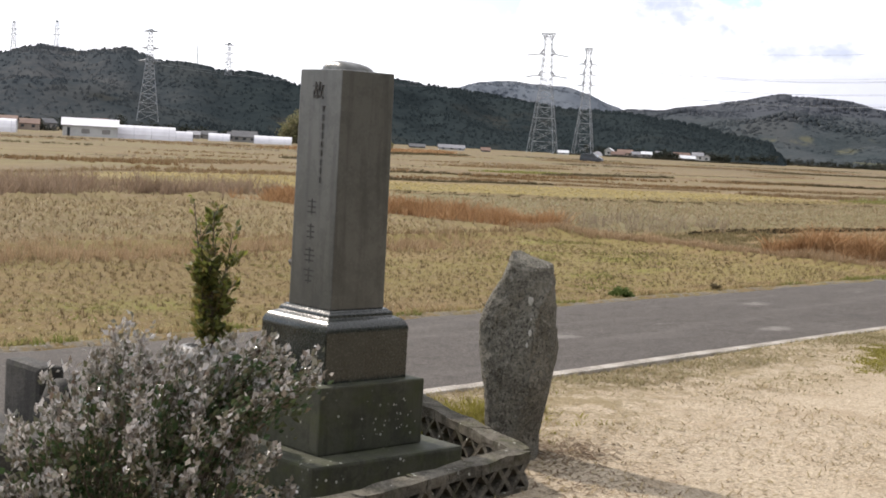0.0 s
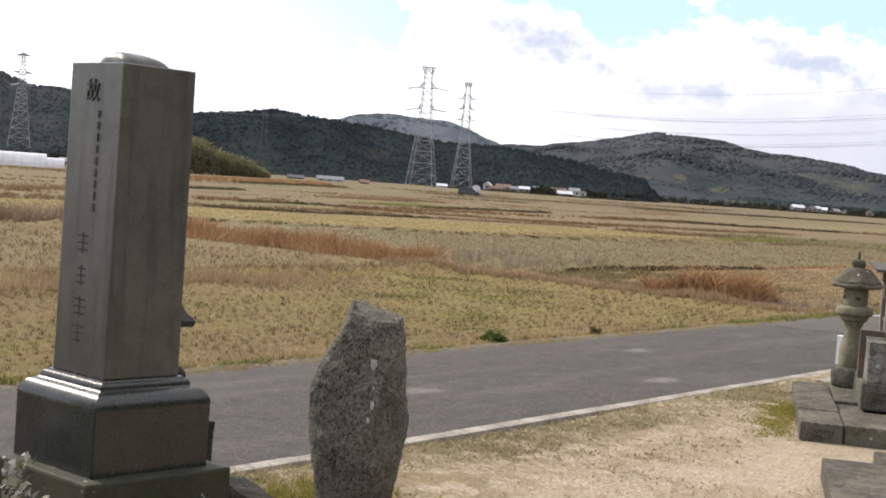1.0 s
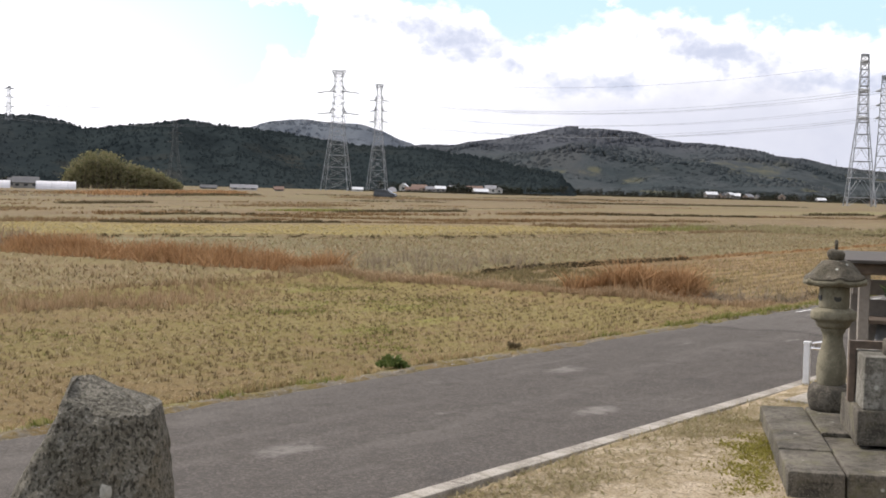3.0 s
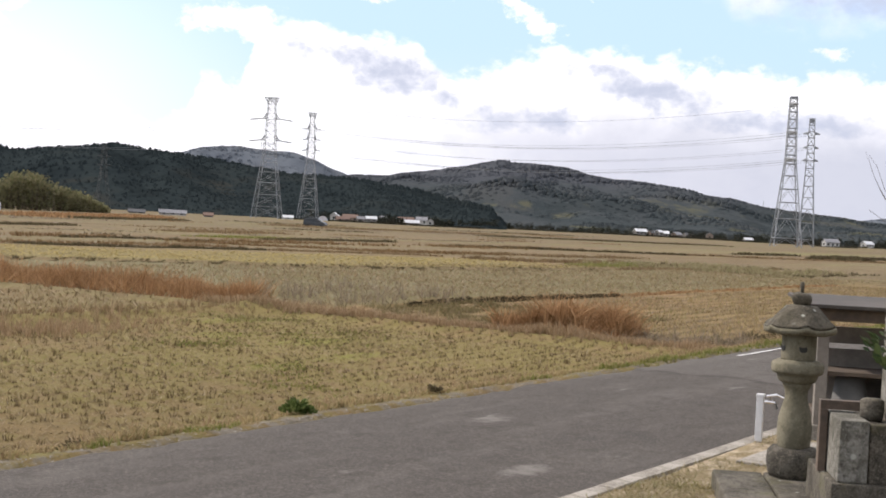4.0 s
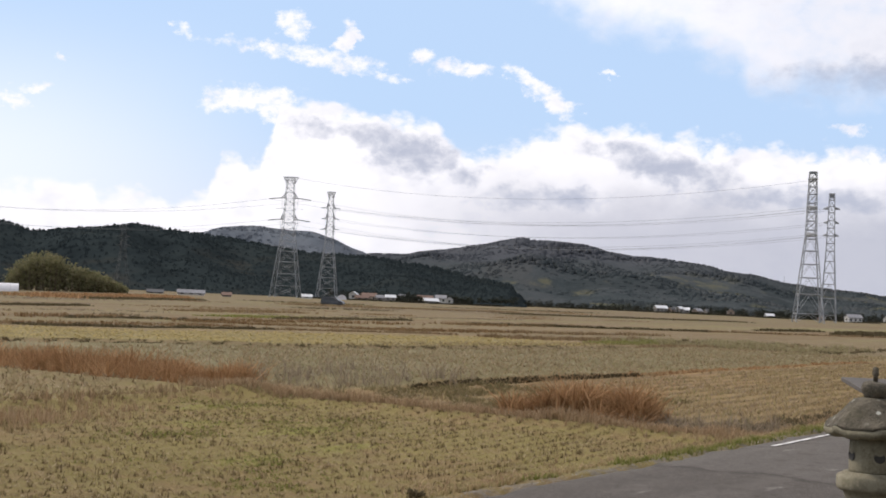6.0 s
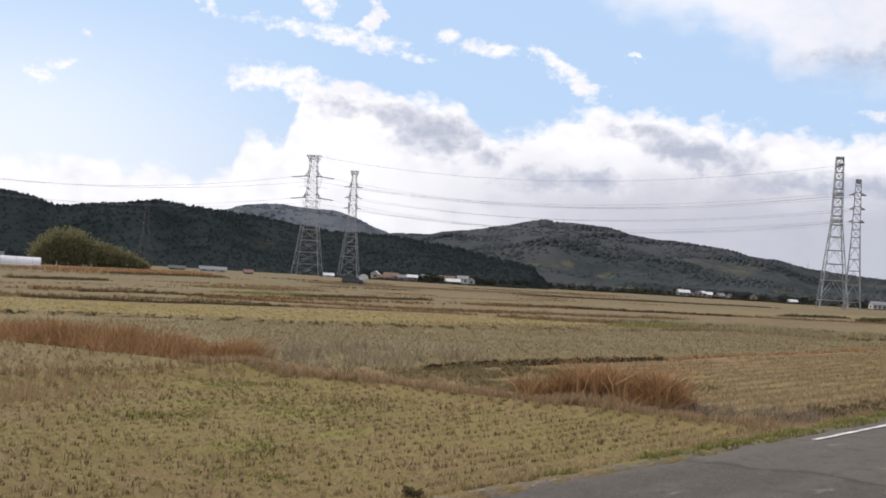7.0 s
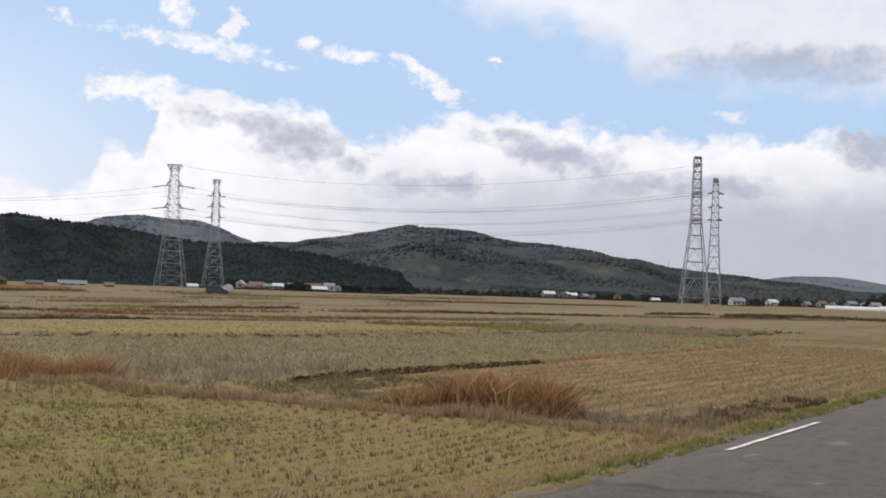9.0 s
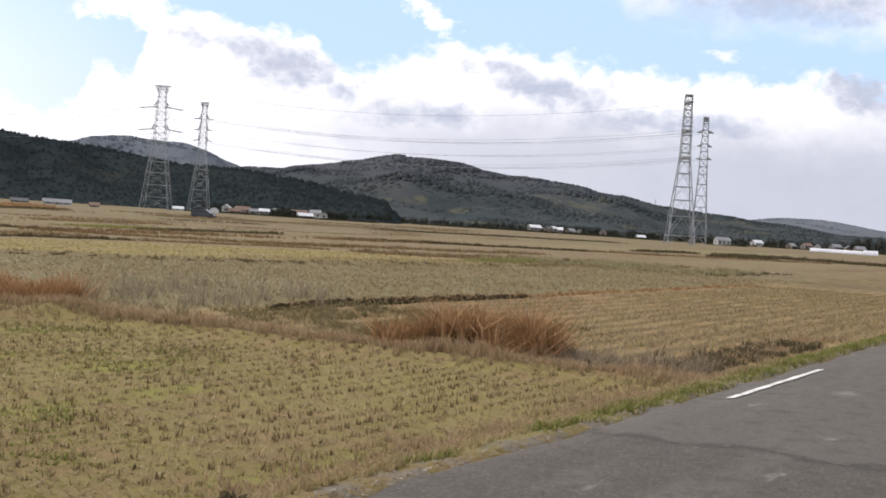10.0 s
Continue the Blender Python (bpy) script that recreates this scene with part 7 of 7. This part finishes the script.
def build_house(az_deg, dist, w, d, h, wall, roof, turn, label, z=-1.2):
    """A gabled farmhouse: walls up into the gables, two roof slopes with eaves, windows and a door."""
    ob = thing("farmhouse", toward(az_deg, dist, z) @ Matrix.Rotation(radians(turn), 4, "Z"), label, "house", "houses across the plain")
    rise, e = d * 0.34, 0.3
    bm = bmesh.new()
    prof = [(-d / 2, 0), (d / 2, 0), (d / 2, h), (0, h + rise * 0.94), (-d / 2, h)]
    ends = [[bm.verts.new((x, y, zz)) for y, zz in prof] for x in (-w / 2, w / 2)]
    for i in range(5):
        bm.faces.new((ends[0][i], ends[0][(i + 1) % 5], ends[1][(i + 1) % 5], ends[1][i]))
    bm.faces.new(ends[0][::-1]), bm.faces.new(ends[1])
    bm.normal_update()
    part("wall", bm, M_WALLS[wall], ob)
    for side in (-1, 1):
        bm = bmesh.new()
        lo, hi = (side * (d / 2 + e), h - e * 0.7), (0, h + rise)
        vs = [bm.verts.new((x, y, zz + dz)) for dz in (0, 0.16) for x, (y, zz) in ((-w / 2 - e, lo), (w / 2 + e, lo), (w / 2 + e, hi), (-w / 2 - e, hi))]
        for f in ((0, 1, 2, 3), (7, 6, 5, 4), (0, 4, 5, 1), (1, 5, 6, 2), (2, 6, 7, 3), (3, 7, 4, 0)):
            bm.faces.new([vs[i] for i in f])
        part("roof_slope", bm, M_ROOF[roof], ob)
    n = max(1, int(w / 2.2))
    for i in range(n):
        x = -w / 2 + (i + 0.5) * w / n
        part("window", fresh_box(x - 0.5, x + 0.5, -d / 2 - 0.06, -d / 2 + 0.02, h * 0.4, h * 0.78), M_PANE, ob)
    part("gable_window", fresh_box(-w / 2 - 0.06, -w / 2 + 0.02, -0.5, 0.5, h * 0.4, h * 0.8), M_PANE, ob)


TONE_WALL = ("white", "grey", "tan")
TONE_ROOF = ("dark", "brown", "grey", "pale metal")
# azimuth, distance, length, depth, height of the eaves, wall, roof, turn
HOUSES = ((6.62, 690, 5.0, 4.2, 3.0, 0, 3, 75), (6.95, 672, 6.5, 3.5, 1.5, 2, 1, 8), (7.25, 700, 7.5, 4.5, 2.4, 2, 1, -10), (7.75, 690, 6.0, 3.6, 1.9, 1, 2, 5), (8.1, 680, 5.2, 3.4, 2.3, 1, 3, 0), (8.6, 705, 5.2, 4.0, 2.7, 0, 2, 40),
          (9.5, 690, 8.0, 4.4, 2.5, 0, 1, 6), (9.75, 664, 7.2, 3.6, 1.4, 1, 3, 4), (10.15, 700, 5.6, 4.6, 3.0, 0, 2, -12), (10.5, 690, 4.4, 3.6, 2.6, 0, 2, 80), (9.15, 715, 5.0, 4.0, 2.2, 1, 0, 30), (4.75, 600, 4.4, 2.6, 1.0, 0, 3, 4),
          (19.0, 915, 8.0, 5.0, 3.2, 1, 3, 4), (19.5, 930, 7.0, 5.0, 2.6, 2, 0, 20), (19.75, 920, 4.0, 4.0, 3.4, 1, 3, 30), (19.95, 925, 6.5, 4.6, 2.7, 1, 3, -20), (20.45, 930, 7.0, 5.0, 2.3, 2, 2, 35), (20.9, 940, 6.0, 4.6, 2.2, 1, 0, 10),
          (21.75, 920, 5.0, 5.0, 3.0, 2, 2, 70), (23.25, 880, 5.5, 3.6, 1.4, 0, 3, 5), (25.2, 690, 4.0, 3.4, 1.6, 2, 1, 60), (26.4, 650, 7.0, 4.2, 2.7, 0, 2, 4), (27.8, 870, 7.0, 5.0, 2.6, 0, 3, 20), (29.1, 800, 5.0, 4.0, 2.2, 2, 2, 30),
          (29.7, 880, 6.0, 4.6, 2.8, 1, 1, 10), (30.1, 860, 5.0, 4.0, 2.5, 0, 2, 50), (30.8, 880, 7.0, 5.0, 3.2, 1, 2, 15), (31.3, 890, 5.5, 4.6, 2.9, 2, 0, 70), (31.7, 870, 6.0, 5.0, 2.8, 1, 2, 0),
          (-16.6, 430, 6.5, 4.0, 2.2, 2, 1, 12), (-17.5, 425, 7.5, 4.4, 2.7, 0, 1, 8), (-15.9, 460, 5.0, 4.0, 2.6, 1, 0, 60), (-13.9, 470, 5.0, 4.0, 3.6, 1, 1, 30), (-9.6, 450, 4.6, 3.2, 1.6, 1, 0, 10), (-8.55, 440, 5.2, 3.4, 1.7, 1, 0, 8), (-7.9, 425, 3.4, 3.0, 1.3, 2, 0, 70), (-10.2, 440, 4.0, 3.0, 1.4, 1, 2, 0), (-1.2, 480, 5.5, 2.4, 0.6, 1, 0, 5), (0.2, 470, 9.0, 2.8, 0.9, 0, 2, 4), (1.6, 470, 3.0, 2.4, 0.7, 1, 1, 4), (-8.2, 400, 7.0, 4.6, 1.8, 1, 0, 10))
for a, dist, w_, d_, h_, wl, rf, turn_ in HOUSES:
    build_house(a, dist, w_ * 0.95, d_ * 0.9, h_ * 0.92, wl, rf, turn_, TONE_WALL[wl] + "-walled farmhouse with a " + TONE_ROOF[rf] + " roof across the plain")


def build_greenhouse(az_deg, dist, length, wide, h, turn, arched, label):
    ob = thing("greenhouse", toward(az_deg, dist, -1.3) @ Matrix.Rotation(radians(turn), 4, "Z"), label, "greenhouse", "greenhouses")
    n = 10
    prof = [(wide / 2 * math.cos(math.pi * i / n), (h * math.sin(math.pi * i / n) ** 0.85)) for i in range(n + 1)] if arched else [(wide / 2, 0), (wide / 2, h * 0.62), (0, h), (-wide / 2, h * 0.62), (-wide / 2, 0)]
    bm = bmesh.new()
    ends = [[bm.verts.new((x, y, z)) for y, z in prof] for x in (-length / 2, length / 2)]
    for i in range(len(prof) - 1):
        bm.faces.new((ends[0][i], ends[1][i], ends[1][i + 1], ends[0][i + 1]))
    bm.faces.new(ends[0]), bm.faces.new(ends[1][::-1])
    part("cover", bm, M_FILM, ob, "pale plastic film")
    for k in range(int(length / 4) + 1):
        x = -length / 2 + k * 4
        bm = bmesh.new()
        for (y0, z0), (y1, z1) in zip(prof, prof[1:]):
            rod(bm, (x, y0 * 1.01, z0), (x, y1 * 1.01, z1 * 1.01), 0.03, 4)
        part("hoop", bm, M_STEEL, ob)



def build_shed(az_deg, dist, length, wide, h, turn, label):
    """A low gabled farm shed with a bright metal roof, a door and two windows."""
    ob = thing("farm_shed", toward(az_deg, dist, -1.3) @ Matrix.Rotation(radians(turn), 4, "Z"), label, "shed")
    bm = bmesh.new()
    prof = [(-wide / 2, 0), (wide / 2, 0), (wide / 2, h * 0.62), (0, h * 0.95), (-wide / 2, h * 0.62)]
    ends = [[bm.verts.new((x, y, z)) for y, z in prof] for x in (-length / 2, length / 2)]
    for i in range(5):
        bm.faces.new((ends[0][i], ends[0][(i + 1) % 5], ends[1][(i + 1) % 5], ends[1][i]))
    bm.faces.new(ends[0][::-1]), bm.faces.new(ends[1])
    bm.normal_update()
    part("wall", bm, M_WALLS[0], ob)
    for side in (-1, 1):
        bm = bmesh.new()
        low, top = (side * (wide / 2 + 0.4), h * 0.6), (0, h)
        vs = [bm.verts.new((x, y, z + dz)) for dz in (0, 0.15) for x, (y, z) in ((-length / 2 - 0.4, low), (length / 2 + 0.4, low), (length / 2 + 0.4, top), (-length / 2 - 0.4, top))]
        for f in ((0, 1, 2, 3), (7, 6, 5, 4), (0, 4, 5, 1), (1, 5, 6, 2), (2, 6, 7, 3), (3, 7, 4, 0)):
            bm.faces.new([vs[i] for i in f])
        part("roof_slope", bm, M_FILM, ob, "bright metal roof sheet")
    part("door", fresh_box(-length / 2 + 1.0, -length / 2 + 1.6, -wide / 2 - 0.08, -wide / 2 + 0.02, 0, h * 0.5), M_PANE, ob)
    for x in (-length / 2 + 5.0, length / 2 - 2.5):
        part("window", fresh_box(x - 0.9, x + 0.9, -wide / 2 - 0.06, -wide / 2 + 0.02, h * 0.2, h * 0.45), M_WALLS[1], ob)


build_shed(-14.25, 330, 12, 7, 4.1, 14, "long white-walled farm shed with a bright metal roof")
build_greenhouse(-12.1, 335, 13.5, 6, 3.2, 14, True, "arched white plastic greenhouse across the plain")
build_greenhouse(-17.8, 340, 9, 6, 3.2, 14, True, "arched white plastic greenhouse across the plain")
build_greenhouse(-10.6, 345, 4, 4, 2.4, 14, True, "small white plastic greenhouse across the plain")
build_greenhouse(-9.2, 400, 6, 5, 2.2, 8, True, "arched white plastic greenhouse across the plain")
build_greenhouse(-7.05, 380, 10, 5, 2.2, 6, True, "arched white plastic greenhouse across the plain")
build_greenhouse(6.15, 648, 4.0, 4.4, 2.3, 84, True, "arched white plastic greenhouse beside farmhouses")
build_greenhouse(30.75, 600, 21, 5, 1.9, -26, True, "long low white plastic greenhouse across the plain")
build_greenhouse(32.0, 590, 5.5, 5, 2.3, -26, True, "short white plastic greenhouse across the plain")


def build_grove(name, az_deg, dist, wide, deep, h, n, mat, seed, label, outline=None):
    """A stand of trees: stems and many leaf clumps with an uneven outline; outline gives the height share from one end to the other."""
    rnd = random.Random(seed)
    ob = thing(name, toward(az_deg, dist, -1.3) @ Matrix.Rotation(radians(-az_deg), 4, "Z"), label, "trees")
    f = skyline(outline) if outline else None
    bm = bmesh.new()
    vs, fs = [], []
    for i in range(n):
        x, y = rnd.uniform(-wide / 2, wide / 2), rnd.uniform(-deep / 2, deep / 2)
        k = f(x / wide + 0.5) if f else 0.55 + 0.45 * lump(x, y, 5.0, seed) + 0.25 * lump(x, y, 1.8, seed)
        hh = h * max(0.2, k) * rnd.uniform(0.75, 1.08)
        rod(bm, (x, y, 0), (x + rnd.gauss(0, 0.4), y, hh * 0.8), 0.09, 4, 0.04)
        for _ in range(64):
            t = rnd.random() ** 0.8
            c = Vector((x + rnd.gauss(0, 0.8), y + rnd.gauss(0, 0.8), hh * (0.03 + 0.97 * t)))
            b = len(vs)
            r = rnd.uniform(0.22, 0.5)
            for j in range(4):
                d = Vector((rnd.gauss(0, 1), rnd.gauss(0, 1), rnd.gauss(0, 1))).normalized() * r
                vs.append(tuple(c + d))
            fs += [(b, b + 1, b + 2), (b, b + 2, b + 3)]
    part("stem_mass", bm, M_TWIG, ob)["kind"] = "stuff"
    mesh_part("foliage", vs, fs, mat, ob)["kind"] = "stuff"


M_BAMBOO = leafy("olive_bamboo_foliage", [(0.14, 0.145, 0.07), (0.19, 0.185, 0.095), (0.24, 0.22, 0.12), (0.29, 0.255, 0.15)], 0.8, 0.45, 0.1)
M_HEDGE = leafy("dark_garden_trees", [(0.02, 0.026, 0.019), (0.032, 0.038, 0.026), (0.055, 0.052, 0.04)], 0.9, 0.1, 0.1)
M_BROWNHEDGE = leafy("brown_hedge", [(0.03, 0.034, 0.022), (0.06, 0.052, 0.036), (0.045, 0.042, 0.028)], 0.9, 0.1, 0.1)
build_grove("bamboo_grove", -4.55, 420, 32, 9, 10.8, 230, M_BAMBOO, 91, "rounded olive-brown bamboo grove at the far edge of the fields",
            [(0, 0.3), (0.05, 0.6), (0.15, 0.88), (0.27, 1.0), (0.4, 0.96), (0.52, 0.8), (0.62, 0.62), (0.75, 0.55), (0.85, 0.42), (0.95, 0.28), (1.0, 0.1)])
for a, dist, wide, h, n, seed in ((6.9, 720, 16, 6, 26, 92), (8.85, 685, 13, 6.5, 34, 98), (7.6, 730, 60, 7, 60, 99), (10.9, 710, 14, 7, 30, 100), (12.2, 740, 26, 7, 50, 101)):
    build_grove("garden_trees", a, dist, wide, 8, h, n, M_HEDGE, seed, "dark garden trees among the farmhouses")
for a, dist, wide, h, n, seed in ((14.5, 900, 90, 6, 110, 95), (18.0, 930, 50, 7, 70, 102), (20.6, 965, 60, 8, 80, 93), (22.4, 930, 50, 7, 80, 97), (24.6, 910, 60, 7, 90, 103), (27.0, 900, 50, 8, 80, 104), (29.4, 930, 60, 9, 90, 94), (32.2, 880, 26, 14, 80, 105), (34.5, 940, 60, 9, 70, 106)):
    build_grove("garden_trees", a, dist, wide, 14, h, n, M_HEDGE, seed, "dark trees along the foot of the hill")
for a, dist, wide, h, n, seed in ((7.6, 655, 30, 1.5, 60, 110), (9.0, 650, 10, 2.6, 40, 111), (10.4, 640, 14, 1.6, 40, 112), (11.6, 660, 24, 2.0, 50, 113), (5.2, 640, 16, 1.6, 36, 114), (20.2, 890, 44, 2.4, 90, 115), (22.2, 880, 50, 2.4, 90, 116), (24.6, 800, 50, 2.2, 80, 117), (26.6, 640, 16, 1.3, 40, 118), (28.6, 800, 60, 2.4, 90, 119), (17.2, 900, 60, 2.4, 80, 120), (14.0, 860, 70, 2.6, 90, 121), (31.5, 840, 50, 2.6, 80, 122)):
    build_grove("hedge", a, dist, wide, 4, h * 0.62, n, M_BROWNHEDGE, seed, "low brown and green hedge before distant houses")
for a, dist, wide, h, n, seed in ((-14.6, 480, 70, 7, 90, 96), (-16.2, 445, 9, 5, 22, 107), (-9.6, 470, 24, 5, 40, 108), (-18.2, 450, 14, 6, 26, 109)):
    build_grove("garden_trees", a, dist, wide, 12, h, n, M_HEDGE, seed, "dark trees behind the greenhouses")


def build_car():
    m_body = plain("dark_car_paint", (0.035, 0.038, 0.042), (0.05, 0.053, 0.058), 3, 0.25, 0.2, 0)
    m_tyre = plain("tyre_rubber", (0.015, 0.015, 0.015), (0.03, 0.03, 0.03), 10, 0.9)
    ob = thing("car", Matrix.Translation((28.0, 270.0, ground_height(*sq(28.0, 270.0)) - 0.02)) @ Matrix.Rotation(radians(-22), 4, "Z"), "dark minivan on a field track across the plain", "car")
    prof = [(-2.1, 0.3), (-2.15, 0.9), (-1.95, 1.6), (-1.7, 1.72), (0.6, 1.72), (1.3, 1.1), (2.0, 0.95), (2.15, 0.6), (2.1, 0.3)]
    bm = bmesh.new()
    sides = [[bm.verts.new((x, y * (0.86 if z > 1.1 else 1), z)) for x, z in prof] for y in (-0.85, 0.85)]
    n = len(prof)
    for i in range(n):
        bm.faces.new((sides[0][i], sides[0][(i + 1) % n], sides[1][(i + 1) % n], sides[1][i]))
    bm.faces.new(sides[0][::-1]), bm.faces.new(sides[1])
    part("body", bm, m_body, ob)
    for y in (-0.84, 0.84):
        bm = fresh_box(-1.75, 0.55, y * 0.9 - 0.05, y * 0.9 + 0.05, 1.05, 1.55)
        part("side_window", bm, M_PANE, ob)
        for x in (-1.35, 1.4):
            w = part("wheel", lathe(bmesh.new(), [(0.2, -0.1), (0.32, -0.09), (0.32, 0.09), (0.2, 0.1)], 20), m_tyre, ob)
            w.matrix_local = Matrix.Translation((x, y, 0.32)) @ Matrix.Rotation(radians(90), 4, "X")


build_car()


def build_unseen_slope():
    """An unseen wooded slope, added behind the graves to cut the sky light there."""
    rnd = random.Random(77)
    vs, fs = [], []
    nx, ny = 40, 10
    for j in range(ny + 1):
        for i in range(nx + 1):
            s, q = -60 + 150 * i / nx, -9 - 40 * j / ny
            z = 16 * smooth(-q, 9, 45) + 0.6 * lump(s, q, 6, 50)
            vs.append(tuple(at_road(s, q, z - 0.3)))
    w = nx + 1
    fs = [(j * w + i, (j + 1) * w + i, (j + 1) * w + i + 1, j * w + i + 1) for j in range(ny) for i in range(nx)]
    tagged(mesh_part("unseen_slope", vs, fs, M_CEDAR), "unseen wooded slope added behind the graves to block sky light", "slope", kind="structure")
    tv, tf = [], []
    for _ in range(500):
        s, q = rnd.uniform(-60, 90), rnd.uniform(-45, -12)
        p = at_road(s, q, 16 * smooth(-q, 9, 45) - 0.5)
        h, r, b = rnd.uniform(6, 11), rnd.uniform(1.2, 2.2), len(tv)
        for z, k in ((0.08, 0.8), (0.35, 1.0), (0.7, 0.6), (1.0, 0.05)):
            for i in range(7):
                g = r * k * rnd.uniform(0.7, 1.2)
                tv.append((p.x + g * math.cos(i * math.tau / 7), p.y + g * math.sin(i * math.tau / 7), p.z + h * z))
        for l in range(3):
            for i in range(7):
                tf.append((b + l * 7 + i, b + l * 7 + (i + 1) % 7, b + (l + 1) * 7 + (i + 1) % 7, b + (l + 1) * 7 + i))
    tagged(mesh_part("unseen_slope_woods", tv, tf, M_CEDAR), "dark trees added on the unseen slope behind the graves", "woods", kind="stuff")


build_unseen_slope()
